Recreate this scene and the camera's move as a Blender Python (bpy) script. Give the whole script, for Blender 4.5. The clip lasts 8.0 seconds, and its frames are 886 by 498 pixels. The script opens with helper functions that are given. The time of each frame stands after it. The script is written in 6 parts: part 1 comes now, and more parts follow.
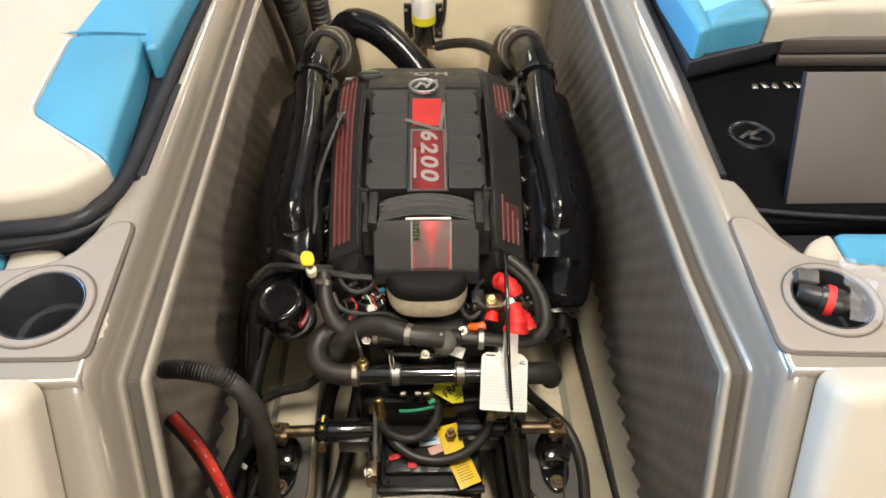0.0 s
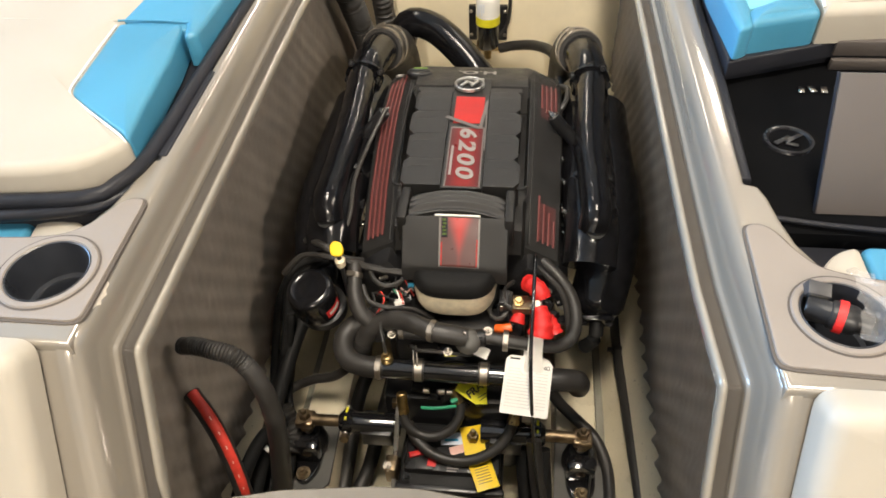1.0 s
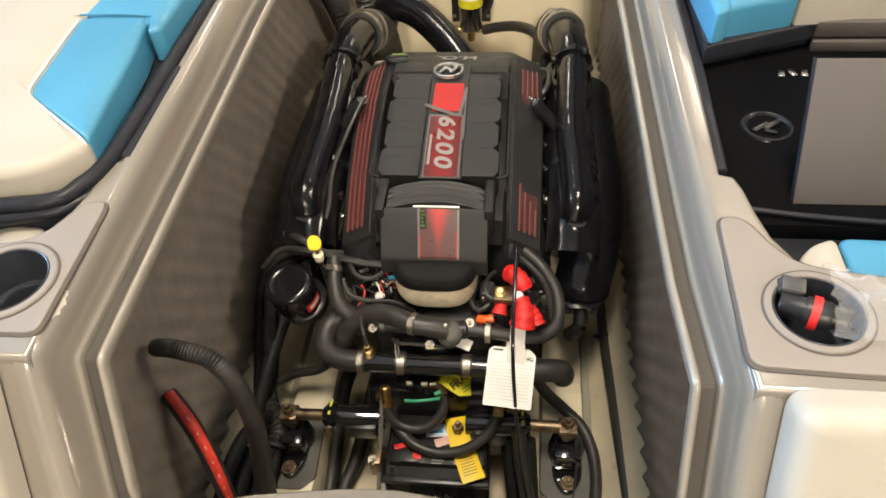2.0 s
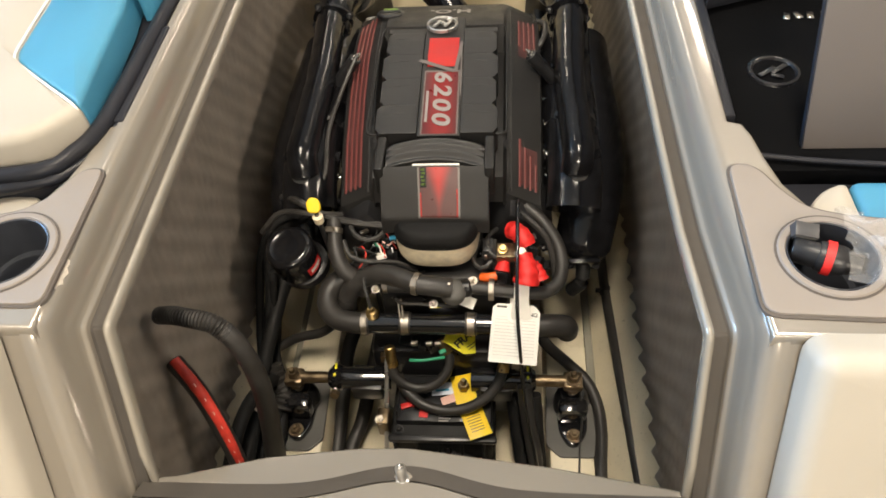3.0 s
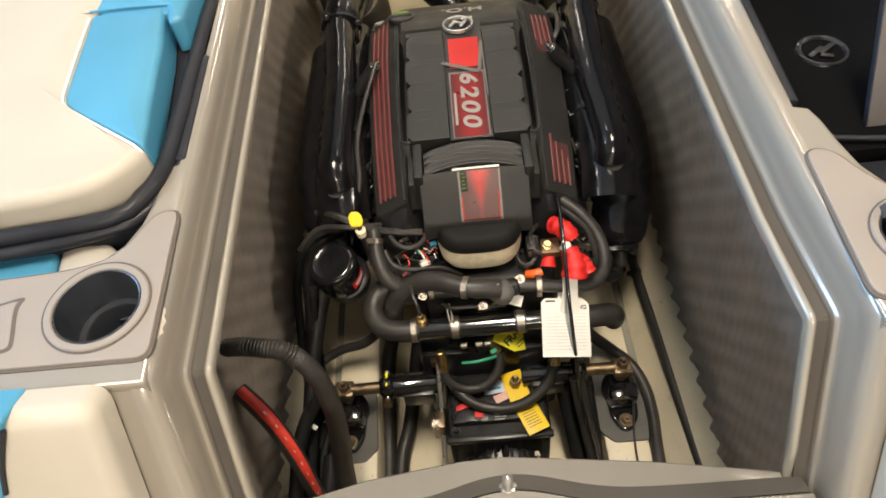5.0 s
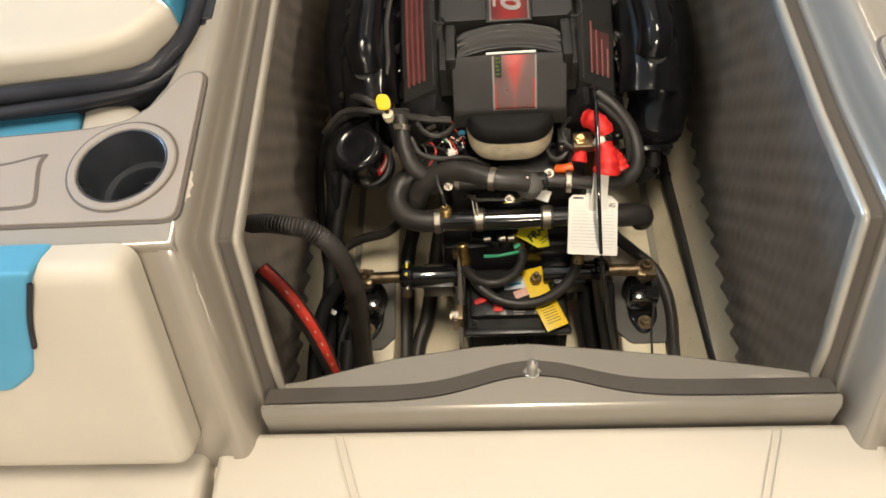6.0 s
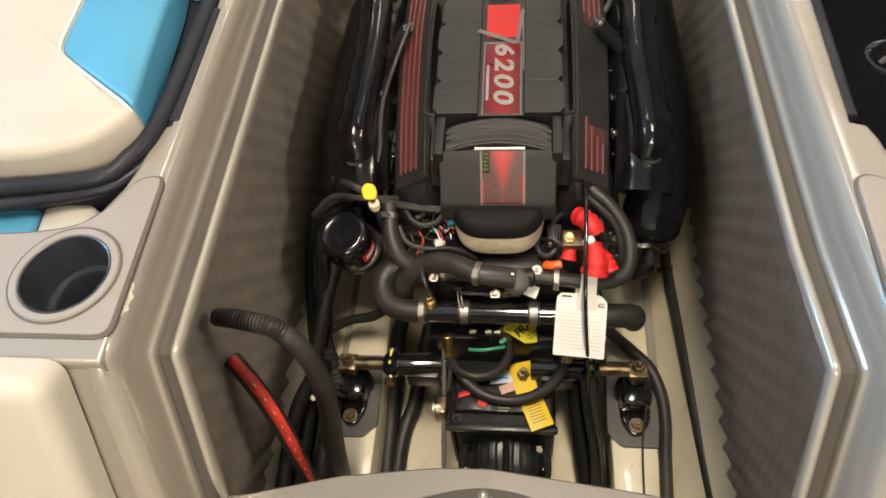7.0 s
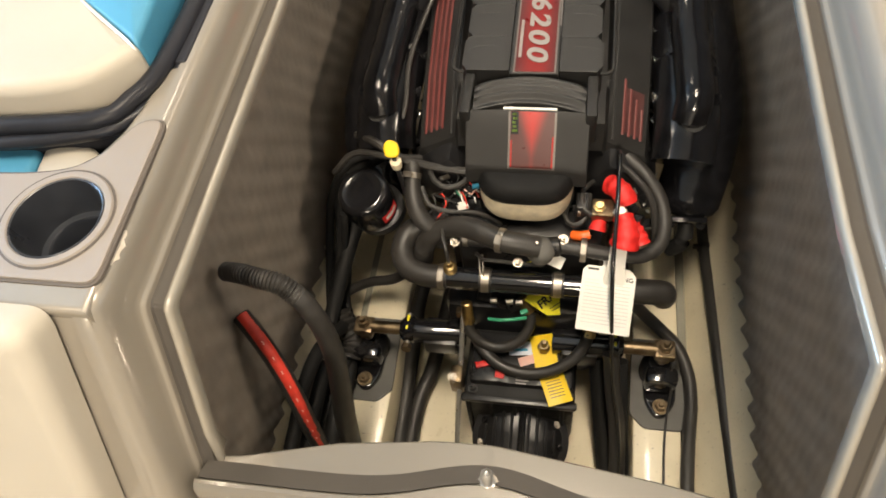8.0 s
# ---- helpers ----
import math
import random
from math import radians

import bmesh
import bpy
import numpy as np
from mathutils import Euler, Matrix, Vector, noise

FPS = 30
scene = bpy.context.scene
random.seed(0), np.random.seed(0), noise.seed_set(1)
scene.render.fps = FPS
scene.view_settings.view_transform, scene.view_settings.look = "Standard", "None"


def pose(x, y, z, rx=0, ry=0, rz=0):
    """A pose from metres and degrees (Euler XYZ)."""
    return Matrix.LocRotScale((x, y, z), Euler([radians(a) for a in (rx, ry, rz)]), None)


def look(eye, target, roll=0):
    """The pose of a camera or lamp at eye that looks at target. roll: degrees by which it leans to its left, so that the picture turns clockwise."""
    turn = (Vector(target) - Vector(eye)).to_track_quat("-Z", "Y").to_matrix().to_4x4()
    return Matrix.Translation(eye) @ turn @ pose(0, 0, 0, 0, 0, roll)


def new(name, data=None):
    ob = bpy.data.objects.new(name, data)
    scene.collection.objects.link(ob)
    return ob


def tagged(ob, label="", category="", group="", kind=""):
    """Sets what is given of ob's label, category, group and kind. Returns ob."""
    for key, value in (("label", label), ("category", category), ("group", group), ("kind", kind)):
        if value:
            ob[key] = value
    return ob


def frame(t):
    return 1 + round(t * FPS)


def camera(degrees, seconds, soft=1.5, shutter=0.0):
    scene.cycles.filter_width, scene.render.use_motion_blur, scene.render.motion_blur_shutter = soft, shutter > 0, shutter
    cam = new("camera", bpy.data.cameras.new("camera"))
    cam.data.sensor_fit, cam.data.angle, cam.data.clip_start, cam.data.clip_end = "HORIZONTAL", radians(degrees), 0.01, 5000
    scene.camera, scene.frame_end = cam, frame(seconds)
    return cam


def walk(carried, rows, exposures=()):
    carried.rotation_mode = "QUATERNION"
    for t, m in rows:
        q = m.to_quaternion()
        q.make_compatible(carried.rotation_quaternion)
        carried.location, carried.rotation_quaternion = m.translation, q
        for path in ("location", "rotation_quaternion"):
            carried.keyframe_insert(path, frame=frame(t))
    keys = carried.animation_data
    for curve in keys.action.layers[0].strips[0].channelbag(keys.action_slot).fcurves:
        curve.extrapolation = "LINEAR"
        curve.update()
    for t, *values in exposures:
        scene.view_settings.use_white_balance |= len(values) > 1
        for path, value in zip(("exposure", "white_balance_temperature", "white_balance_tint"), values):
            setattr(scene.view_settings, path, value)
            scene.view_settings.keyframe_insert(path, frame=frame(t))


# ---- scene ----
cam = camera(64.0, 8.0, 1.7, 0.2)
PATH = [
    (0, (0.024, -0.763, 1.303), (0.066, 0.636, -0.124), 0.6),
    (0.5, (0.08, -0.76, 1.294), (0.012, 0.641, -0.132), -0.7),
    (1, (0.134, -0.765, 1.281), (-0.067, 0.639, -0.128), -3.2),
    (1.2, (0.147, -0.757, 1.287), (-0.015, 0.647, -0.128), -2.8),
    (2.3, (0.169, -0.727, 1.274), (-0.034, 0.603, -0.206), -5.0),
    (2.5, (0.171, -0.726, 1.263), (-0.028, 0.578, -0.24), -5.4),
    (3, (0.148, -0.727, 1.271), (-0.023, 0.555, -0.255), -5.8),
    (3.5, (0.075, -0.723, 1.29), (-0.063, 0.568, -0.231), -5.9),
    (4, (0.022, -0.728, 1.289), (-0.09, 0.56, -0.237), -6.3),
    (5.3, (0.011, -0.7, 1.308), (-0.088, 0.519, -0.275), -9.3),
    (5.5, (-0.004, -0.701, 1.305), (-0.109, 0.481, -0.305), -9.2),
    (6, (-0.014, -0.714, 1.264), (-0.161, 0.327, -0.438), -8.9),
    (6.5, (0.021, -0.663, 1.276), (-0.182, 0.437, -0.382), -9.8),
    (7, (0.072, -0.625, 1.275), (-0.163, 0.524, -0.345), -9.0),
    (7.5, (0.101, -0.609, 1.251), (-0.141, 0.51, -0.388), -6.4),
    (8, (0.091, -0.595, 1.226), (-0.243, 0.464, -0.438), -11.1),
]
walk(cam, [(t, look(eye, target, roll)) for t, eye, target, roll in PATH],
     exposures=[(0.0, 0.16, 6700, 10), (1.0, 0.16, 6750, 10), (2.5, 0.10, 6950, 10), (4.0, 0.08, 6900, 10), (5.5, 0.13, 6950, 10), (6.0, -0.02, 7100, 10), (6.5, -0.02, 6800, 10), (7.0, 0.08, 6980, 10), (7.5, 0.12, 7280, 10), (8.0, 0.17, 7250, 10)])

# ---- light: a showroom with ceiling lamps and one cool window wall ----
world = bpy.data.worlds.new("showroom_air")
world.use_nodes = True
world.node_tree.nodes["Background"].inputs[0].default_value = (1.0, 0.93, 0.84, 1)
world.node_tree.nodes["Background"].inputs[1].default_value = 0.05
scene.world = world


def area_lamp(name, eye, target, sx, sy, watts, colour):
    data = bpy.data.lights.new(name, "AREA")
    data.shape, data.size, data.size_y, data.energy, data.color = "RECTANGLE", sx, sy, watts, colour
    ob = new(name, data)
    ob.matrix_world = look(eye, target)
    return ob


WARM = (1.0, 0.90, 0.77)
for lx, ly, w in ((-1.5, 2.2, 20), (1.7, 2.6, 18), (0.12, -0.50, 140), (0.3, -5.8, 390), (-4.6, -0.6, 70), (4.8, -0.4, 210), (-1.3, 5.7, 52), (2.1, 5.7, 52)):
    area_lamp("ceiling_lamp", (lx, ly, 4.1), (lx, ly, 0), 0.35, 1.3, w, WARM)
area_lamp("window_daylight", (-6.9, 1.0, 2.2), (0, 0.6, 1.0), 4.0, 2.4, 790, (0.30, 0.58, 1.0))


# ---- materials ----
def material(name, colour, rough=0.5, metal=0.0, var=0.12, scale=14.0, bump=0.05, bscale=220.0, coat=0.0,
             speck=None, speck_scale=500.0, wear=0.0):
    m = bpy.data.materials.new(name)
    m.use_nodes = True
    nt = m.node_tree
    nd, ln = nt.nodes, nt.links
    bsdf = nd["Principled BSDF"]
    tc = nd.new("ShaderNodeTexCoord")
    big = nd.new("ShaderNodeTexNoise")
    big.inputs["Scale"].default_value, big.inputs["Detail"].default_value = scale, 5
    ln.new(tc.outputs["Object"], big.inputs["Vector"])
    fine = nd.new("ShaderNodeTexNoise")
    fine.inputs["Scale"].default_value, fine.inputs["Detail"].default_value = bscale, 3
    ln.new(tc.outputs["Object"], fine.inputs["Vector"])
    ramp = nd.new("ShaderNodeMapRange")
    ramp.inputs["From Min"].default_value, ramp.inputs["From Max"].default_value = 0.3, 0.7
    ramp.inputs["To Min"].default_value, ramp.inputs["To Max"].default_value = 1 - var, 1 + var
    ln.new(big.outputs["Fac"], ramp.inputs["Value"])
    mul = nd.new("ShaderNodeMix")
    mul.data_type, mul.blend_type = "RGBA", "MULTIPLY"
    mul.inputs["Factor"].default_value = 1
    mul.inputs["A"].default_value = (*colour, 1)
    ln.new(ramp.outputs["Result"], mul.inputs["B"])
    out = mul.outputs["Result"]
    if speck:
        vor = nd.new("ShaderNodeTexNoise")
        vor.inputs["Scale"].default_value, vor.inputs["Detail"].default_value = speck_scale, 1
        ln.new(tc.outputs["Object"], vor.inputs["Vector"])
        cut = nd.new("ShaderNodeMapRange")
        cut.inputs["From Min"].default_value, cut.inputs["From Max"].default_value = 0.70, 0.78
        ln.new(vor.outputs["Fac"], cut.inputs["Value"])
        mix = nd.new("ShaderNodeMix")
        mix.data_type = "RGBA"
        ln.new(cut.outputs["Result"], mix.inputs["Factor"])
        ln.new(out, mix.inputs["A"])
        mix.inputs["B"].default_value = (*speck, 1)
        out = mix.outputs["Result"]
    ln.new(out, bsdf.inputs["Base Color"])
    rr = nd.new("ShaderNodeMapRange")
    rr.inputs["From Min"].default_value, rr.inputs["From Max"].default_value = 0.3, 0.7
    rr.inputs["To Min"].default_value = max(0.02, rough * (1 - 0.25 - wear))
    rr.inputs["To Max"].default_value = min(1.0, rough * (1 + 0.25 + wear))
    ln.new(big.outputs["Fac"], rr.inputs["Value"])
    ln.new(rr.outputs["Result"], bsdf.inputs["Roughness"])
    bsdf.inputs["Metallic"].default_value = metal
    bsdf.inputs["Coat Weight"].default_value = coat
    bsdf.inputs["Coat Roughness"].default_value = 0.08
    if bump:
        bp = nd.new("ShaderNodeBump")
        bp.inputs["Strength"].default_value, bp.inputs["Distance"].default_value = bump, 0.002
        ln.new(fine.outputs["Fac"], bp.inputs["Height"])
        ln.new(bp.outputs["Normal"], bsdf.inputs["Normal"])
    return m


GEL = material("gelcoat_taupe", (0.262, 0.236, 0.198), 0.24, 0.2, 0.02, 4, 0.012, 900, 0.8, None, 1800, -0.24)
GEL_SILL = material("gelcoat_grey", (0.185, 0.168, 0.143), 0.24, 0.15, 0.03, 6, 0.012, 900, 0.9, None, 1800, -0.24)
GEL_EDGE = material("gelcoat_edge", (0.31, 0.285, 0.24), 0.26, 0.25, 0.03, 8, 0.02, 900, 0.5, None, 500, -0.2)
GASKET = material("gasket_grey", (0.066, 0.058, 0.050), 0.65, 0, 0.10, 20, 0.08, 500)
PAD = material("deck_pad_grey", (0.240, 0.210, 0.184), 0.62, 0, 0.05, 10, 0.30, 1400)
GROOVE = material("routed_groove", (0.085, 0.072, 0.062), 0.7, 0, 0.1, 30, 0.1, 600)
FOAM = material("acoustic_foam", (0.225, 0.192, 0.163), 0.95, 0, 0.16, 18, 0.8, 700, 0, (0.36, 0.33, 0.29), 420)
VINYL_W = material("vinyl_ivory", (0.425, 0.39, 0.33), 0.48, 0, 0.04, 7, 0.25, 1100)
VINYL_B = material("vinyl_blue", (0.052, 0.245, 0.39), 0.45, 0, 0.08, 7, 0.25, 1100)
VINYL_T = material("vinyl_turquoise", (0.16, 0.50, 0.60), 0.45, 0, 0.08, 7, 0.25, 1100)
PIPING = material("piping_white", (0.82, 0.80, 0.74), 0.5, 0, 0.05, 30, 0.1, 900)
BLACK_TRIM = material("black_moulding", (0.016, 0.017, 0.022), 0.42, 0, 0.2, 12, 0.12, 700)
WELL = material("black_textured_floor", (0.004, 0.0042, 0.0048), 0.62, 0, 0.2, 10, 0.35, 800)
WELL_MARK = material("black_gloss_emblem", (0.008, 0.008, 0.010), 0.25, 0, 0.2, 20, 0.2, 300)
BOARD = material("grey_board", (0.082, 0.070, 0.064), 0.55, 0, 0.06, 9, 0.2, 900)
CREAM = material("bilge_cream", (0.66, 0.59, 0.435), 0.40, 0, 0.10, 9, 0.15, 120, 0.2, (0.40, 0.35, 0.26), 160, 0.2)
BULK = material("bulkhead_cream", (0.85, 0.75, 0.54), 0.45, 0, 0.07, 9, 0.25, 60, 0.1, None, 100, 0.2)
STRIP = material("stringer_olive", (0.23, 0.22, 0.18), 0.5, 0, 0.15, 14, 0.1, 200)
PLASTIC = material("engine_cover_plastic", (0.0135, 0.013, 0.0125), 0.44, 0, 0.10, 20, 0.35, 1300)
PLASTIC2 = material("runner_plastic", (0.019, 0.0185, 0.018), 0.42, 0, 0.08, 20, 0.25, 1300)
GLOSS = material("gloss_black_paint", (0.009, 0.009, 0.010), 0.10, 0, 0.3, 15, 0.05, 90, 0.8)
CAST = material("black_painted_casting", (0.006, 0.006, 0.007), 0.15, 0, 0.4, 30, 0.25, 150, 0.10)
FILTER = material("filter_paint", (0.006, 0.006, 0.007), 0.16, 0, 0.2, 20, 0.05, 90)
SATIN = material("satin_black", (0.013, 0.013, 0.014), 0.35, 0, 0.3, 25, 0.10, 200)
RUBBER = material("rubber_hose", (0.027, 0.025, 0.023), 0.46, 0, 0.25, 25, 0.20, 500)
RED_STRIPE = material("red_grille", (0.135, 0.030, 0.027), 0.45, 0, 0.15, 30, 0.1, 600)
RED_GROUND = material("dull_red_paint", (0.060, 0.019, 0.018), 0.5, 0, 0.25, 40, 0.1, 600)
RED = material("red_decal", (0.44, 0.012, 0.009), 0.45, 0, 0.12, 25, 0.03, 600)
SILVER = material("silver_decal", (0.15, 0.135, 0.125), 0.35, 0.2, 0.1, 40, 0.03, 600)
LETTER = material("letter_silver", (0.28, 0.26, 0.245), 0.35, 0.1, 0.06, 60, 0.02, 600)
BADGE = material("badge_silver", (0.50, 0.49, 0.47), 0.32, 0.8, 0.08, 40, 0.03, 300)
CHROME = material("chrome", (0.75, 0.74, 0.72), 0.12, 1, 0.08, 40, 0.03, 300)
STEEL = material("stainless_band", (0.36, 0.325, 0.28), 0.40, 1, 0.2, 60, 0.1, 400)
BRASS = material("brass", (0.48, 0.34, 0.15), 0.35, 1, 0.25, 60, 0.15, 300)
BRONZE = material("zinc_bronze", (0.20, 0.15, 0.095), 0.42, 1, 0.35, 50, 0.2, 250)
YELLOW = material("yellow_plastic", (0.78, 0.52, 0.012), 0.6, 0, 0.08, 40, 0.05, 400)
YTAG = material("yellow_label", (0.82, 0.56, 0.015), 0.5, 0, 0.08, 30, 0.05, 400)
YBRIGHT = material("bright_yellow_label", (0.80, 0.72, 0.03), 0.5, 0, 0.06, 30, 0.05, 400)
WHITE = material("white_card", (0.80, 0.78, 0.72), 0.55, 0, 0.04, 20, 0.05, 300)
INK = material("black_ink", (0.02, 0.02, 0.02), 0.6, 0, 0.1, 40, 0)
INK_GREY = material("grey_ink", (0.62, 0.60, 0.56), 0.6, 0, 0.1, 40, 0)
RED_RUBBER = material("red_rubber_boot", (0.66, 0.020, 0.018), 0.55, 0, 0.25, 60, 0.6, 110)
ORANGE = material("orange_plastic", (0.80, 0.13, 0.02), 0.4, 0, 0.1, 30, 0.05, 300)
RED_PRINT = material("red_hose_stripe", (0.60, 0.045, 0.030), 0.5, 0, 0.25, 60, 0.1, 300)
BEIGE = material("arrestor_mesh", (0.74, 0.64, 0.46), 0.5, 0.1, 0.15, 60, 0.5, 900)
ARREST = material("arrestor_black", (0.010, 0.010, 0.010), 0.6, 0, 0.2, 60, 0.5, 900)
GREY = material("grey_plate", (0.10, 0.097, 0.09), 0.5, 0.2, 0.12, 30, 0.1, 300)
CARTON = material("dark_carton", (0.045, 0.045, 0.048), 0.4, 0, 0.15, 40, 0.05, 300)
GREEN = material("green_connector", (0.03, 0.30, 0.16), 0.45, 0, 0.1, 40, 0)
LIME = material("lime_sticker", (0.13, 0.23, 0.03), 0.45, 0, 0.1, 40, 0)
BLUE_CLIP = material("blue_clip", (0.05, 0.35, 0.55), 0.45, 0, 0.1, 40, 0)
PINK = material("pink_label", (0.75, 0.45, 0.38), 0.5, 0, 0.1, 40, 0)
PALE = material("pale_blue_label", (0.62, 0.68, 0.78), 0.5, 0, 0.08, 40, 0)
DULL = material("dull_black_casting", (0.011, 0.011, 0.011), 0.62, 0, 0.3, 30, 0.3, 200)
SCUFF = material("scuffed_gelcoat", (0.52, 0.47, 0.40), 0.6, 0, 0.2, 90, 0.3, 500)
CUP = material("cup_black", (0.028, 0.031, 0.038), 0.34, 0, 0.2, 20, 0.05, 400)
ROOM = material("room_paint", (0.66, 0.62, 0.56), 0.8, 0, 0.05, 2, 0.1, 60)
ROOM_FLOOR = material("polished_concrete", (0.36, 0.34, 0.31), 0.35, 0, 0.15, 2, 0.05, 40)


for mat, level in ((WELL, 0.02), (BLACK_TRIM, 0.25), (PLASTIC, 0.36), (PLASTIC2, 0.40), (CAST, 0.30), (ARREST, 0.2), (DULL, 0.25)):
    mat.node_tree.nodes["Principled BSDF"].inputs["Specular IOR Level"].default_value = level


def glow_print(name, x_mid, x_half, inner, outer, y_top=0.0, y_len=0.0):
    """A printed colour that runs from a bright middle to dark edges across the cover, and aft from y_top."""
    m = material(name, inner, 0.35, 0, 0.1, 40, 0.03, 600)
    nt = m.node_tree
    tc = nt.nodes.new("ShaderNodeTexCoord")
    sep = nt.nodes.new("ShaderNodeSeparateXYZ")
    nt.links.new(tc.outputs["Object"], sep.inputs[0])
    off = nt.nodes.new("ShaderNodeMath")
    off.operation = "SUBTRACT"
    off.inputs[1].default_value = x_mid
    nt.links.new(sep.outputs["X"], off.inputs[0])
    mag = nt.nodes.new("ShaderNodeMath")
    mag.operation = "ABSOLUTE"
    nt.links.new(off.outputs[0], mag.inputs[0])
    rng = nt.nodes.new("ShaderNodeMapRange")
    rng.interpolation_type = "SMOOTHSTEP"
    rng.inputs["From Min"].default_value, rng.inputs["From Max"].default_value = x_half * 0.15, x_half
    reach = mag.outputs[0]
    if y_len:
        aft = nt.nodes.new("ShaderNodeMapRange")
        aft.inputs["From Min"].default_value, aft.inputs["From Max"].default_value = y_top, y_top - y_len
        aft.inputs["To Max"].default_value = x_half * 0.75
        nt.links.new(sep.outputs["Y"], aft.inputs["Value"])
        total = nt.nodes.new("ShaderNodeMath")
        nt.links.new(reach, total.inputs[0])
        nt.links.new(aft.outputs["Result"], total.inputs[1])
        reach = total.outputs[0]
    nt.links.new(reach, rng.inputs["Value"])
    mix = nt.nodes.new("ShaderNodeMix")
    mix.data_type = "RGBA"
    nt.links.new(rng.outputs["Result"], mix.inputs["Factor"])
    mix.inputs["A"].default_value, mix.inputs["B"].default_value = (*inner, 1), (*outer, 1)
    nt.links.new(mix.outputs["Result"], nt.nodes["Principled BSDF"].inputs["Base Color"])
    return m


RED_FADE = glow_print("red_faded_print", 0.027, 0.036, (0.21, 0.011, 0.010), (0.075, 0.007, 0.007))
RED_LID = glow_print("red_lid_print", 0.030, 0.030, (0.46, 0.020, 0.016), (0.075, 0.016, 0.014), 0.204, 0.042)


def clear_plastic(name):
    m = bpy.data.materials.new(name)
    m.use_nodes = True
    nt = m.node_tree
    bsdf = nt.nodes["Principled BSDF"]
    bsdf.inputs["Base Color"].default_value = (0.95, 0.95, 0.95, 1)
    bsdf.inputs["Roughness"].default_value = 0.07
    bsdf.inputs["Alpha"].default_value = 0.13
    noise_tex = nt.nodes.new("ShaderNodeTexNoise")
    noise_tex.inputs["Scale"].default_value = 60
    bp = nt.nodes.new("ShaderNodeBump")
    bp.inputs["Strength"].default_value = 0.6
    bp.inputs["Distance"].default_value = 0.003
    nt.links.new(noise_tex.outputs["Fac"], bp.inputs["Height"])
    nt.links.new(bp.outputs["Normal"], bsdf.inputs["Normal"])
    return m


BAG = clear_plastic("clear_bag")


# ---- building helpers ----
def thing(name, at, label, category, group="", kind=""):
    ob = new(name)
    ob.location = at
    ob.empty_display_size = 0.05
    return tagged(ob, label, category, group, kind)


def finish(name, bm, mat, parent=None, label="", angle=38):
    me = bpy.data.meshes.new(name)
    bmesh.ops.recalc_face_normals(bm, faces=bm.faces)
    bm.to_mesh(me)
    bm.free()
    me.materials.append(mat)
    me.shade_smooth()
    me.set_sharp_from_angle(angle=radians(angle))
    ob = new(name, me)
    if parent:
        ob.parent = parent
        ob.matrix_parent_inverse = (Matrix.Translation(parent.location) if parent.type == "EMPTY" else Matrix()).inverted()
    return tagged(ob, label)


def part(name, bm, mat, parent, label="", angle=38):
    return finish(name, bm, mat, parent, label, angle)


def structure(name, bm, mat, label, category, angle=38):
    return tagged(finish(name, bm, mat, None, label, angle), "", category, "", "structure")


def box(bm, lo, hi, bevel=0.0, m=None):
    got = bmesh.ops.create_cube(bm, size=1)["verts"]
    c = [(a + b) / 2 for a, b in zip(lo, hi)]
    s = [b - a for a, b in zip(lo, hi)]
    for v in got:
        v.co = Vector((c[0] + v.co.x * s[0], c[1] + v.co.y * s[1], c[2] + v.co.z * s[2]))
    if m:
        for v in got:
            v.co = m @ v.co
    if bevel:
        edges = {e for v in got for e in v.link_edges}
        bmesh.ops.bevel(bm, geom=list(edges), offset=bevel, segments=2, affect="EDGES", profile=0.5)
    return bm


def boxed(lo, hi, bevel=0.0, m=None):
    return box(bmesh.new(), lo, hi, bevel, m)


def frame_of(axis):
    axis = Vector(axis).normalized()
    side = axis.cross(Vector((0, 0, 1)) if abs(axis.z) < 0.9 else Vector((0, 1, 0))).normalized()
    return axis, side, axis.cross(side).normalized()


def turn(bm, base, axis, profile, n=20):
    """A turned body: profile rows of (height along the axis, radius)."""
    axis, a, b = frame_of(axis)
    base = Vector(base)
    rings = []
    for h, r in profile:
        if r < 1e-6:
            rings.append([bm.verts.new(base + axis * h)])
        else:
            rings.append([bm.verts.new(base + axis * h + (a * math.cos(k) + b * math.sin(k)) * r)
                          for k in (2 * math.pi * i / n for i in range(n))])
    for p, q in zip(rings, rings[1:]):
        for i in range(n):
            j = (i + 1) % n
            if len(p) == 1 and len(q) == 1:
                continue
            if len(p) == 1:
                bm.faces.new((p[0], q[j], q[i]))
            elif len(q) == 1:
                bm.faces.new((p[i], p[j], q[0]))
            else:
                bm.faces.new((p[i], p[j], q[j], q[i]))
    return bm


def turned(base, axis, profile, n=20):
    return turn(bmesh.new(), base, axis, profile, n)


def rod(p, q, r, n=14, r2=None, bm=None):
    bm = bm or bmesh.new()
    d = Vector(q) - Vector(p)
    e = min(r * 0.2, d.length * 0.2)
    r2 = r if r2 is None else r2
    return turn(bm, p, d, [(0, 0), (0, r - e), (e, r), (d.length - e, r2), (d.length, r2 - e), (d.length, 0)], n)


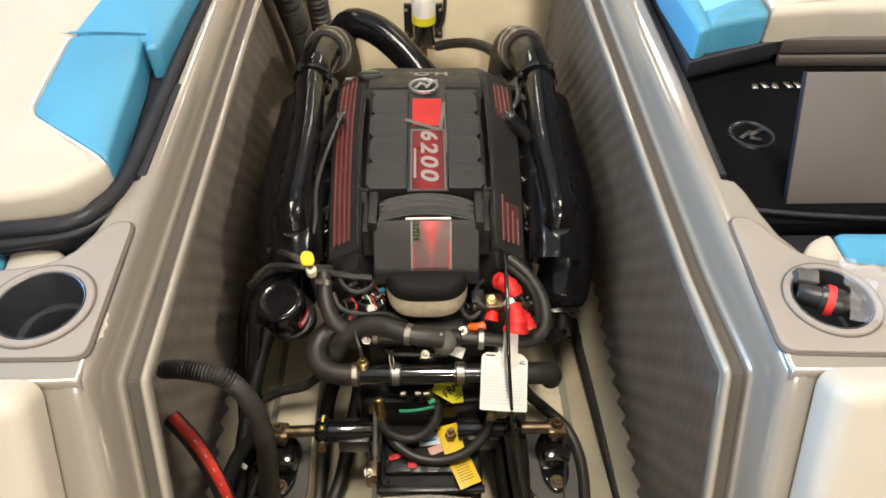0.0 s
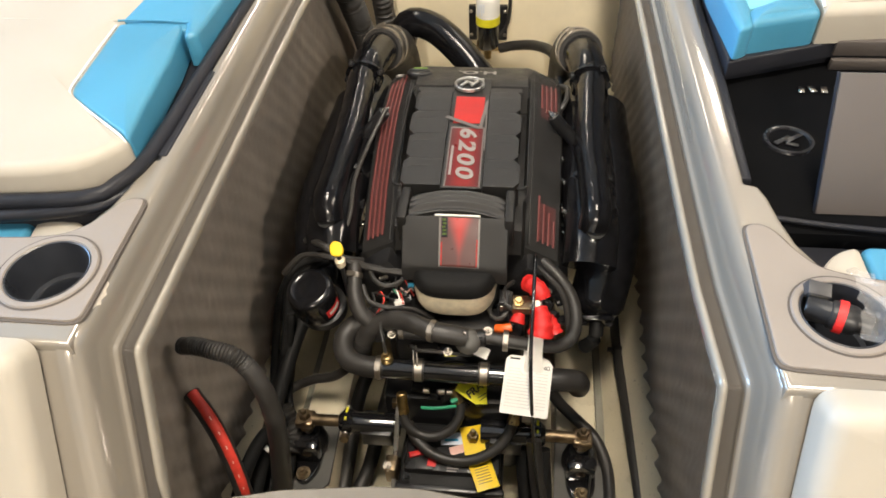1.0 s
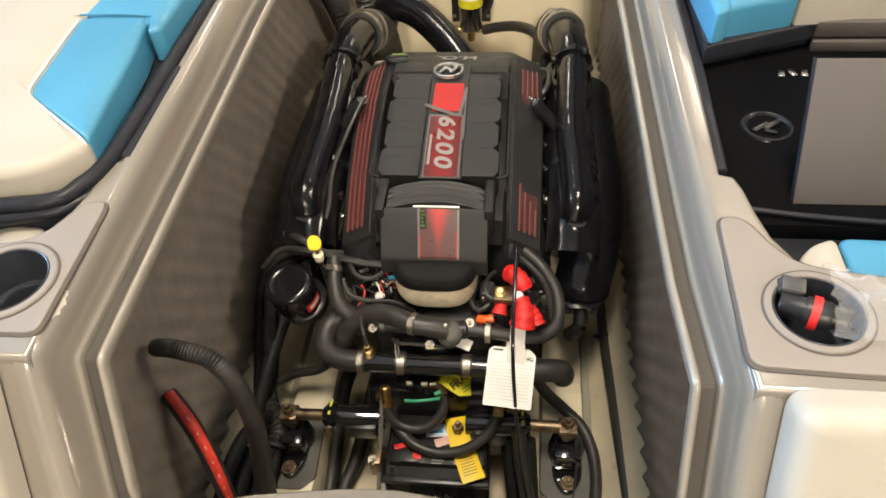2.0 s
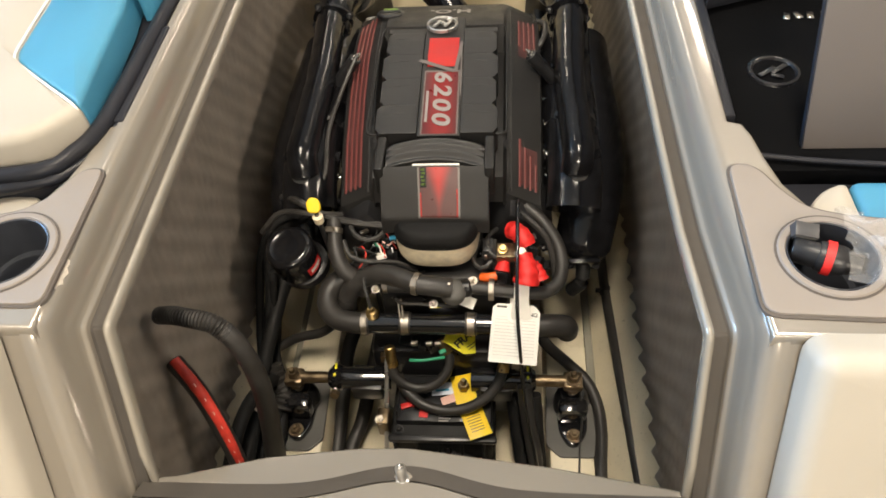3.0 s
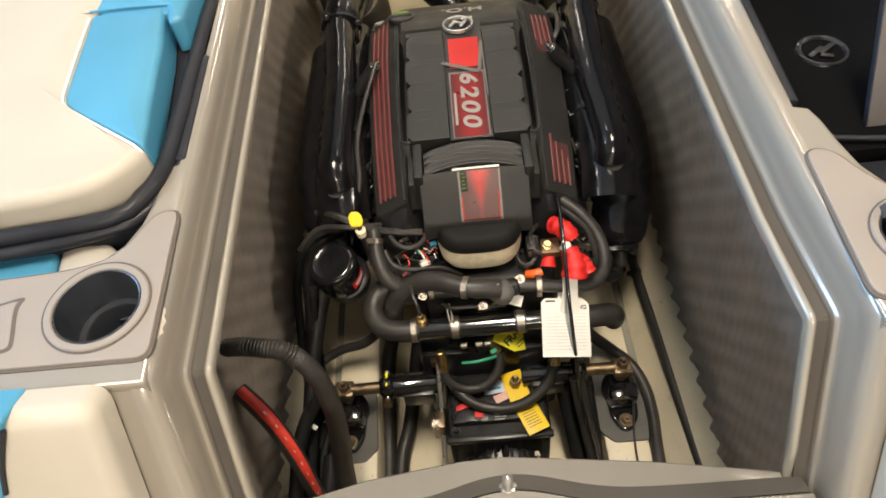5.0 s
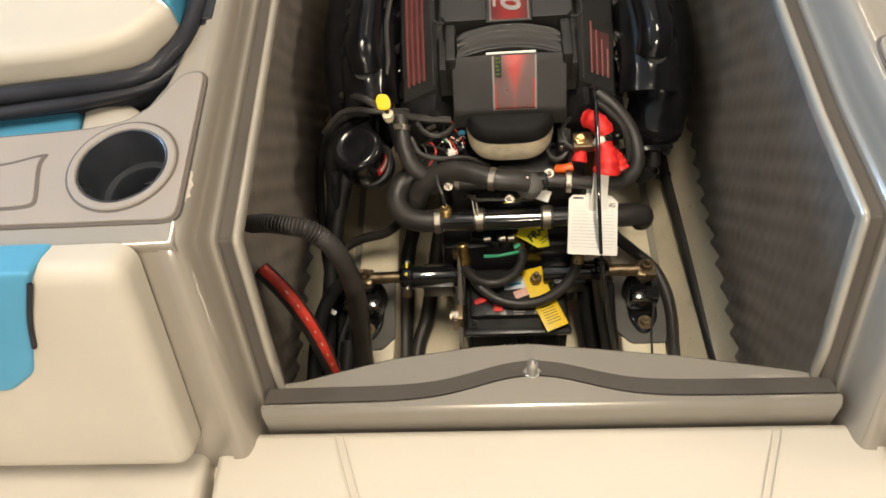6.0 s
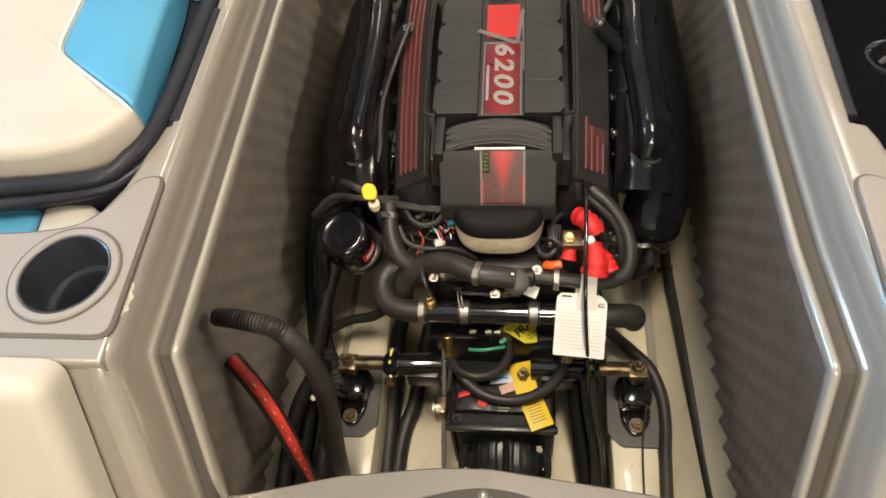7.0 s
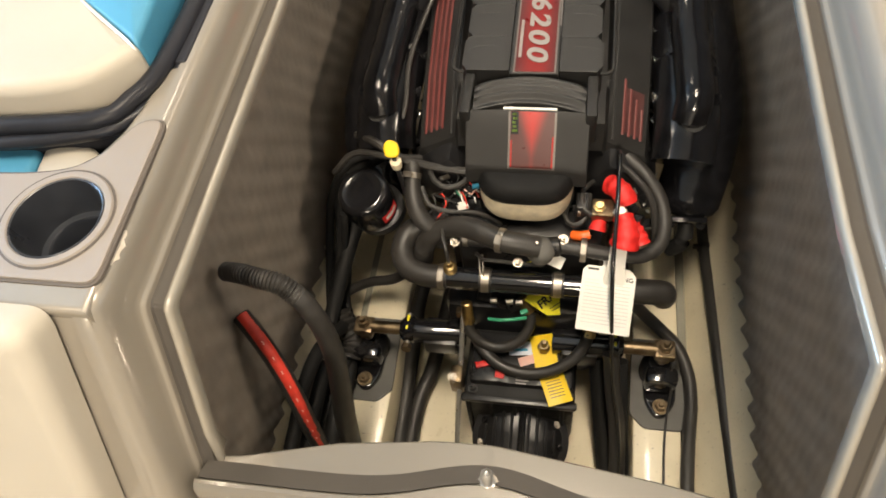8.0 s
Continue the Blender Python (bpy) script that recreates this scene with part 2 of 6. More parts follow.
def smooth_line(points, step=0.012):
    pts = [Vector(p) for p in points]
    pts = [pts[0] * 2 - pts[1]] + pts + [pts[-1] * 2 - pts[-2]]
    out = []
    for i in range(1, len(pts) - 2):
        p0, p1, p2, p3 = pts[i - 1:i + 3]
        n = max(2, int((p2 - p1).length / step))
        for k in range(n):
            t = k / n
            out.append(0.5 * (2 * p1 + (p2 - p0) * t + (2 * p0 - 5 * p1 + 4 * p2 - p3) * t * t
                              + (3 * p1 - p0 - 3 * p2 + p3) * t ** 3))
    out.append(pts[-2])
    return out


def tube(points, r, n=12, step=0.012, ripple=0.0, pitch=0.008, bm=None, r_end=None, arc=None):
    """A hose along a smooth line; ripple gives a corrugated one; arc limits it to a strip of its girth."""
    bm = bm or bmesh.new()
    line = smooth_line(points, pitch / 4 if ripple else step)
    up = Vector((0.13, 0.21, 0.97))
    rings, run = [], 0.0
    for i, p in enumerate(line):
        d = (line[min(i + 1, len(line) - 1)] - line[max(i - 1, 0)]).normalized()
        a = d.cross(up).normalized()
        b = a.cross(d).normalized()
        if i:
            run += (p - line[i - 1]).length
        rad = r if r_end is None else r + (r_end - r) * i / (len(line) - 1)
        if ripple:
            rad += ripple * math.cos(2 * math.pi * run / pitch)
        if arc:
            ks = [arc[0] + (arc[1] - arc[0]) * j / (n - 1) for j in range(n)]
        else:
            ks = [2 * math.pi * j / n for j in range(n)]
        rings.append([bm.verts.new(p + (a * math.cos(k) + b * math.sin(k)) * rad) for k in ks])
    for p, q in zip(rings, rings[1:]):
        for j in range(n - 1 if arc else n):
            k = (j + 1) % n
            bm.faces.new((p[j], p[k], q[k], q[j]))
    if not arc:
        bm.faces.new(rings[0])
        bm.faces.new(rings[-1])
    return bm


def lumpy(bm, amount, scale=24.0):
    """Pushes a cast body in and out a little, as sand casting leaves it."""
    bmesh.ops.recalc_face_normals(bm, faces=bm.faces)
    bm.normal_update()
    moves = [(v, v.normal * amount * (noise.noise(v.co * scale) + 0.5 * noise.noise(v.co * scale * 2.3))) for v in bm.verts]
    for v, d in moves:
        v.co += d
    return bm


def band(at, axis, r, width, thick=0.0022, n=24):
    """A worm-drive hose clamp: a thin ring and its screw housing."""
    bm = turned(at, axis, [(-width / 2, r), (-width / 2, r + thick), (width / 2, r + thick), (width / 2, r), (-width / 2, r)], n)
    ax, a, b = frame_of(axis)
    up = Vector((-0.25, -0.5, 0.83))
    up = (up - ax * up.dot(ax)).normalized()
    c = Vector(at) + up * (r + thick + 0.003)
    rot = Matrix((ax, ax.cross(up), up)).transposed().to_4x4()
    box(bm, (-width * 0.42, -0.007, -0.003), (width * 0.42, 0.007, 0.0015), 0.001, Matrix.Translation(c) @ rot)
    side = ax.cross(up)
    turn(bm, c + side * 0.007 - up * 0.001, side, [(0, 0), (0, 0.0024), (0.004, 0.0024), (0.004, 0)], 8)
    return bm


def bolt(at, axis, r, h, bm=None):
    """A washer, a hexagon head and a stud end."""
    bm = bm or bmesh.new()
    turn(bm, at, axis, [(0, 0), (0, r * 1.35), (h * 0.18, r * 1.35), (h * 0.18, 0)], 18)
    turn(bm, at, axis, [(h * 0.18, 0), (h * 0.18, r), (h * 0.85, r), (h, r * 0.8), (h, 0)], 6)
    turn(bm, at, axis, [(h, 0), (h, r * 0.5), (h * 1.45, r * 0.5), (h * 1.6, r * 0.35), (h * 1.6, 0)], 10)
    return bm


def inset(outline, d):
    """The outline moved inwards by d (outline given anticlockwise)."""
    out = []
    n = len(outline)
    for i in range(n):
        p, c, q = (Vector(outline[(i + k) % n][:2]) for k in (-1, 0, 1))
        e, f = (c - p).normalized(), (q - c).normalized()
        n1, n2 = Vector((-e.y, e.x)), Vector((-f.y, f.x))
        m = n1 + n2
        m = m / max(0.35, m.dot(n1)) if m.length > 1e-6 else n1
        out.append(c + m * d)
    return out


def soften(outline, r, steps=4):
    """Rounds an outline's corners."""
    out = []
    n = len(outline)
    for i in range(n):
        p, c, q = (Vector(outline[(i + k) % n]) for k in (-1, 0, 1))
        a = c + (p - c).normalized() * min(r, (p - c).length * 0.45)
        b = c + (q - c).normalized() * min(r, (q - c).length * 0.45)
        for k in range(steps + 1):
            t = k / steps
            out.append(a * (1 - t) ** 2 + c * 2 * t * (1 - t) + b * t * t)
    return out


def slab(outline, z0, z1, r=0.004, steps=3, bm=None, m=None):
    """A flat body with a rounded top edge."""
    bm = bm or bmesh.new()
    area = sum(a[0] * b[1] - b[0] * a[1] for a, b in zip(outline, outline[1:] + outline[:1]))
    if area < 0:
        outline = outline[::-1]
    rings = [[(p[0], p[1], z0) for p in outline], [(p[0], p[1], z1 - r) for p in outline]]
    for k in range(1, steps + 1):
        a = math.pi / 2 * k / steps
        rings.append([(p.x, p.y, z1 - r + r * math.sin(a)) for p in inset(outline, r * (1 - math.cos(a)))])
    rings.append([(p.x, p.y, z1) for p in inset(outline, r + 0.0015)])
    made = [[bm.verts.new(m @ Vector(p) if m else p) for p in ring] for ring in rings]
    for p, q in zip(made, made[1:]):
        for i in range(len(p)):
            j = (i + 1) % len(p)
            bm.faces.new((p[i], p[j], q[j], q[i]))
    bm.faces.new(made[-1])
    bm.faces.new(made[0][::-1])
    return bm


def padded(corners, soft, z0, z1, r, puff=0.004, m=None, steps=5):
    """An upholstered body: corners rounded by soft, top edge rounded by r, top crowned by puff."""
    bm = bmesh.new()
    area = sum(a[0] * b[1] - b[0] * a[1] for a, b in zip(corners, corners[1:] + corners[:1]))
    if area < 0:
        corners = corners[::-1]

    def ring(d, z):
        return [(p.x, p.y, z) for p in soften([tuple(p) for p in inset(corners, d)], max(soft - d, 0.002), 5)]

    rings = [ring(0, z0), ring(0, z1 - r)]
    for k in range(1, steps + 1):
        a = math.pi / 2 * k / steps
        rings.append(ring(r * (1 - math.cos(a)), z1 - r + r * math.sin(a)))
    top = rings[-1]
    cx, cy = sum(p[0] for p in top) / len(top), sum(p[1] for p in top) / len(top)
    for t in (0.06, 0.14, 0.26, 0.42, 0.62, 0.84):
        rings.append([(p[0] + (cx - p[0]) * t, p[1] + (cy - p[1]) * t, z1 + puff * (1 - (1 - t) ** 3)) for p in top])
    made = [[bm.verts.new(m @ Vector(p) if m else p) for p in row] for row in rings]
    for p, q in zip(made, made[1:]):
        for i in range(len(p)):
            j = (i + 1) % len(p)
            bm.faces.new((p[i], p[j], q[j], q[i]))
    bm.faces.new(made[-1])
    bm.faces.new(made[0][::-1])
    return bm


def patch(x0, x1, y0, y1, zfun, thick, nx=6, ny=8, drop=0.002, deep=0.012, bm=None, taper=0.0):
    """A curved plate that follows a height, with lowered edges and a skirt."""
    bm = bm or bmesh.new()
    xs = [x0, x0 + 0.002] + [x0 + (x1 - x0) * i / nx for i in range(1, nx)] + [x1 - 0.002, x1]
    ys = [y0, y0 + 0.002] + [y0 + (y1 - y0) * i / ny for i in range(1, ny)] + [y1 - 0.002, y1]
    rows = []
    for j, y in enumerate(ys):
        row = []
        for i, x in enumerate(xs):
            edge = i in (0, len(xs) - 1) or j in (0, len(ys) - 1)
            row.append(bm.verts.new((x, y, zfun(x, y) + thick - (drop if edge else 0))))
        rows.append(row)
    for p, q in zip(rows, rows[1:]):
        for i in range(len(xs) - 1):
            bm.faces.new((p[i], p[i + 1], q[i + 1], q[i]))
    loop = rows[0] + [r[-1] for r in rows[1:-1]] + rows[-1][::-1] + [r[0] for r in rows[-2:0:-1]]
    low = [bm.verts.new((v.co.x, v.co.y, v.co.z - deep)) for v in loop]
    for i in range(len(loop)):
        j = (i + 1) % len(loop)
        bm.faces.new((loop[i], low[i], low[j], loop[j]))
    return bm


def lerp_table(rows):
    xs, zs = [r[0] for r in rows], [r[1] for r in rows]
    return lambda v: float(np.interp(v, xs, zs))


def letters(text, size, m, depth=0.0008, bend=None, bold=0.026):
    """The built-in font as a thin mesh, placed by m, and laid on a height if one is given."""
    cu = bpy.data.curves.new("letters", "FONT")
    cu.body, cu.size, cu.extrude, cu.align_x, cu.align_y = text, size, 0, "CENTER", "CENTER"
    cu.offset = size * bold
    tmp = bpy.data.objects.new("letters", cu)
    me = bpy.data.meshes.new_from_object(tmp)
    bm = bmesh.new()
    bm.from_mesh(me)
    bpy.data.objects.remove(tmp)
    bpy.data.meshes.remove(me)
    got = bmesh.ops.extrude_face_region(bm, geom=bm.faces[:])
    for v in got["geom"]:
        if isinstance(v, bmesh.types.BMVert):
            v.co.z += depth
    for v in bm.verts:
        w = m @ v.co
        if bend:
            w.z = bend(w.x, w.y) + v.co.z + 0.0004
        v.co = w
    return bm

# ---- structure: showroom shell round the boat ----
structure("showroom_floor", boxed((-7.2, -8.2, -1.3), (7.2, 8.2, -1.2)), ROOM_FLOOR, "polished grey concrete showroom floor", "floor")
structure("ceiling", boxed((-7.2, -8.2, 4.25), (7.2, 8.2, 4.35)), ROOM, "pale painted showroom ceiling", "ceiling")
structure("wall_north", boxed((-7.2, 8.0, -1.2), (7.2, 8.2, 4.25)), ROOM, "plain pale showroom wall", "wall")
structure("wall_south", boxed((-7.2, -8.2, -1.2), (7.2, -8.0, 4.25)), ROOM, "plain pale showroom wall", "wall")
structure("wall_east", boxed((7.0, -8.0, -1.2), (7.2, 8.0, 4.25)), ROOM, "plain pale showroom wall", "wall")
bm = bmesh.new()
box(bm, (-7.2, -8.0, -1.2), (-7.0, -1.2, 4.25))
box(bm, (-7.2, 3.2, -1.2), (-7.0, 8.0, 4.25))
box(bm, (-7.2, -1.2, -1.2), (-7.0, 3.2, 0.9))
box(bm, (-7.2, -1.2, 3.5), (-7.0, 3.2, 4.25))
structure("wall_west", bm, ROOM, "pale showroom wall with a wide window opening", "wall")

# hull round the cockpit
bm = bmesh.new()
box(bm, (-1.16, -1.5, -0.6), (-1.10, 1.9, 0.82), 0.01)
box(bm, (1.16, -1.5, -0.6), (1.22, 1.9, 0.82), 0.01)
box(bm, (-1.10, 1.84, -0.6), (1.16, 1.90, 0.70), 0.01)
box(bm, (-1.10, -1.5, -0.6), (1.16, -1.44, 0.40), 0.01)
box(bm, (-1.10, -1.44, -0.6), (1.16, 1.84, -0.55), 0.01)
structure("hull", bm, GEL, "taupe gelcoat boat hull round the engine bay", "hull")


# ---- engine bay ----
def lip_left(y):
    return float(np.interp(y, (-0.45, -0.31, 0.42, 1.4), (-0.286, -0.289, -0.305, -0.318)))


def lip_right(y):
    return float(np.interp(y, (-0.45, -0.31, -0.15, 1.4), (0.360, 0.357, 0.348, 0.348)))


BAY_FRONT, KINK, LIP_Z = 1.38, -0.311, 0.640
SLOPE = Vector((-0.41, -0.912))


def slope_z(y):
    """The lip's height where it falls towards the sill."""
    return LIP_Z if y > KINK else LIP_Z + (y - KINK) * SLOPE.y / SLOPE.x


bm = bmesh.new()
section = [(-0.50, 0.12), (-0.44, 0.05), (-0.335, -0.16), (-0.25, -0.26), (0.01, -0.31), (0.27, -0.26), (0.355, -0.16), (0.455, 0.05), (0.51, 0.12)]
ys = [-0.47 + 1.86 * i / 30 for i in range(31)]
rows = [[bm.verts.new((x, y, z + 0.004 * noise.noise(Vector((x * 6, y * 5, 3))))) for x, z in section] for y in ys]
for p, q in zip(rows, rows[1:]):
    for i in range(len(section) - 1):
        bm.faces.new((p[i], p[i + 1], q[i + 1], q[i]))
low = [[bm.verts.new((x, y, z - 0.05)) for x, z in section] for y in (ys[0], ys[-1])]
for p, q in ((low[0], low[1]),):
    for i in range(len(section) - 1):
        bm.faces.new((p[i], q[i], q[i + 1], p[i + 1]))
structure("bilge_floor", bm, CREAM, "cream gelcoat bilge floor under the engine", "floor", 25)
structure("bulkhead", boxed((-0.50, BAY_FRONT, -0.32), (0.51, BAY_FRONT + 0.03, 0.69), 0.003), BULK, "cream fibreglass bulkhead ahead of the engine", "wall")
structure("bulkhead_aft", boxed((-0.50, -0.50, -0.32), (0.51, -0.465, 0.37), 0.003), CREAM, "cream fibreglass bulkhead below the sill", "wall")
structure("foredeck", boxed((-0.50, BAY_FRONT + 0.03, 0.66), (0.51, 1.84, 0.70), 0.004), GEL, "taupe gelcoat deck ahead of the bay", "deck")

for name, x0, x1 in (("stringer_port", -0.325, -0.236), ("stringer_starboard", 0.242, 0.332)):
    structure(name, boxed((x0, -0.465, -0.32), (x1, BAY_FRONT, -0.126), 0.006), CREAM, "cream painted stringer along the bay", "stringer")
for name, x0, x1 in (("stringer_seam_port", -0.343, -0.327), ("stringer_seam_starboard", 0.334, 0.352)):
    structure(name, boxed((x0, -0.46, -0.24), (x1, BAY_FRONT, -0.142), 0.003), STRIP, "olive grey seam beside the stringer", "stringer")


def foam_wall(side, lip, foot_x):
    """Convoluted foam from below the lip to its wavy foot."""
    bm = bmesh.new()
    ny, nz = 420, 56
    grid = []
    for j in range(ny + 1):
        y = -0.455 + (BAY_FRONT - 0.004 + 0.455) * j / ny
        top = min(slope_z(y) - 0.035, 0.615)
        foot = 0.004 + 0.006 * math.sin(y * 9)
        col = []
        for i in range(nz + 1):
            z = foot + (top - foot) * i / nz
            x = foot_x
            ph = 2 * math.pi * (0.77 * y + 0.64 * z + 0.004 * noise.noise(Vector((y * 7, z * 7, 5)))) / 0.0395
            egg = 0.66 * math.cos(ph) + 0.34 * math.cos(ph) * math.cos(2 * math.pi * (0.64 * y - 0.77 * z) / 0.030)
            egg += 0.30 * noise.noise(Vector((y * 22, z * 22, side)))
            d = (0.0022 + 0.0055 * math.exp(-(z - foot) / 0.035)) * egg + 0.006 * noise.noise(Vector((y * 4, z * 4, side * 3)))
            d *= min(1.0, (nz - i) / 3 + 0.15)
            col.append(bm.verts.new((x - side * d, y, z)))
        grid.append(col)
    for p, q in zip(grid, grid[1:]):
        for i in range(nz):
            bm.faces.new((p[i], p[i + 1], q[i + 1], q[i]))
    back = [[bm.verts.new((v.co.x * 0 + foot_x + side * 0.045, v.co.y, v.co.z)) for v in (c[0], c[-1])] for c in grid]
    for a, b, c, d in zip(grid, grid[1:], back, back[1:]):
        bm.faces.new((a[0], b[0], d[0], c[0]))
        bm.faces.new((c[0], d[0], d[1], c[1]))
        bm.faces.new((a[-1], c[1], d[1], b[-1]))
    return bm


structure("foam_lining_port", foam_wall(-1, lip_left, -0.404), FOAM, "dark grey convoluted acoustic foam lining the bay", "foam lining", 60)
structure("foam_lining_starboard", foam_wall(1, lip_right, 0.427), FOAM, "dark grey convoluted acoustic foam lining the bay", "foam lining", 60)


# ---- coamings: bead, gasket and rounded moulding swept round the hatch ----
def stations():
    """Places along the lip: y, z and the direction in which the profile's height goes."""
    n1, n2 = Vector((0, 1)), Vector((SLOPE.y, -SLOPE.x))
    out = [(1.40 - (1.40 - KINK) * i / 12, LIP_Z, n1) for i in range(12)]
    r = 0.010
    for k in range(5):
        t = k / 4
        a, c, b = Vector((KINK + r, LIP_Z)), Vector((KINK, LIP_Z)), Vector((KINK, LIP_Z)) + SLOPE * r
        p = a * (1 - t) ** 2 + c * 2 * t * (1 - t) + b * t * t
        m = (n1 * (1 - t) + n2 * t).normalized()
        m = m / max(0.75, math.cos(math.radians(33) * (1 - abs(2 * t - 1))))
        out.append((p.x, p.y, m))
    for k in range(1, 5):
        p = Vector((KINK, LIP_Z)) + SLOPE * (r + 0.34 * k / 4)
        out.append((p.x, p.y, n2))
    return out


def sweep(side, lip, profile, stop=-0.60):
    bm = bmesh.new()
    rows = []
    for y, z, m in stations():
        rows.append([bm.verts.new((lip(y) + side * s, max(y + m.x * n, stop), z + m.y * n)) for s, n in profile])
    for p, q in zip(rows, rows[1:]):
        for i in range(len(profile) - 1):
            bm.faces.new((p[i], p[i + 1], q[i + 1], q[i]))
    for r in (rows[0], rows[-1]):
        bm.faces.new(r)
    return bm


BEAD = [(0.010, -0.014), (0.0, -0.014), (-0.001, -0.004), (0.0005, 0.0005), (0.004, 0.0022), (0.0075, 0.0005), (0.009, -0.003), (0.010, -0.006)]
SEAL = [(0.009, -0.016), (0.0095, -0.006), (0.013, -0.0075), (0.0235, -0.0070), (0.0262, -0.004), (0.0268, -0.016)]
MOULD = [(0.0256, -0.02), (0.0254, 0.000), (0.0262, 0.003), (0.0282, 0.0045), (0.0296, 0.007), (0.0306, 0.014), (0.0318, 0.026), (0.0332, 0.037), (0.0350, 0.045), (0.0378, 0.0515), (0.0412, 0.0560), (0.0452, 0.0584), (0.051, 0.059), (0.058, 0.0592), (0.058, -0.02)]
for name, side, lip, text in (("coaming_port", -1, lip_left, "taupe gelcoat hatch coaming with a scuffed kink"),
                              ("coaming_starboard", 1, lip_right, "taupe gelcoat hatch coaming with bluish sheen")):
    ob = structure(name, sweep(side, lip, MOULD), GEL, text, "coaming", 50)
    part("edge_bead", sweep(side, lip, BEAD, -0.406), GEL_EDGE, ob, "pale raised bead", 60)
    part("gasket_channel", sweep(side, lip, SEAL, -0.430), GASKET, ob, "dark grey channel", 40)

DECK = 0.6985
# scuff on the port kink
bm = bmesh.new()
rows = []
for j in range(9):
    y = -0.298 + 0.040 * j / 8
    wide = math.sin(math.pi * (j + 0.5) / 9) ** 0.6
    row = []
    for i in range(5):
        s = 0.0400 + 0.0030 * wide * (i / 2 - 1) + 0.0008 * math.sin(j * 2.3)
        n = float(np.interp(s, [p[0] for p in MOULD[6:13]], [p[1] for p in MOULD[6:13]]))
        row.append(bm.verts.new((lip_left(y) - s, y, LIP_Z + n + 0.0006)))
    rows.append(row)
for p, q in zip(rows, rows[1:]):
    for i in range(4):
        bm.faces.new((p[i], p[i + 1], q[i + 1], q[i]))
part("scuff", bm, SCUFF, bpy.data.objects["coaming_port"], "pale scuff mark")
deck_l = [(-0.329, -0.352), (-0.335, -0.2), (-0.339, -0.028), (-0.366, -0.036), (-0.373, -0.06), (-0.376, -0.10), (-0.383, -0.135), (-0.397, -0.165), (-0.42, -0.186), (-0.455, -0.194), (-0.56, -0.200), (-1.10, -0.215), (-1.10, -0.352)]
structure("deck_port", slab(deck_l, 0.655, DECK, 0.006), GEL, "taupe gelcoat deck beside the hatch", "deck")
deck_r = [(0.397, -0.352), (0.390, -0.15), (0.388, 1.38), (0.436, 1.38), (0.424, 0.20), (0.417, -0.043), (0.433, -0.048), (0.440, -0.07), (0.446, -0.11), (0.455, -0.15), (0.472, -0.182), (0.50, -0.195), (0.563, -0.205), (1.16, -0.235), (1.16, -0.352)]
structure("deck_starboard", slab(deck_r, 0.655, DECK, 0.006), GEL, "taupe gelcoat deck beside the hatch", "deck")


def apron(x0, x1):
    """The steep face below the deck's after edge."""
    bm = bmesh.new()
    pts = [(-0.340, 0.6975), (-0.347, 0.694), (-0.353, 0.684), (-0.4755, 0.4114), (-0.482, 0.39), (-0.482, 0.34), (-0.35, 0.34)]
    a = [bm.verts.new((x0, y, z)) for y, z in pts]
    b = [bm.verts.new((x1, y, z)) for y, z in pts]
    for i in range(len(pts)):
        j = (i + 1) % len(pts)
        bm.faces.new((a[i], a[j], b[j], b[i]))
    bm.faces.new(a)
    bm.faces.new(b)
    return bm


structure("apron_port", apron(-1.10, -0.331), GEL, "taupe gelcoat face falling to the stern seat", "deck")
structure("apron_starboard", apron(0.400, 1.16), GEL, "taupe gelcoat face falling to the stern seat", "deck")

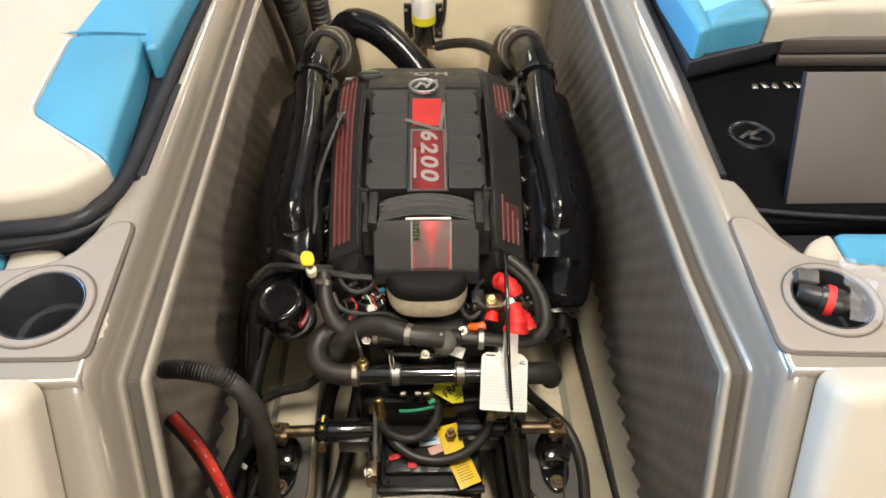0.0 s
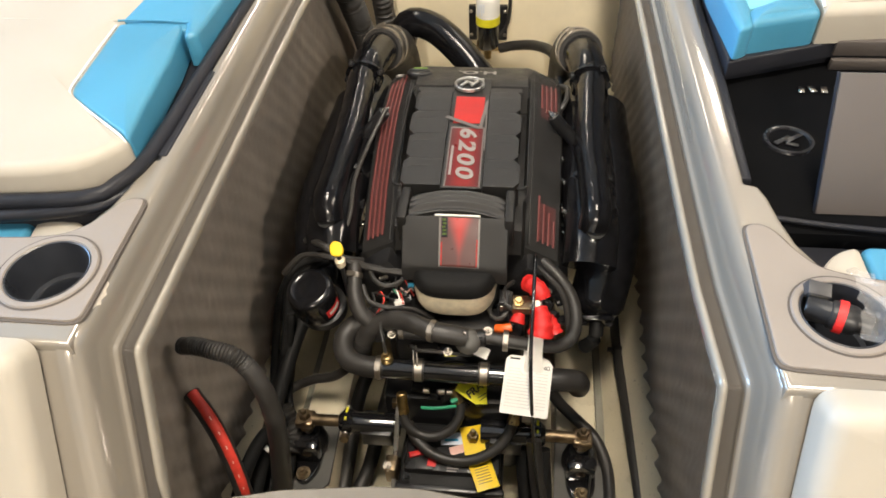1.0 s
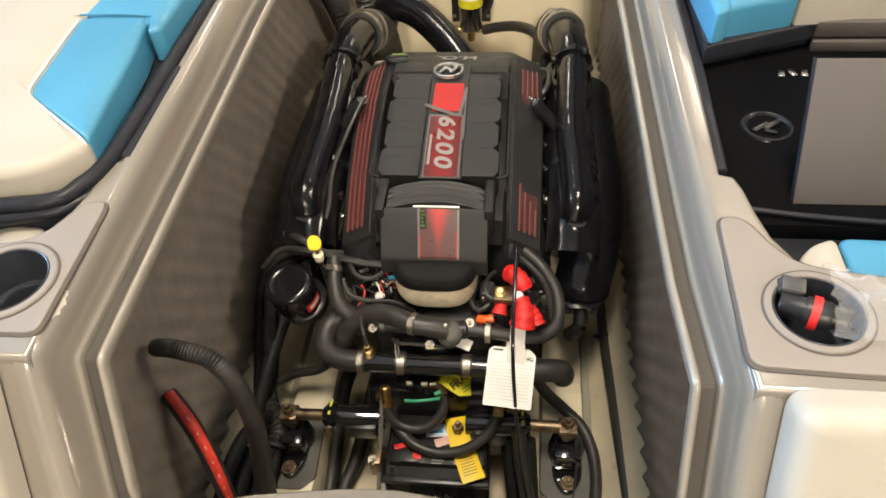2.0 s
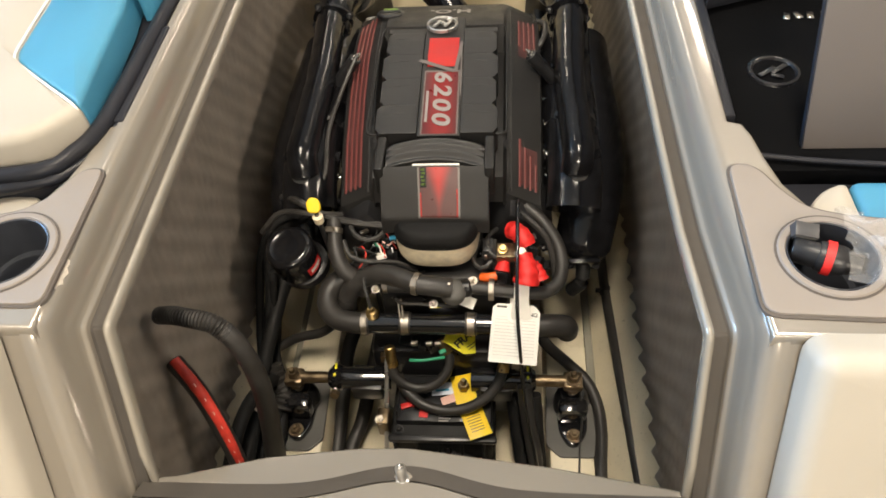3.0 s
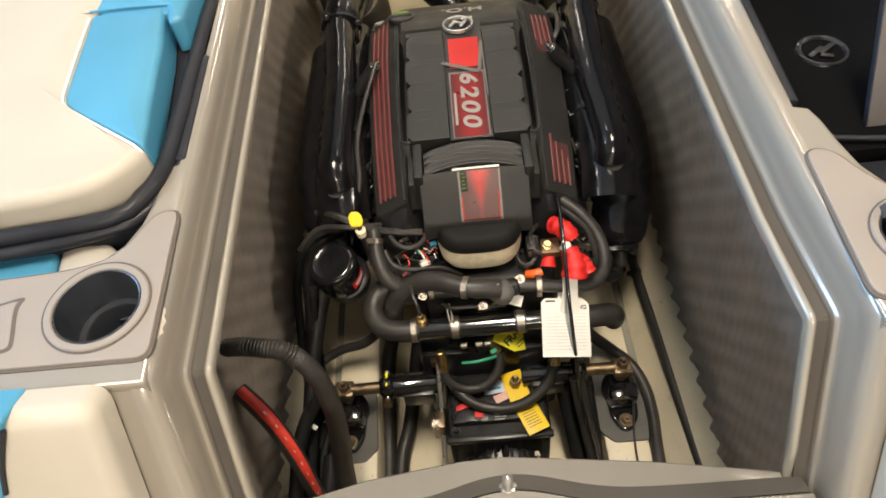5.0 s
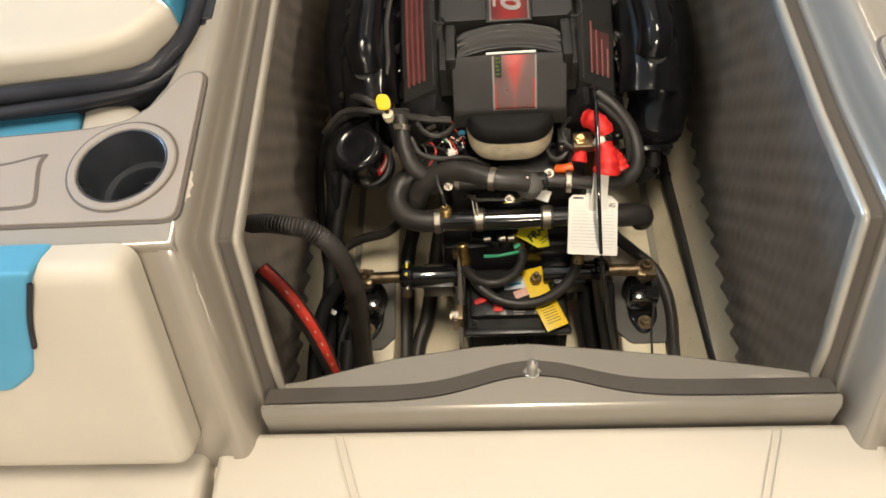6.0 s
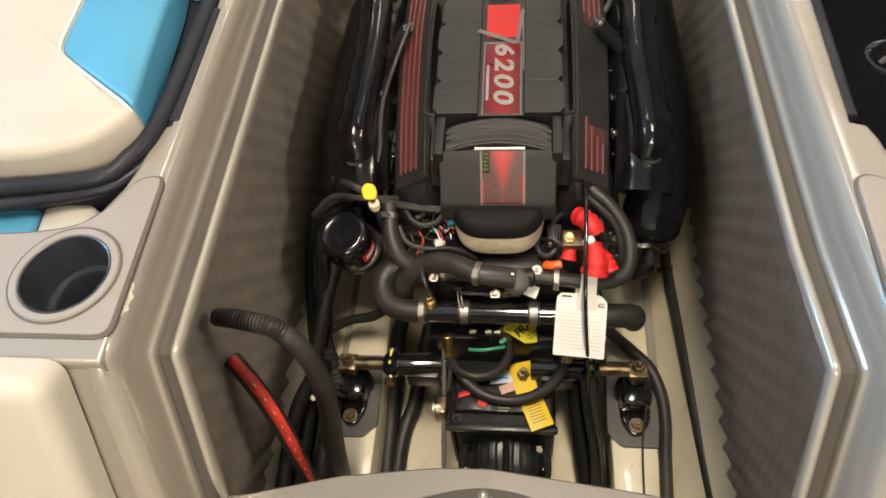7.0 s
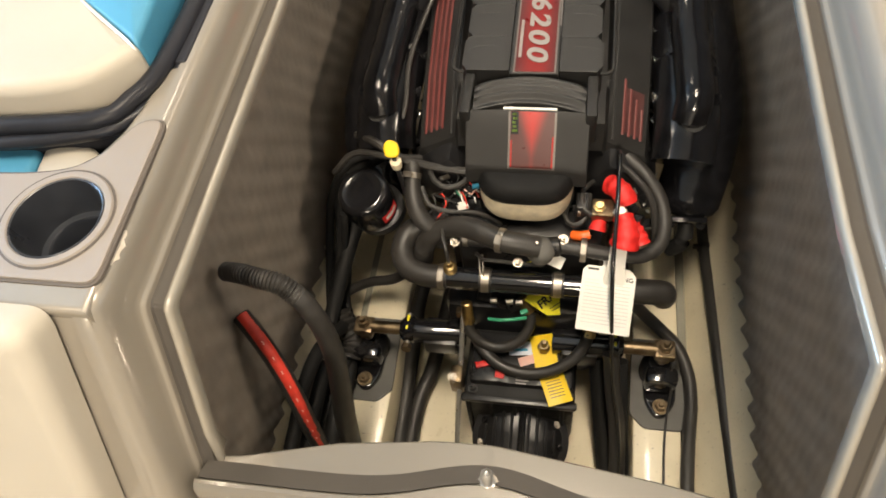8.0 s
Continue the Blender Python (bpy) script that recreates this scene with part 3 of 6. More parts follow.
# ---- sill across the stern end of the hatch, with its latch pin ----
def sill():
    ob = thing("hatch_sill", (0.03, -0.40, 0.40), "taupe gelcoat hatch sill with a curved flange and dark channel", "sill")
    edge = lerp_table([(-0.29, -0.392), (-0.265, -0.389), (-0.154, -0.362), (-0.038, -0.347), (0.027, -0.345), (0.208, -0.366), (0.342, -0.388), (0.37, -0.394)])

    def ridge(x):
        d = abs(x - 0.026) / 0.090
        return -0.4125 + 0.030 * (0.86 * math.exp(-d ** 2.1) + 0.14 / (1 + d * d * 0.6))

    bm = bmesh.new()
    xs = [-0.288 + 0.645 * i / 48 for i in range(49)]
    prof = []
    for x in xs:
        e, g = edge(x), ridge(x)
        f = max(e, g + 0.004)
        prof.append([(f, 0.400), (f, 0.4215), (f - 0.002, 0.4235), (g + 0.011, 0.4235), (g + 0.011, 0.400)])
    rows = [[bm.verts.new((x, *p)) for p in r] for x, r in zip(xs, prof)]
    for p, q in zip(rows, rows[1:]):
        for i in range(5):
            bm.faces.new((p[i], p[(i + 1) % 5], q[(i + 1) % 5], q[i]))
    bm.faces.new(rows[0])
    bm.faces.new(rows[-1])
    part("flange", bm, GEL_SILL, ob)
    bm = bmesh.new()
    rows = []
    for i in range(61):
        x = -0.306 + 0.685 * i / 60
        g = ridge(x)
        rows.append([bm.verts.new((x, *p)) for p in ((g + 0.013, 0.402), (g + 0.013, 0.4245), (g + 0.010, 0.426), (g - 0.011, 0.4375), (g - 0.011, 0.402))])
    for p, q in zip(rows, rows[1:]):
        for i in range(5):
            bm.faces.new((p[i], p[(i + 1) % 5], q[(i + 1) % 5], q[i]))
    bm.faces.new(rows[0])
    bm.faces.new(rows[-1])
    part("channel", bm, GASKET, ob, "dark grey channel")
    bm = bmesh.new()
    rows = []
    for i in range(61):
        x = -0.3075 + 0.688 * i / 60
        g = ridge(x)
        g -= 0.012
        c = [(g, 0.33), (g, 0.437), (g - 0.002, 0.4395), (min(g - 0.004, -0.430), 0.4395), (-0.434, 0.437), (-0.438, 0.431), (-0.446, 0.385), (-0.446, 0.33)]
        rows.append([bm.verts.new((x, *p)) for p in c])
    for p, q in zip(rows, rows[1:]):
        for i in range(8):
            bm.faces.new((p[i], p[(i + 1) % 8], q[(i + 1) % 8], q[i]))
    bm.faces.new(rows[0])
    bm.faces.new(rows[-1])
    part("rail", bm, GEL_SILL, ob, "", 30)
    pin = part("latch_pin", turned((0.0255, -0.392, 0.434), (0, 0.05, 1), [(0, 0), (0, 0.0085), (0.004, 0.0085), (0.006, 0.0055), (0.016, 0.0055), (0.018, 0.0045), (0.021, 0.0045), (0.023, 0.0065), (0.032, 0.0065), (0.039, 0.003), (0.041, 0)], 20), BADGE, ob, "polished steel pin")
    part("washer", turned((0.0255, -0.392, 0.4325), (0, 0, 1), [(0, 0), (0, 0.012), (0.002, 0.012), (0.003, 0.009), (0.003, 0)], 20), STEEL, ob)
    return ob


sill()


# ---- deck pads and cup holders ----
def deck_pad(name, outline, side, recess):
    ob = thing(name, (outline[0][0], -0.25, DECK), "grey brushed foam deck pad with a routed edge", "deck pad", "deck pads")
    part("edge_groove", slab(soften(outline, 0.018), DECK - 0.002, DECK + 0.0018, 0.0008, 2), GROOVE, ob, "dark routed edge")
    area = sum(a[0] * b[1] - b[0] * a[1] for a, b in zip(outline, outline[1:] + outline[:1]))
    inner = inset(outline if area > 0 else outline[::-1], 0.0035)
    part("pad_sheet", slab(soften([tuple(p) for p in inner], 0.016), DECK - 0.001, DECK + 0.0045, 0.0015, 2), PAD, ob)
    if recess:
        part("routed_line", slab(soften(recess, 0.02), DECK + 0.003, DECK + 0.0051, 0.0002, 1), GROOVE, ob, "dark routed outline")
        rin = inset(recess if sum(a[0] * b[1] - b[0] * a[1] for a, b in zip(recess, recess[1:] + recess[:1])) > 0 else recess[::-1], 0.004)
        part("inner_pad", slab(soften([tuple(p) for p in rin], 0.017), DECK + 0.003, DECK + 0.0058, 0.0006, 2), PAD, ob)
    return ob


deck_pad("deck_pad", [(-0.334, -0.121), (-0.327, -0.327), (-0.51, -0.327), (-1.0, -0.332), (-1.0, -0.216), (-0.56, -0.203), (-0.455, -0.197), (-0.415, -0.189), (-0.391, -0.170), (-0.377, -0.14), (-0.366, -0.122), (-0.350, -0.117)][::-1], -1,
         [(-0.486, -0.230), (-0.493, -0.245), (-0.490, -0.262), (-0.484, -0.285), (-0.481, -0.303), (-0.505, -0.306), (-0.9, -0.31), (-0.9, -0.25), (-0.535, -0.245)])
deck_pad("deck_pad", [(0.396, -0.128), (0.3915, -0.331), (0.50, -0.336), (1.05, -0.340), (1.05, -0.232), (0.563, -0.208), (0.50, -0.199), (0.468, -0.188), (0.449, -0.162), (0.437, -0.135), (0.424, -0.122), (0.408, -0.120)], 1, None)


def cup_holder(x, y, k):
    """A moulded cup: a proud rim ring, a stepped wall and a ledge."""
    ob = thing("cup_holder", (x, y, DECK), "black moulded cup holder with a taupe rim ring", "cup holder", "cup holders")
    z = DECK + 0.004
    part("groove_ring", turned((x, y, z), (0, 0, 1), [(h, r * k) for h, r in ((0, 0.048), (0, 0.0600), (0.0012, 0.0600), (0.0012, 0.048))], 48), GROOVE, ob, "dark routed ring")
    part("rim", turned((x, y, z), (0, 0, 1), [(h, r * k) for h, r in ((-0.004, 0.0462), (-0.004, 0.0575), (0.0018, 0.0575), (0.0032, 0.0560), (0.0032, 0.0500), (0.001, 0.0475), (-0.004, 0.0462))], 48), PAD, ob, "taupe rim ring")
    cup = part("cup", turned((x, y, z), (0, 0, 1), [(h, r * k) for h, r in ((0.002, 0.0485), (0.003, 0.0475), (0.002, 0.0460), (-0.008, 0.0452), (-0.046, 0.0440), (-0.048, 0.0435), (-0.048, 0.0365), (-0.050, 0.0350), (-0.080, 0.0335), (-0.084, 0.030), (-0.084, 0), (-0.087, 0), (-0.087, 0.036), (-0.051, 0.047), (-0.004, 0.0486), (0.002, 0.0485))], 48), CUP, ob, "black plastic cup")
    part("drain", turned((x, y, z - 0.084), (0, 0, 1), [(0, 0), (0, 0.007), (0.0015, 0.007), (0.0015, 0)], 16), STEEL, cup)
    return ob


CUPS = ((-0.4015, -0.254, 1.0), (0.4735, -0.259, 0.91))


def drill(ob, x, y, r):
    """Cuts a round hole down through a flat body."""
    me = bpy.data.meshes.new("drill")
    bm = turned((x, y, 0.5), (0, 0, 1), [(0, 0), (0, r), (0.5, r), (0.5, 0)], 48)
    bmesh.ops.recalc_face_normals(bm, faces=bm.faces)
    bm.to_mesh(me)
    bm.free()
    cutter = new("drill", me)
    mod = ob.modifiers.new("hole", "BOOLEAN")
    mod.operation, mod.object, mod.solver = "DIFFERENCE", cutter, "EXACT"
    bpy.context.view_layer.update()
    got = bpy.data.meshes.new_from_object(ob.evaluated_get(bpy.context.evaluated_depsgraph_get()))
    ob.modifiers.clear()
    got.name = ob.data.name
    ob.data = got
    bpy.data.objects.remove(cutter)


for (cx, cy, ck), names in zip(CUPS, (("deck_port", "edge_groove", "pad_sheet"), ("deck_starboard", "edge_groove.001", "pad_sheet.001"))):
    for n in names:
        drill(bpy.data.objects[n], cx, cy, ck * (0.0475 if n.startswith("deck") else 0.0568))
    cup_holder(cx, cy, ck)


# ---- seats and cushions ----
def cushion(name, at, label, group=""):
    return thing(name, at, label, "cushion", group)


def seam(points, r=0.0022, mat=PIPING, parent=None, name="piping"):
    return part(name, tube(points, r, 8, 0.01), mat, parent)


# port lounge: black moulded tray, ivory cushion with a blue bolster
tray = thing("seat_tray", (-0.6, 0.2, 0.64), "black moulded seat base with raised rims", "seat base")
tray_out = [(-0.350, -0.026), (-0.3595, 0.20), (-0.366, 0.50), (-0.372, 1.38), (-1.10, 1.38), (-1.10, -0.20), (-0.575, -0.150), (-0.45, -0.135), (-0.405, -0.122), (-0.384, -0.100), (-0.372, -0.062)]
part("tray_body", slab(tray_out[::-1], 0.60, 0.688, 0.008), BLACK_TRIM, tray)
part("tray_rim", tube([(-0.358, 1.30, 0.688), (-0.356, 0.5, 0.688), (-0.351, 0.19, 0.690), (-0.355, -0.02, 0.690), (-0.366, -0.075, 0.690), (-0.390, -0.112, 0.689), (-0.43, -0.132, 0.688), (-0.575, -0.156, 0.688), (-1.05, -0.205, 0.688)], 0.0085, 10), BLACK_TRIM, tray)
part("tray_ledge", tube([(-0.374, 1.30, 0.70), (-0.372, 0.3, 0.700), (-0.369, 0.05, 0.702), (-0.372, -0.05, 0.702), (-0.388, -0.092, 0.702), (-0.42, -0.122, 0.70), (-0.575, -0.140, 0.70), (-1.05, -0.185, 0.70)], 0.011, 10), BLACK_TRIM, tray)
part("end_block", slab(soften([(-0.347, -0.03), (-0.352, 0.19), (-0.372, 0.195), (-0.366, -0.03)], 0.004), 0.66, 0.7015, 0.003), BLACK_TRIM, tray)
part("recess_floor", boxed((-1.10, -0.225, 0.58), (-0.365, -0.06, 0.632), 0.002), BLACK_TRIM, tray)

lounge = cushion("lounge_cushion", (-0.6, 0.2, 0.69), "ivory vinyl lounge cushion with a blue bolster and white piping", "lounge cushions")
blue = [(-0.379, -0.050), (-0.505, 0.043), (-0.515, 0.064), (-0.530, 0.262), (-0.418, 0.264), (-0.402, 0.170), (-0.391, 0.05)]
white = [(-0.376, -0.050), (-0.405, -0.088), (-0.436, -0.108), (-0.487, -0.120), (-0.565, -0.124), (-1.05, -0.140), (-1.05, 0.62), (-0.513, 0.62), (-0.508, 0.387), (-0.520, 0.262), (-0.504, 0.070), (-0.496, 0.053)]
part("top_panel", padded(white, 0.012, 0.692, 0.7440, 0.016, 0.004), VINYL_W, lounge)
part("bolster", padded(blue, 0.012, 0.692, 0.7445, 0.009, 0.004), VINYL_B, lounge, "blue vinyl bolster")
part("bolster_tuck", boxed((-0.518, 0.246, 0.70), (-0.408, 0.286, 0.7415), 0.004), VINYL_B, lounge, "blue vinyl bolster")
fore = [(-0.527, 0.268), (-0.520, 0.39), (-0.524, 0.62), (-0.370, 0.62), (-0.380, 0.386), (-0.383, 0.225), (-0.402, 0.217), (-0.414, 0.262)]
part("bolster_front", padded(fore, 0.008, 0.692, 0.7465, 0.009, 0.004), VINYL_B, lounge, "blue vinyl bolster")
seam([(-0.3835, -0.051, 0.734), (-0.393, -0.0430, 0.7425), (-0.45, -0.0005, 0.7450), (-0.494, 0.0345, 0.7450), (-0.507, 0.0470, 0.7450), (-0.5135, 0.062, 0.7450), (-0.5170, 0.09, 0.7450), (-0.5235, 0.17, 0.7450), (-0.5290, 0.25, 0.7445)], 0.0018, PIPING, lounge)
seam([(-0.532, 0.265, 0.746), (-0.47, 0.266, 0.7465), (-0.408, 0.264, 0.744)], 0.0018, VINYL_B, lounge, "stitch")
seam([(-0.533, 0.265, 0.7455), (-0.8, 0.265, 0.747), (-1.04, 0.265, 0.745)], 0.0016, VINYL_W, lounge, "stitch")

pad_l = cushion("bolster_pad", (-0.6, -0.13, 0.632), "blue and ivory end pad tucked behind the deck", "end pads")
part("pad_blue", padded([(-0.502, -0.118), (-0.494, -0.185), (-0.9, -0.20), (-0.9, -0.12)], 0.015, 0.632, 0.668, 0.009, 0.003), VINYL_B, pad_l, "blue vinyl")
part("pad_end", padded([(-0.492, -0.186), (-0.500, -0.118), (-0.462, -0.118), (-0.43, -0.135), (-0.415, -0.160), (-0.425, -0.184)], 0.016, 0.632, 0.667, 0.009, 0.003), VINYL_W, pad_l, "ivory vinyl end")

# starboard well: textured black floor, raised emblem, leaning board
well = thing("storage_well", (0.7, 0.1, 0.62), "black textured storage well beside the engine hatch", "storage well")
part("well_floor", boxed((0.41, -0.10, 0.60), (1.16, 0.60, 0.668), 0.002), WELL, well)
part("well_side", slab([(0.4185, -0.024), (0.4245, 0.20), (0.4365, 1.38), (0.452, 1.38), (0.440, 0.20), (0.432, -0.024)], 0.60, 0.690, 0.004), BLACK_TRIM, well)
part("well_rim", tube([(0.447, -0.082, 0.676), (0.55, -0.096, 0.676), (0.8, -0.115, 0.676), (1.15, -0.13, 0.676)], 0.0035, 10), BLACK_TRIM, well)
part("well_step", slab([(0.445, -0.088), (0.80, -0.121), (1.15, -0.140), (1.15, -0.215), (0.6, -0.20), (0.47, -0.17)], 0.60, 0.645, 0.004), BLACK_TRIM, well)
emblem = thing("emblem", (0.509, 0.091, 0.668), "round raised black emblem on the well floor", "emblem")
part("ring", turned((0.509, 0.091, 0.668), (0, 0, 1), [(0, 0.0265), (0, 0.035), (0.003, 0.0335), (0.004, 0.030), (0.002, 0.0275), (0, 0.0265)], 40), WELL_MARK, emblem)
bm = bmesh.new()
for k, (dx, dy, w, a) in enumerate(((-0.009, -0.002, 0.030, 38), (0.007, 0.003, 0.030, 38), (0.002, -0.012, 0.017, -20))):
    box(bm, (-w / 2, -0.004, 0), (w / 2, 0.004, 0.0035), 0.001, pose(0.509 + dx, 0.091 + dy, 0.668, 0, 0, a))
part("mark", bm, WELL_MARK, emblem)
plate = thing("script_badge", (0.60, 0.222, 0.668), "small chrome script badge in the well", "badge")
for k in range(6):
    x = 0.552 + 0.0165 * k + (0.006 if k > 2 else 0)
    part("bar", boxed((x, 0.212, 0.668), (x + 0.010, 0.230, 0.6715), 0.0012, Matrix.Translation((x, 0.22, 0)) @ pose(0, 0, 0, 0, 0, (-14, 12, -10, 16, 10, -12)[k]) @ Matrix.Translation((-x, -0.22, 0))), CHROME, plate)

board = thing("loose_panel", (0.64, -0.063, 0.668), "flat grey panel leaning in the storage well", "panel")
m = Matrix.Translation((0.506, -0.064, 0.669)) @ pose(0, 0, 0, 63.5, 0, 0)
part("panel_sheet", boxed((0, 0, -0.008), (0.34, 0.172, 0), 0.001, m), BOARD, board)
part("panel_edge", boxed((-0.0015, -0.001, -0.009), (-0.0002, 0.173, -0.001), 0.0004, m), BLACK_TRIM, board, "black edge band")

ledge = thing("seat_ledge", (0.7, 0.4, 0.668), "grey edged ledge carrying the seat cushion", "seat base")
ledge_out = [(0.4405, 0.224), (0.457, 0.232), (0.612, 0.292), (1.16, 0.300), (1.16, 0.9), (0.4475, 0.9)]
part("ledge_plate", slab(soften(ledge_out, 0.004), 0.686, 0.712, 0.004), BLACK_TRIM, ledge)
part("edge_strip", boxed((0.613, 0.2865, 0.690), (1.15, 0.2985, 0.716), 0.003), BOARD, ledge, "grey edge strip")
part("edge_strip", boxed((0.613, 0.281, 0.668), (1.15, 0.292, 0.687), 0.003), BOARD, ledge, "grey edge strip")
part("ledge_wall", slab([(0.446, 0.246), (0.612, 0.306), (1.16, 0.312), (1.16, 0.9), (0.446, 0.9)], 0.66, 0.687, 0.002), BLACK_TRIM, ledge)

seat_r = cushion("seat_cushion", (0.7, 0.5, 0.712), "blue and ivory seat cushion on the ledge", "lounge cushions")
part("side_bolster", padded([(0.4465, 0.230), (0.470, 0.244), (0.476, 0.30), (0.472, 0.62), (0.437, 0.62), (0.436, 0.40)], 0.010, 0.712, 0.763, 0.008, 0.002), VINYL_B, seat_r, "blue vinyl bolster")
part("inset_panel", padded([(0.468, 0.300), (0.576, 0.338), (0.606, 0.375), (0.606, 0.62), (0.468, 0.62)], 0.006, 0.712, 0.760, 0.005, 0.003), VINYL_T, seat_r, "turquoise vinyl")
part("front_blue", padded([(0.464, 0.247), (0.520, 0.266), (0.5775, 0.2835), (0.5775, 0.352), (0.535, 0.340), (0.470, 0.296)], 0.016, 0.712, 0.766, 0.014, 0.008), VINYL_B, seat_r, "blue vinyl")
part("front_ivory", padded([(0.5775, 0.2835), (0.68, 0.296), (1.15, 0.302), (1.15, 0.37), (0.68, 0.37), (0.5775, 0.352)], 0.004, 0.712, 0.770, 0.016, 0.004), VINYL_W, seat_r, "ivory vinyl")
part("top_ivory", padded([(0.603, 0.362), (1.15, 0.364), (1.15, 0.62), (0.603, 0.62)], 0.006, 0.712, 0.764, 0.010, 0.004), VINYL_W, seat_r, "ivory vinyl")
seam([(0.5765, 0.288, 0.770), (0.577, 0.31, 0.7755), (0.579, 0.343, 0.770)], 0.002, PIPING, seat_r)

pad_r = cushion("bolster_pad", (0.7, -0.15, 0.645), "ivory and blue end pad tucked behind the deck", "end pads")
part("pad_end", padded([(0.532, -0.132), (0.532, -0.210), (0.484, -0.205), (0.482, -0.170), (0.503, -0.145)], 0.012, 0.645, 0.683, 0.006, 0.003), VINYL_W, pad_r, "ivory vinyl end")
part("pad_blue", padded([(0.534, -0.132), (0.9, -0.14), (0.9, -0.215), (0.534, -0.199)], 0.015, 0.645, 0.684, 0.009, 0.003), VINYL_B, pad_r, "blue vinyl")


# stern backrests on both sides of the hatch, the seats below and the middle cushion
def back_pad(corners, soft, lift, r, puff):
    """A cushion on the steep stern face: u goes along x, v down the slope from its top."""
    top = Vector((0, -0.3535, 0.690))
    down = Vector((0, -0.404, -0.914)).normalized()
    out = Vector((0, -0.914, 0.404)).normalized()
    m = Matrix(((1, down.x, out.x, top.x), (0, down.y, out.y, top.y), (0, down.z, out.z, top.z), (0, 0, 0, 1)))
    return padded(corners, soft, 0.001, lift, r, puff, m)


def backrest(x_in, x_foot, sgn, x_blue, label):
    ob = cushion("back_cushion", (x_in + sgn * 0.2, -0.42, 0.40), label, "back cushions")
    far = sgn * (1.08 if sgn < 0 else 1.14)
    part("front_panel", back_pad([(x_in, -0.012), (x_foot, 0.280), (far, 0.280), (far, -0.012)], 0.022, 0.044, 0.020, 0.003), VINYL_W, ob)
    edge = [(0.0, -0.014), (0.007, 0.0), (0.026, 0.045), (0.036, 0.080), (0.050, 0.116), (0.085, 0.141)]
    blue = [(x_blue + sgn * k, v) for k, v in edge] + [(far, 0.170), (far, -0.014)]
    part("blue_panel", back_pad(blue, 0.010, 0.0490, 0.005, 0.001), VINYL_B, ob, "blue vinyl panel")
    part("welt", tube([(x_blue + sgn * (k - 0.001), -0.3535 - 0.404 * v - 0.0435, 0.690 - 0.914 * v + 0.0192) for k, v in edge[1:4]], 0.0028, 8), BLACK_TRIM, ob, "dark welt")
    return ob


backrest(-0.366, -0.374, -1, -0.447, "ivory vinyl backrest with a blue side panel")
backrest(0.424, 0.422, 1, 0.62, "ivory vinyl backrest beside the hatch")
for sgn, x0, x1 in ((-1, -1.08, -0.380), (1, 0.446, 1.14)):
    ob = cushion("stern_seat_cushion", ((x0 + x1) / 2, -0.8, 0.33), "ivory vinyl stern seat cushion", "stern seat cushions")
    part("seat_panel", padded([(x0, -1.42), (x1, -1.42), (x1, -0.466), (x0, -0.466)], 0.016, 0.33, 0.412, 0.014, 0.006), VINYL_W, ob)
mid = cushion("stern_middle_cushion", (0.03, -0.8, 0.33), "ivory vinyl middle cushion with double seams", "stern seat cushions")
part("seat_panel", padded([(-0.368, -0.449), (-0.376, -1.42), (0.442, -1.42), (0.434, -0.449)], 0.012, 0.335, 0.404, 0.010, 0.002), VINYL_W, mid)
for x0, x1 in ((-0.2215, -0.150), (-0.2115, -0.140), (0.318, 0.238), (0.308, 0.228)):
    seam([(x0, -0.452, 0.400), (x0 + (x1 - x0) * 0.06, -0.468, 0.4055), (x0 + (x1 - x0) * 0.5, -0.56, 0.4065), (x1, -0.68, 0.4065), (x1 - 0.0, -1.40, 0.4065)], 0.0011, VINYL_W, mid, "seam")
structure("stern_deck", boxed((-1.10, -1.44, 0.28), (1.16, -0.462, 0.332), 0.004), GEL, "taupe gelcoat stern deck under the seats", "deck")


# ---- drain plug in its bag, in the starboard cup holder ----
plug = thing("fitting", (0.450, -0.261, 0.665), "black hose fitting with a red band", "fitting")
AIM = Vector((0.05, -0.021, 0.002))
for nm, at0, prof, mat, text in (
        ("barrel", 0.0, [(0, 0), (0, 0.0115), (0.002, 0.0130), (0.044, 0.0130), (0.044, 0)], SATIN, ""),
        ("socket", 0.024, [(0, 0), (0, 0.0147), (0.002, 0.0155), (0.022, 0.0155), (0.026, 0.0140), (0.026, 0)], SATIN, ""),
        ("red_band", 0.030, [(0, 0.0156), (0, 0.0176), (0.008, 0.0176), (0.008, 0.0156), (0, 0.0156)], RED_RUBBER, "red rubber band"),
        ("nozzle", 0.050, [(0, 0), (0, 0.012), (0.014, 0.010), (0.014, 0)], SATIN, "")):
    part(nm, turned(Vector((0.439, -0.246, 0.699)) + AIM.normalized() * at0, AIM, prof, 24), mat, plug, text)
chip = thing("small_carton", (0.452, -0.236, 0.68), "small dark grey printed carton in the cup holder", "carton")
part("carton_body", boxed((-0.012, -0.008, -0.02), (0.012, 0.008, 0.016), 0.001, pose(0.452, -0.228, 0.700, 20, 8, -8)), CARTON, chip)
part("carton_label", boxed((-0.010, -0.0088, -0.004), (0.010, -0.0081, 0.014), 0.0002, pose(0.452, -0.228, 0.700, 20, 8, -8)), GREY, chip, "grey label")
bm = bmesh.new()
rows = []
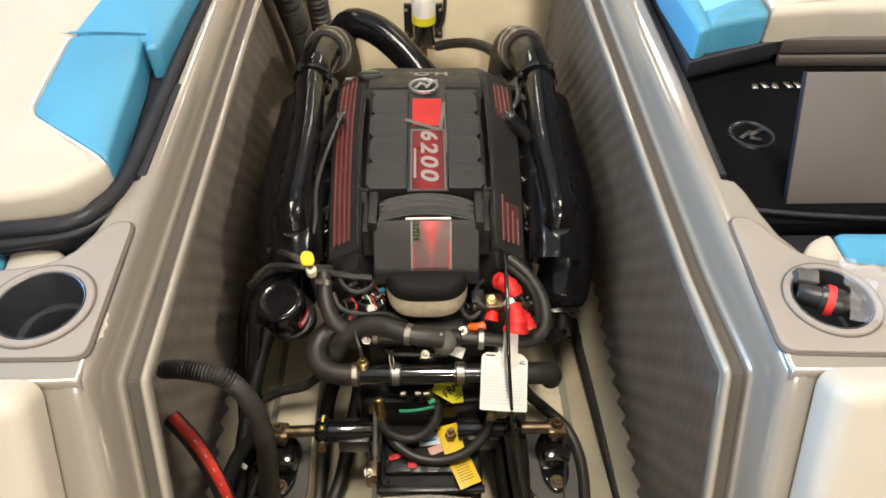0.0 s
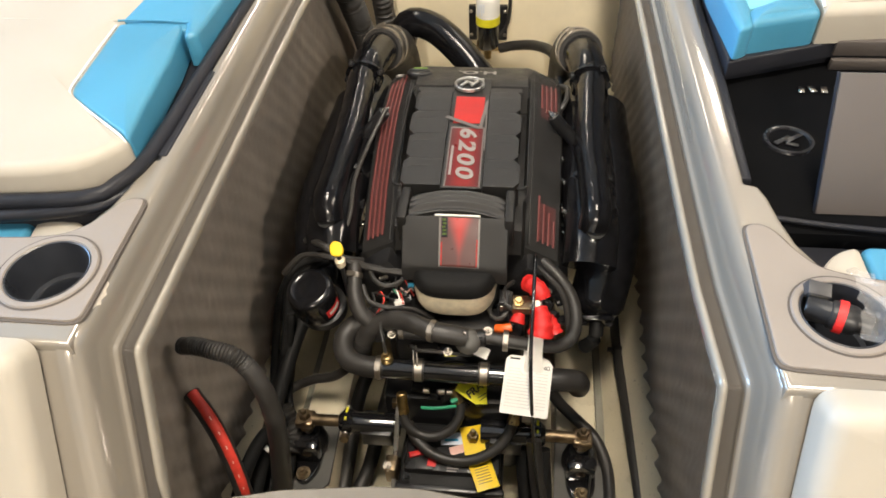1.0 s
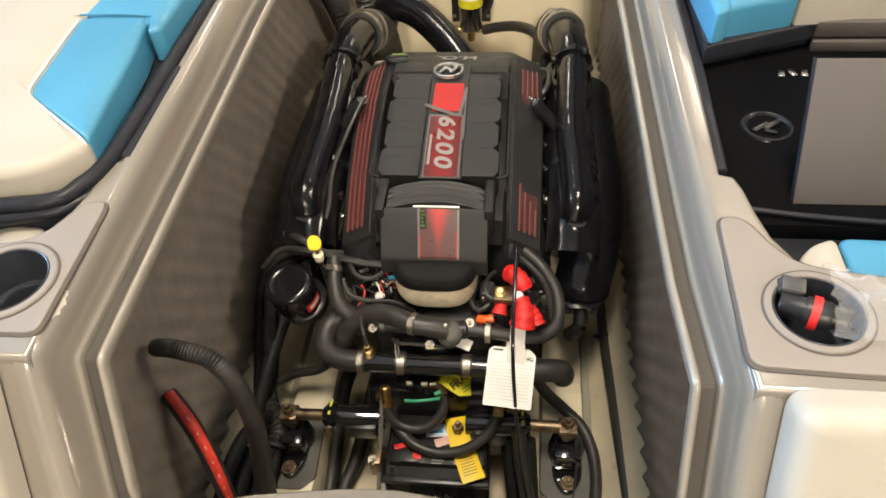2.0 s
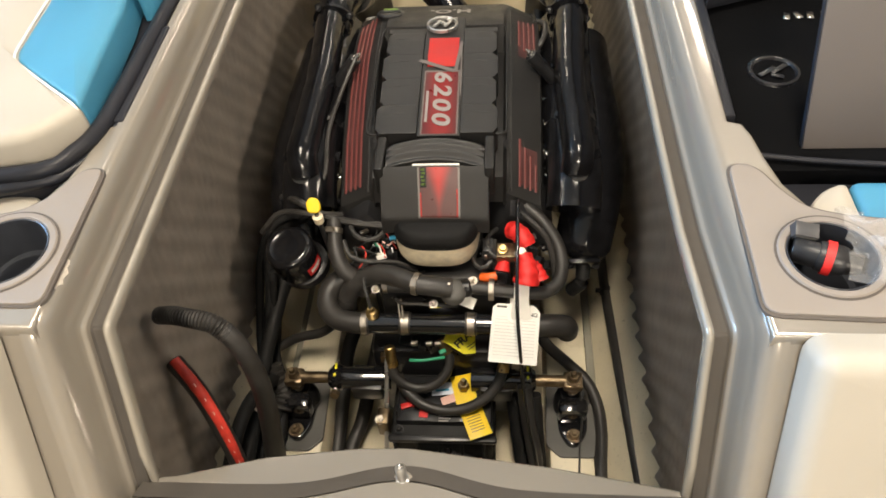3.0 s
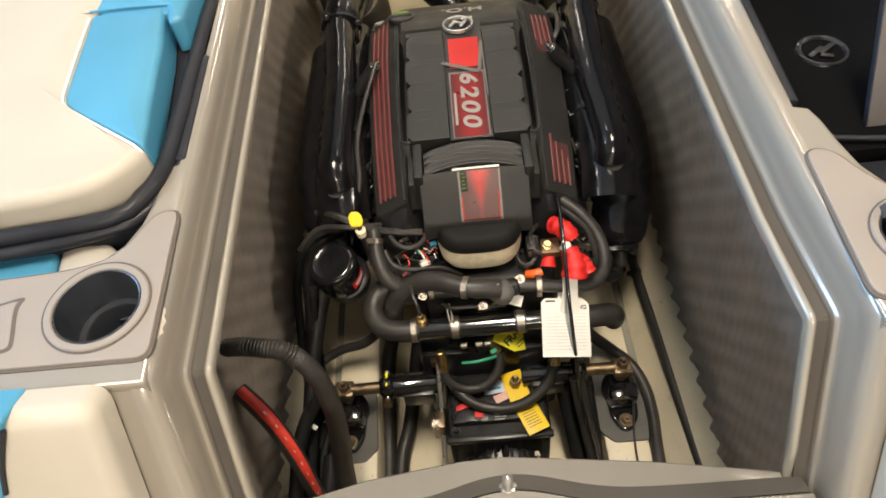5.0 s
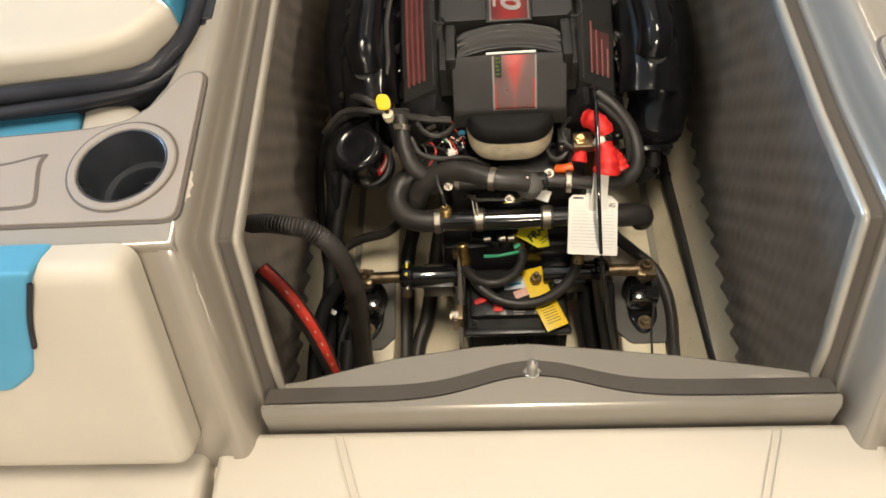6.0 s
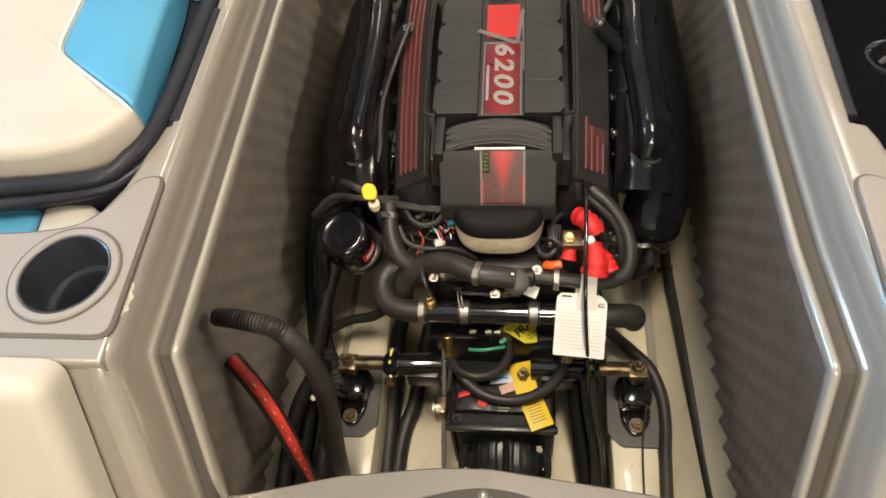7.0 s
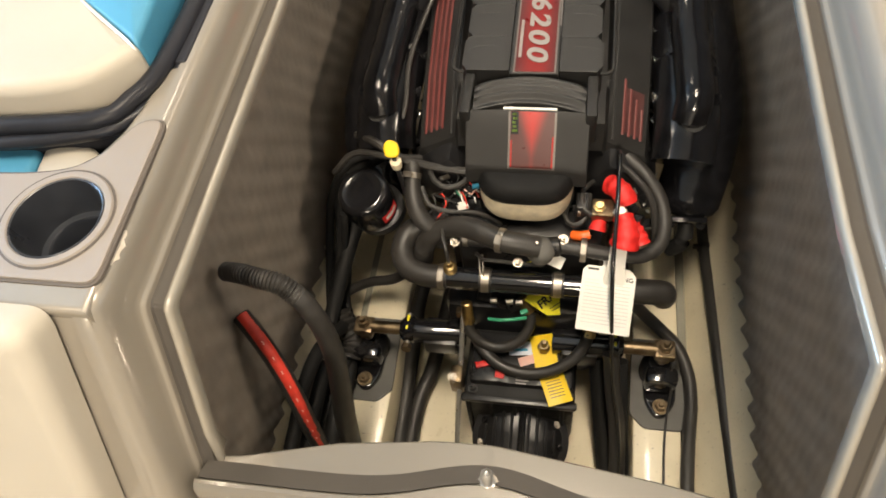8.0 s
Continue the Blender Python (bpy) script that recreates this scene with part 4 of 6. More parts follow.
for j in range(19):
    row = []
    for i in range(27):
        u, v = i / 26 - 0.3, j / 18 - 0.5
        q = Vector((0.511 + u * 0.088 + v * 0.010, -0.256 - u * 0.026 + v * (0.088 - 0.02 * u), 0.727))
        nz = noise.noise(Vector((u * 5, v * 6, 1.7))) * 0.016 + noise.noise(Vector((u * 13, v * 15, 4))) * 0.009
        q.z += nz - 0.05 * abs(v) ** 1.6 - (0.030 * max(0, u) ** 2)
        q.x += 0.008 * noise.noise(Vector((u * 8, v * 8, 9)))
        q.y += 0.006 * noise.noise(Vector((u * 9, v * 7, 3)))
        q.z = max(q.z, 0.708)
        row.append(bm.verts.new(q))
    rows.append(row)
for p, q in zip(rows, rows[1:]):
    for i in range(26):
        bm.faces.new((p[i], p[i + 1], q[i + 1], q[i]))
bag = tagged(finish("plastic_bag", bm, BAG, None, "crumpled clear plastic bag in the cup holder", 80), "", "plastic bag")


# ---- engine ----
engine = thing("engine", (0.021, 0.45, -0.10), "black marine engine with a red striped plastic cover", "engine")
AX = 0.021  # the engine's middle

crown = lerp_table([(0.20, 0.388), (0.284, 0.392), (0.42, 0.410), (0.55, 0.420), (0.64, 0.418), (0.70, 0.405), (0.755, 0.386), (0.780, 0.370), (0.792, 0.350)])
shoulder = lerp_table([(0.245, 0.272), (0.35, 0.335), (0.45, 0.370), (0.55, 0.392), (0.65, 0.394), (0.72, 0.384), (0.768, 0.360), (0.792, 0.336)])
half = lerp_table([(0.245, 0.203), (0.5, 0.205), (0.70, 0.205), (0.765, 0.201), (0.782, 0.194), (0.792, 0.180)])


def cover_z(x, y):
    """The plastic cover's height: a shallow tray in the middle, a ridge and a falling flank."""
    u = abs(x - AX)
    c, s = crown(y), shoulder(y)
    d = float(np.interp(y, (0.600, 0.618), (0.060, 0.004)))
    if u <= 0.1275:
        return c - d
    if u <= 0.1325:
        return c - d + (s + 0.012 - c + d) * (u - 0.1275) / 0.005
    return s + 0.012 - 0.036 * max(0.0, (u - 0.136) / 0.068)


bm = bmesh.new()
us = [-1.0, -0.985, -0.93, -0.86, -0.79, -0.72, -0.675, -0.65, -0.618, -0.58, -0.50, -0.40, -0.2, 0.0]
us = us + [-u for u in us[-2::-1]]
rows = []
for j in range(49):
    y = 0.245 + 0.547 * j / 48
    row = []
    for u in us:
        x = AX + u * half(y)
        z = cover_z(x, y)
        if abs(u) > 0.99:
            z -= 0.006
        if j in (0, 48):
            z -= 0.004
        row.append(bm.verts.new((x, y, z)))
    rows.append(row)
for p, q in zip(rows, rows[1:]):
    for i in range(len(us) - 1):
        bm.faces.new((p[i], p[i + 1], q[i + 1], q[i]))
loop = rows[0] + [r[-1] for r in rows[1:-1]] + rows[-1][::-1] + [r[0] for r in rows[-2:0:-1]]
low = [bm.verts.new((v.co.x, v.co.y - (0.012 if v in rows[0] else 0), max(0.215, v.co.z - 0.055))) for v in loop]
for i in range(len(loop)):
    bm.faces.new((loop[i], low[i], low[(i + 1) % len(loop)], loop[(i + 1) % len(loop)]))
cover = part("cover", bm, PLASTIC, engine, "grained black plastic cover", 28)
part("cover_rim", tube([(AX - 0.196, 0.70, cover_z(AX - 0.196, 0.70)), (AX - 0.195, 0.760, cover_z(AX - 0.195, 0.760)), (AX - 0.176, 0.788, 0.332), (AX, 0.793, 0.346), (AX + 0.176, 0.788, 0.332), (AX + 0.195, 0.760, cover_z(AX + 0.195, 0.760)), (AX + 0.196, 0.70, cover_z(AX + 0.196, 0.70))], 0.004, 8), PLASTIC, cover)

# runner panels and the printed middle strip
RUN = [0.290, 0.362, 0.434, 0.506, 0.580]
for sgn, xa, xb in ((-1, -0.096, -0.0165), (1, 0.0665, 0.136)):
    for k in range(4):
        w = 0.006 if k % 2 else 0.0
        x0, x1 = (xa + w * 0.5, xb) if sgn < 0 else (xa, xb - w * 0.5)
        bm = patch(x0, x1, RUN[k] + 0.0002, RUN[k + 1] - 0.0002, lambda x, y: crown(y), 0.006, 6, 18, 0.0005, 0.055)
        for v in bm.verts:  # the outer edge is scalloped between the runners
            side = (v.co.x - x0) / (x1 - x0) if sgn > 0 else (x1 - v.co.x) / (x1 - x0)
            gap = min(v.co.y - RUN[k], RUN[k + 1] - v.co.y)
            if side > 0.8 and gap < 0.009:
                v.co.x -= sgn * 0.008 * (side - 0.8) / 0.2 * math.sqrt(1 - gap / 0.009)
        part("runner_panel", bm, PLASTIC2, cover)
        xm = (x0 + x1) / 2
        part("rib", tube([(xm + sgn * 0.030, RUN[k] + 0.044, crown(RUN[k] + 0.044) + 0.0052), (xm + sgn * 0.018, RUN[k] + 0.050, crown(RUN[k] + 0.050) + 0.0056), (xm - sgn * 0.012, RUN[k] + 0.052, crown(RUN[k] + 0.052) + 0.0054)], 0.0011, 6), PLASTIC2, cover)
part("middle_strip", patch(-0.0155, 0.0655, 0.286, 0.645, lambda x, y: crown(y), 0.004, 4, 20, 0.001, 0.02), PLASTIC2, cover)
part("middle_cap", patch(-0.096, 0.136, 0.582, 0.602, lambda x, y: crown(y), 0.003, 8, 6, 0.003, 0.02), PLASTIC2, cover)


def on_crown(d):
    return lambda x, y: crown(y) + d


part("silver_field", patch(-0.0095, 0.0610, 0.288, 0.458, on_crown(0.0042), 0.0004, 3, 10, 0, 0.001), SILVER, cover, "silver printed border")
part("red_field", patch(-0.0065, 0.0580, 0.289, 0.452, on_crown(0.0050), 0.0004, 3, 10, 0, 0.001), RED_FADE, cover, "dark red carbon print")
part("red_block", patch(-0.006, 0.056, 0.470, 0.560, on_crown(0.0046), 0.0004, 3, 8, 0, 0.001), RED, cover, "bright red print")
bm = bmesh.new()
for a, b, w in (((-0.022, 0.487), (0.050, 0.452), 0.010), ((0.062, 0.540), (0.052, 0.455), 0.007), ((0.062, 0.545), (0.064, 0.385), 0.003)):
    n = 8
    side = Vector((b[1] - a[1], a[0] - b[0])).normalized() * w / 2
    strip = []
    for i in range(n + 1):
        t = i / n
        p = Vector(a) * (1 - t) + Vector(b) * t
        strip.append([bm.verts.new((*(p + side * s), crown(p.y) + 0.0072)) for s in (1, -1)])
    for p, q in zip(strip, strip[1:]):
        bm.faces.new((p[0], p[1], q[1], q[0]))
part("silver_slash", bm, SILVER, cover, "silver printed slash")
text_m = Matrix(((0, 1, 0, 0.0270), (-1, 0, 0, 0.378), (0, 0, 1, 0), (0, 0, 0, 1)))
for k, ch in enumerate("6200"):
    part("digit", letters(ch, 0.047, text_m @ Matrix.Translation((0.0370 * (k - 1.5), 0, 0)) @ Matrix(((1.30, 0.20, 0, 0), (0, 1, 0, 0), (0, 0, 1, 0), (0, 0, 0, 1))), 0.0010, on_crown(0.0060), 0.030), LETTER, cover, "silver printed digit")
part("script_bar", patch(-0.0030, 0.0020, 0.318, 0.398, on_crown(0.0058), 0.0004, 2, 6, 0, 0.001), LETTER, cover, "pale script bar")
ho_m = Matrix(((-1, 0, 0, 0.030), (0, -1, 0, 0.698), (0, 0, 1, 0), (0, 0, 0, 1)))
part("cover_letters", letters("H.O.", 0.044, ho_m @ Matrix.Diagonal((1.05, 0.74, 1, 1)), 0.0012, lambda x, y: cover_z(x, y)), LETTER, cover, "silver letters")
ez = crown(0.606) + 0.011
tilt = Vector((0, 0.10, 1)).normalized()
part("badge_ring", turned((0.018, 0.606, ez - 0.006), tilt, [(0, 0.0275), (0, 0.034), (0.006, 0.0335), (0.0075, 0.031), (0.006, 0.0285), (0.003, 0.0275), (0, 0.0275)], 36), BADGE, cover, "silver badge ring")
bm = bmesh.new()
for dx, dy, w, a in ((-0.011, -0.002, 0.028, 62), (0.0, 0.003, 0.026, -40), (0.012, -0.001, 0.028, 62), (0.020, 0.018, 0.024, 12)):
    box(bm, (-w / 2, -0.0032, 0), (w / 2, 0.0032, 0.004), 0.001, Matrix.Translation((0.018 + dx, 0.606 + dy, ez - 0.002 - 0.1 * dy)) @ pose(0, 0, 0, -6, 0, 0) @ pose(0, 0, 0, 0, 0, a))
part("badge_mark", bm, BADGE, cover, "silver badge bars")
part("badge_dish", turned((0.018, 0.606, ez - 0.007), tilt, [(0, 0), (0, 0.026), (0.002, 0.026), (0.002, 0)], 30), SATIN, cover)

cap = part("oil_cap", turned((-0.106, 0.694, cover_z(-0.106, 0.694) - 0.006), (0, 0.3, 1), [(0, 0), (0, 0.031), (0.006, 0.031), (0.008, 0.029), (0.009, 0.027), (0.010, 0)], 32), SATIN, engine, "black oil filler cap")
part("cap_grip", boxed((-0.131, 0.689, cover_z(-0.106, 0.694) + 0.001), (-0.081, 0.698, cover_z(-0.106, 0.694) + 0.008), 0.003), SATIN, cap)
part("cap_print", boxed((-0.122, 0.705, cover_z(-0.106, 0.694) + 0.001), (-0.090, 0.710, cover_z(-0.106, 0.694) + 0.0035), 0.0004), LIME, cap, "lime printed bar")
part("stamp_ring", turned((-0.160, 0.730, cover_z(-0.160, 0.730) + 0.001), (-0.2, 0.45, 1), [(0, 0.007), (0, 0.012), (0.003, 0.012), (0.003, 0.007), (0, 0.007)], 24), LETTER, cover, "round stamped mark")
part("stamp_bar", boxed((-0.167, 0.728, cover_z(-0.160, 0.730) + 0.001), (-0.153, 0.732, cover_z(-0.160, 0.730) + 0.0045), 0.0005), LETTER, cover)

# red grille slats on the flanks
for sgn, spans in ((-1, ((0.262, 0.705),)), (1, ((0.262, 0.345), (0.535, 0.680)))):
    for y0, y1 in spans:
        for k in range(4):
            u = 0.157 + 0.0105 * k
            n = max(6, int((y1 - y0) / 0.02))
            ends = y0 + (0.004 * k if sgn < 0 else 0.012 * (3 - k)) * (0 if y0 < 0.3 else 1)
            top = y1 - (0.006 * k if sgn < 0 else (0.012 * k if y0 < 0.3 else 0.006 * (3 - k)))
            line = []
            for i in range(n + 1):
                y = ends + (top - ends) * i / n
                x = AX + sgn * u * half(y) / 0.202
                line.append((x, y, cover_z(x, y) + 0.0005))
            part("grille_slat", tube(line, 0.0025, 8, 0.02), RED_STRIPE, cover, "red painted slat")
    for y0, y1 in spans:  # the dull red ground that the slats stand on
        bm = bmesh.new()
        rows = []
        for i in range(21):
            y = y0 + 0.004 + (y1 - y0 - 0.016) * i / 20
            rows.append([bm.verts.new((x, y, cover_z(x, y) + 0.0011)) for x in (AX + sgn * u * half(y) / 0.202 for u in (0.1545, 0.165, 0.180, 0.1915))])
        for p, q in zip(rows, rows[1:]):
            for i in range(3):
                bm.faces.new((p[i], p[i + 1], q[i + 1], q[i]))
        part("grille_ground", bm, RED_GROUND, cover, "dull red painted panel")
    line = []
    for i in range(17):
        y = 0.25 + 0.45 * i / 16
        x = AX + sgn * 0.140 * half(y) / 0.202
        line.append((x, y, cover_z(x, y) - 0.001))
    part("flank_crease", tube(line, 0.0024, 6, 0.03), PLASTIC, cover)

# ridged grip and the after lid
bm = bmesh.new()
ns = 40
rows = []
for j in range(ns + 1):
    y = 0.220 + 0.060 * j / ns
    ph = j / ns
    ridge_h = 0.0032 * (math.cos(2 * math.pi * ph * 4) + 0.4)
    row = []
    for i in range(21):
        u = i / 20 * 2 - 1
        arch = 0.010 * (1 - u * u)
        row.append(bm.verts.new((AX + 0.001 + u * (0.0915 - 0.002 * (1 - ph)), y - 0.012 * u * u, 0.393 + arch + (ridge_h if abs(u) < 0.96 else 0) - 0.012 * abs(2 * ph - 1) ** 4)))
    rows.append(row)
for p, q in zip(rows, rows[1:]):
    for i in range(20):
        bm.faces.new((p[i], p[i + 1], q[i + 1], q[i]))
loop = rows[0] + [r[-1] for r in rows[1:-1]] + rows[-1][::-1] + [r[0] for r in rows[-2:0:-1]]
low = [bm.verts.new((v.co.x, v.co.y, v.co.z - 0.025)) for v in loop]
for i in range(len(loop)):
    bm.faces.new((loop[i], low[i], low[(i + 1) % len(loop)], loop[(i + 1) % len(loop)]))
part("ridged_grip", bm, PLASTIC2, cover, "ridged plastic grip")
for sgn in (-1, 1):
    part("grip_cheek", boxed((AX + sgn * 0.101 - 0.009, 0.196, 0.33), (AX + sgn * 0.101 + 0.009, 0.286, 0.396), 0.004), PLASTIC, cover)
    part("cheek_bead", tube([(AX + sgn * 0.112, 0.288, 0.397), (AX + sgn * 0.130, 0.292, 0.398), (AX + sgn * 0.1325, 0.34, 0.402), (AX + sgn * 0.1325, 0.60, 0.412), (AX + sgn * 0.122, 0.628, 0.398)], 0.0028, 8), PLASTIC, cover)
part("slot", boxed((-0.07, 0.203, 0.36), (0.115, 0.222, 0.384), 0.002), INK, cover)
part("white_strip", boxed((-0.018, 0.2105, 0.385), (0.068, 0.2155, 0.391), 0.0008), WHITE, cover, "white label strip")


def lid_height(x, y):
    u = (x - AX) / 0.10
    return float(np.interp(y, (0.150, 0.157, 0.205, 0.209), (0.304, 0.315, 0.388, 0.390))) + 0.004 * (1 - u * u)


part("lid", patch(AX - 0.1005, AX + 0.1005, 0.151, 0.209, lid_height, 0.0, 12, 10, 0.003, 0.030), PLASTIC2, cover, "plain plastic after lid")
part("lid_border", patch(-0.0085, 0.0685, 0.1525, 0.2045, lid_height, 0.0012, 4, 8, 0, 0.001), SILVER, cover, "silver printed border")
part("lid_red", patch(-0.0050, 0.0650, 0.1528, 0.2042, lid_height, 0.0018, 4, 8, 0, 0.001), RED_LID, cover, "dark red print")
part("lid_edge", patch(-0.0048, -0.0022, 0.1535, 0.178, lid_height, 0.0024, 2, 4, 0, 0.001), RED, cover)
part("lid_edge", patch(0.0622, 0.0648, 0.1535, 0.182, lid_height, 0.0024, 2, 4, 0, 0.001), RED, cover)
st = part("sticker", patch(-0.0040, 0.0080, 0.1835, 0.2035, lid_height, 0.0027, 2, 4, 0, 0.001), INK, cover, "small dark sticker")
for k in range(5):
    yy = 0.1855 + 0.0037 * k
    part("sticker_bar", patch(-0.0022 + 0.001 * (k % 2), 0.0060 - 0.0012 * (k % 3), yy, yy + 0.0018, lid_height, 0.0031, 1, 1, 0, 0.0006), LIME, st)

# flame arrestor under the lid
for nm, mat, prof, text in (("arrestor_body", ARREST, ((0.303, 0.85), (0.301, 0.95), (0.295, 1.02), (0.285, 1.06), (0.273, 1.075), (0.267, 1.05)), "black mesh arrestor body"),
                            ("arrestor_screen", BEIGE, ((0.269, 1.04), (0.246, 1.06), (0.226, 1.03), (0.212, 0.96), (0.204, 0.86), (0.203, 0.5)), "beige wire mesh screen")):
    bm = bmesh.new()
    rows = []
    for z, k in prof:
        rows.append([bm.verts.new((AX + math.copysign(abs(math.cos(a)) ** 0.62, math.cos(a)) * 0.077 * k, 0.196 + math.copysign(abs(math.sin(a)) ** 0.62, math.sin(a)) * 0.080 * k, z))
                     for a in (2 * math.pi * i / 56 for i in range(56))])
    for p, q in zip(rows, rows[1:]):
        for i in range(56):
            bm.faces.new((p[i], p[(i + 1) % 56], q[(i + 1) % 56], q[i]))
    bm.faces.new(rows[0])
    bm.faces.new(rows[-1])
    part(nm, bm, mat, engine, text)

# block, heads, sump and dark ancillaries below the cover
part("engine_block", boxed((AX - 0.15, 0.16, -0.16), (AX + 0.15, 0.78, 0.16), 0.015), SATIN, engine)
part("sump", boxed((AX - 0.11, 0.10, -0.26), (AX + 0.11, 0.74, -0.15), 0.02), SATIN, engine)
for sgn in (-1, 1):
    part("cylinder_head", boxed((-0.055, 0.20, -0.05), (0.055, 0.79, 0.05), 0.012, Matrix.Translation((AX + sgn * 0.155, 0, 0.20)) @ pose(0, 0, 0, 0, sgn * 35, 0)), SATIN, engine)
    for k in range(9):
        y = 0.27 + 0.055 * k
        part("head_bolt", bolt((AX + sgn * 0.214, y, 0.235 + 0.02 * math.sin(k * 2.1)), (sgn * 0.5, 0, 0.85), 0.0055, 0.011), CHROME if k % 2 else SATIN, engine)
part("front_casting", boxed((AX - 0.12, 0.09, -0.05), (AX + 0.14, 0.17, 0.19), 0.02), SATIN, engine)
part("front_pulley", turned((AX, 0.075, 0.07), (0, 1, 0), [(0, 0), (0, 0.055), (0.006, 0.06), (0.012, 0.052), (0.018, 0.06), (0.024, 0.06), (0.024, 0)], 30), SATIN, engine)


def manifold(sgn):
    """The exhaust manifold, its riser, rubber sleeve and clamps on one bank."""
    def at(u, y, z):
        return (AX + sgn * u, y, z)
    body = part("exhaust_manifold", lumpy(tube([at(0.262, 0.235, 0.245), at(0.266, 0.30, 0.285), at(0.262, 0.42, 0.300), at(0.262, 0.60, 0.300), at(0.266, 0.78, 0.295)], 0.054, 28, 0.010, r_end=0.060), 0.0018, 17), CAST, engine, "gloss black exhaust manifold")
    part("lower_jacket", lumpy(tube([at(0.288, 0.238, 0.135), at(0.304, 0.290, 0.178), at(0.316, 0.345, 0.207), at(0.322, 0.45, 0.225), at(0.318, 0.80, 0.225)], 0.058, 28, 0.010, r_end=0.062), 0.002, 15), CAST, body)
    part("top_ridge", lumpy(tube([at(0.264, 0.268, 0.315), at(0.268, 0.292, 0.345), at(0.266, 0.36, 0.352), at(0.262, 0.52, 0.362), at(0.272, 0.70, 0.368), at(0.276, 0.76, 0.366)], 0.030, 24, 0.008, r_end=0.035), 0.0016, 19), CAST, body)
    part("casting_line", tube([at(0.2665, 0.40, 0.3768), at(0.2645, 0.52, 0.388), at(0.271, 0.66, 0.3965)], 0.0032, 6), GLOSS, body)
    riser = part("riser", lumpy(tube([at(0.272, 0.70, 0.346), at(0.271, 0.78, 0.360), at(0.264, 0.86, 0.352), at(0.256, 0.93, 0.332), at(0.250, 0.98, 0.310)], 0.042, 26, 0.009, r_end=0.048), 0.0014, 15), CAST, engine, "gloss black exhaust riser")
    part("riser_flange", turned(at(0.272, 0.735, 0.362), (0, 1, 0.18), [(0, 0), (0, 0.046), (0.001, 0.047), (0.006, 0.047), (0.007, 0.046), (0.007, 0)], 26), GLOSS, riser)
    for dx, dz in ((-0.042, 0.016), (0.027, 0.038), (0.042, -0.01)):
        part("flange_bolt", bolt(at(0.272 + dx, 0.735, 0.362 + dz), (0, -1, 0), 0.007, 0.010), SATIN, riser)
    sleeve = part("exhaust_sleeve", tube([at(0.259, 0.900, 0.342), at(0.252, 0.955, 0.322), at(0.247, 1.005, 0.296), at(0.243, 1.06, 0.235), at(0.24, 1.12, 0.08)], 0.055, 24, 0.012), RUBBER, engine, "black rubber exhaust sleeve")
    for p, d in ((at(0.2575, 0.914, 0.337), (-sgn * 0.12, 0.93, -0.35)), (at(0.2525, 0.952, 0.3235), (-sgn * 0.12, 0.90, -0.42))):
        part("clamp", band(p, d, 0.0555, 0.012), STEEL, sleeve, "stainless worm clamp")
    part("end_plug", turned(at(0.268, 0.262, 0.318), (0, -0.6, 1), [(0, 0), (0, 0.020), (0.012, 0.019), (0.012, 0.010), (0.016, 0.010), (0.016, 0)], 16), DULL, body)
    part("end_collar", turned(at(0.266, 0.288, 0.350), (0.1 * sgn, -0.35, 1), [(-0.01, 0.0), (-0.01, 0.021), (0.012, 0.020), (0.014, 0.017), (0.014, 0)], 18), GLOSS, body)
    for y, z in ((0.33, 0.30), (0.41, 0.31), (0.48, 0.315), (0.57, 0.315), (0.66, 0.31)):
        part("stud", bolt(at(0.214, y, z), (-sgn * 0.5, 0, 0.86), 0.0055, 0.012), CHROME if sgn > 0 or y > 0.5 else SATIN, body)
    for y, u, z in ((0.335, 0.286, 0.342), (0.455, 0.292, 0.345), (0.60, 0.296, 0.350), (0.40, 0.238, 0.340), (0.56, 0.240, 0.348)):
        part("boss", turned(at(u, y, z), (sgn * (u - 0.264) * 18, -0.15, 1), [(-0.02, 0), (-0.02, 0.015), (0.004, 0.013), (0.008, 0.010), (0.008, 0.006), (0.013, 0.006), (0.013, 0)], 12), CAST, body)
    for y in (0.31, 0.375, 0.44, 0.52, 0.59, 0.65):
        part("casting_web", boxed((-0.004, -0.010, -0.030), (0.004, 0.010, 0.014), 0.003, Matrix.Translation(at(0.305, y, 0.318)) @ pose(0, 0, 0, 0, sgn * 35, 0)), CAST, body)
    for y in (0.40, 0.62):
        part("saddle", turned(at(0.262, y, 0.302), (0, 1, 0), [(0, 0), (0, 0.0555), (0.012, 0.0555), (0.012, 0)], 20), GLOSS, body)
    part("cast_mark", boxed((-0.010, -0.0018, 0), (0.010, 0.0018, 0.0015), 0.0005, Matrix.Translation(at(0.232, 0.475, 0.345)) @ pose(0, 0, 0, 0, sgn * -35, 40 * sgn)), LETTER, body)
    part("cast_mark", boxed((-0.008, -0.0016, 0), (0.008, 0.0016, 0.0015), 0.0005, Matrix.Translation(at(0.235, 0.485, 0.3455)) @ pose(0, 0, 0, 0, sgn * -35, -20 * sgn)), LETTER, body)
    part("lifting_pipe", rod(at(0.245, 0.515, 0.330), at(0.181, 0.520, 0.408), 0.0135, 16), SATIN, engine)
    part("pipe_bolt", bolt(at(0.182, 0.520, 0.407), (-sgn * 0.65, 0, 0.76), 0.006, 0.010), CHROME, engine)


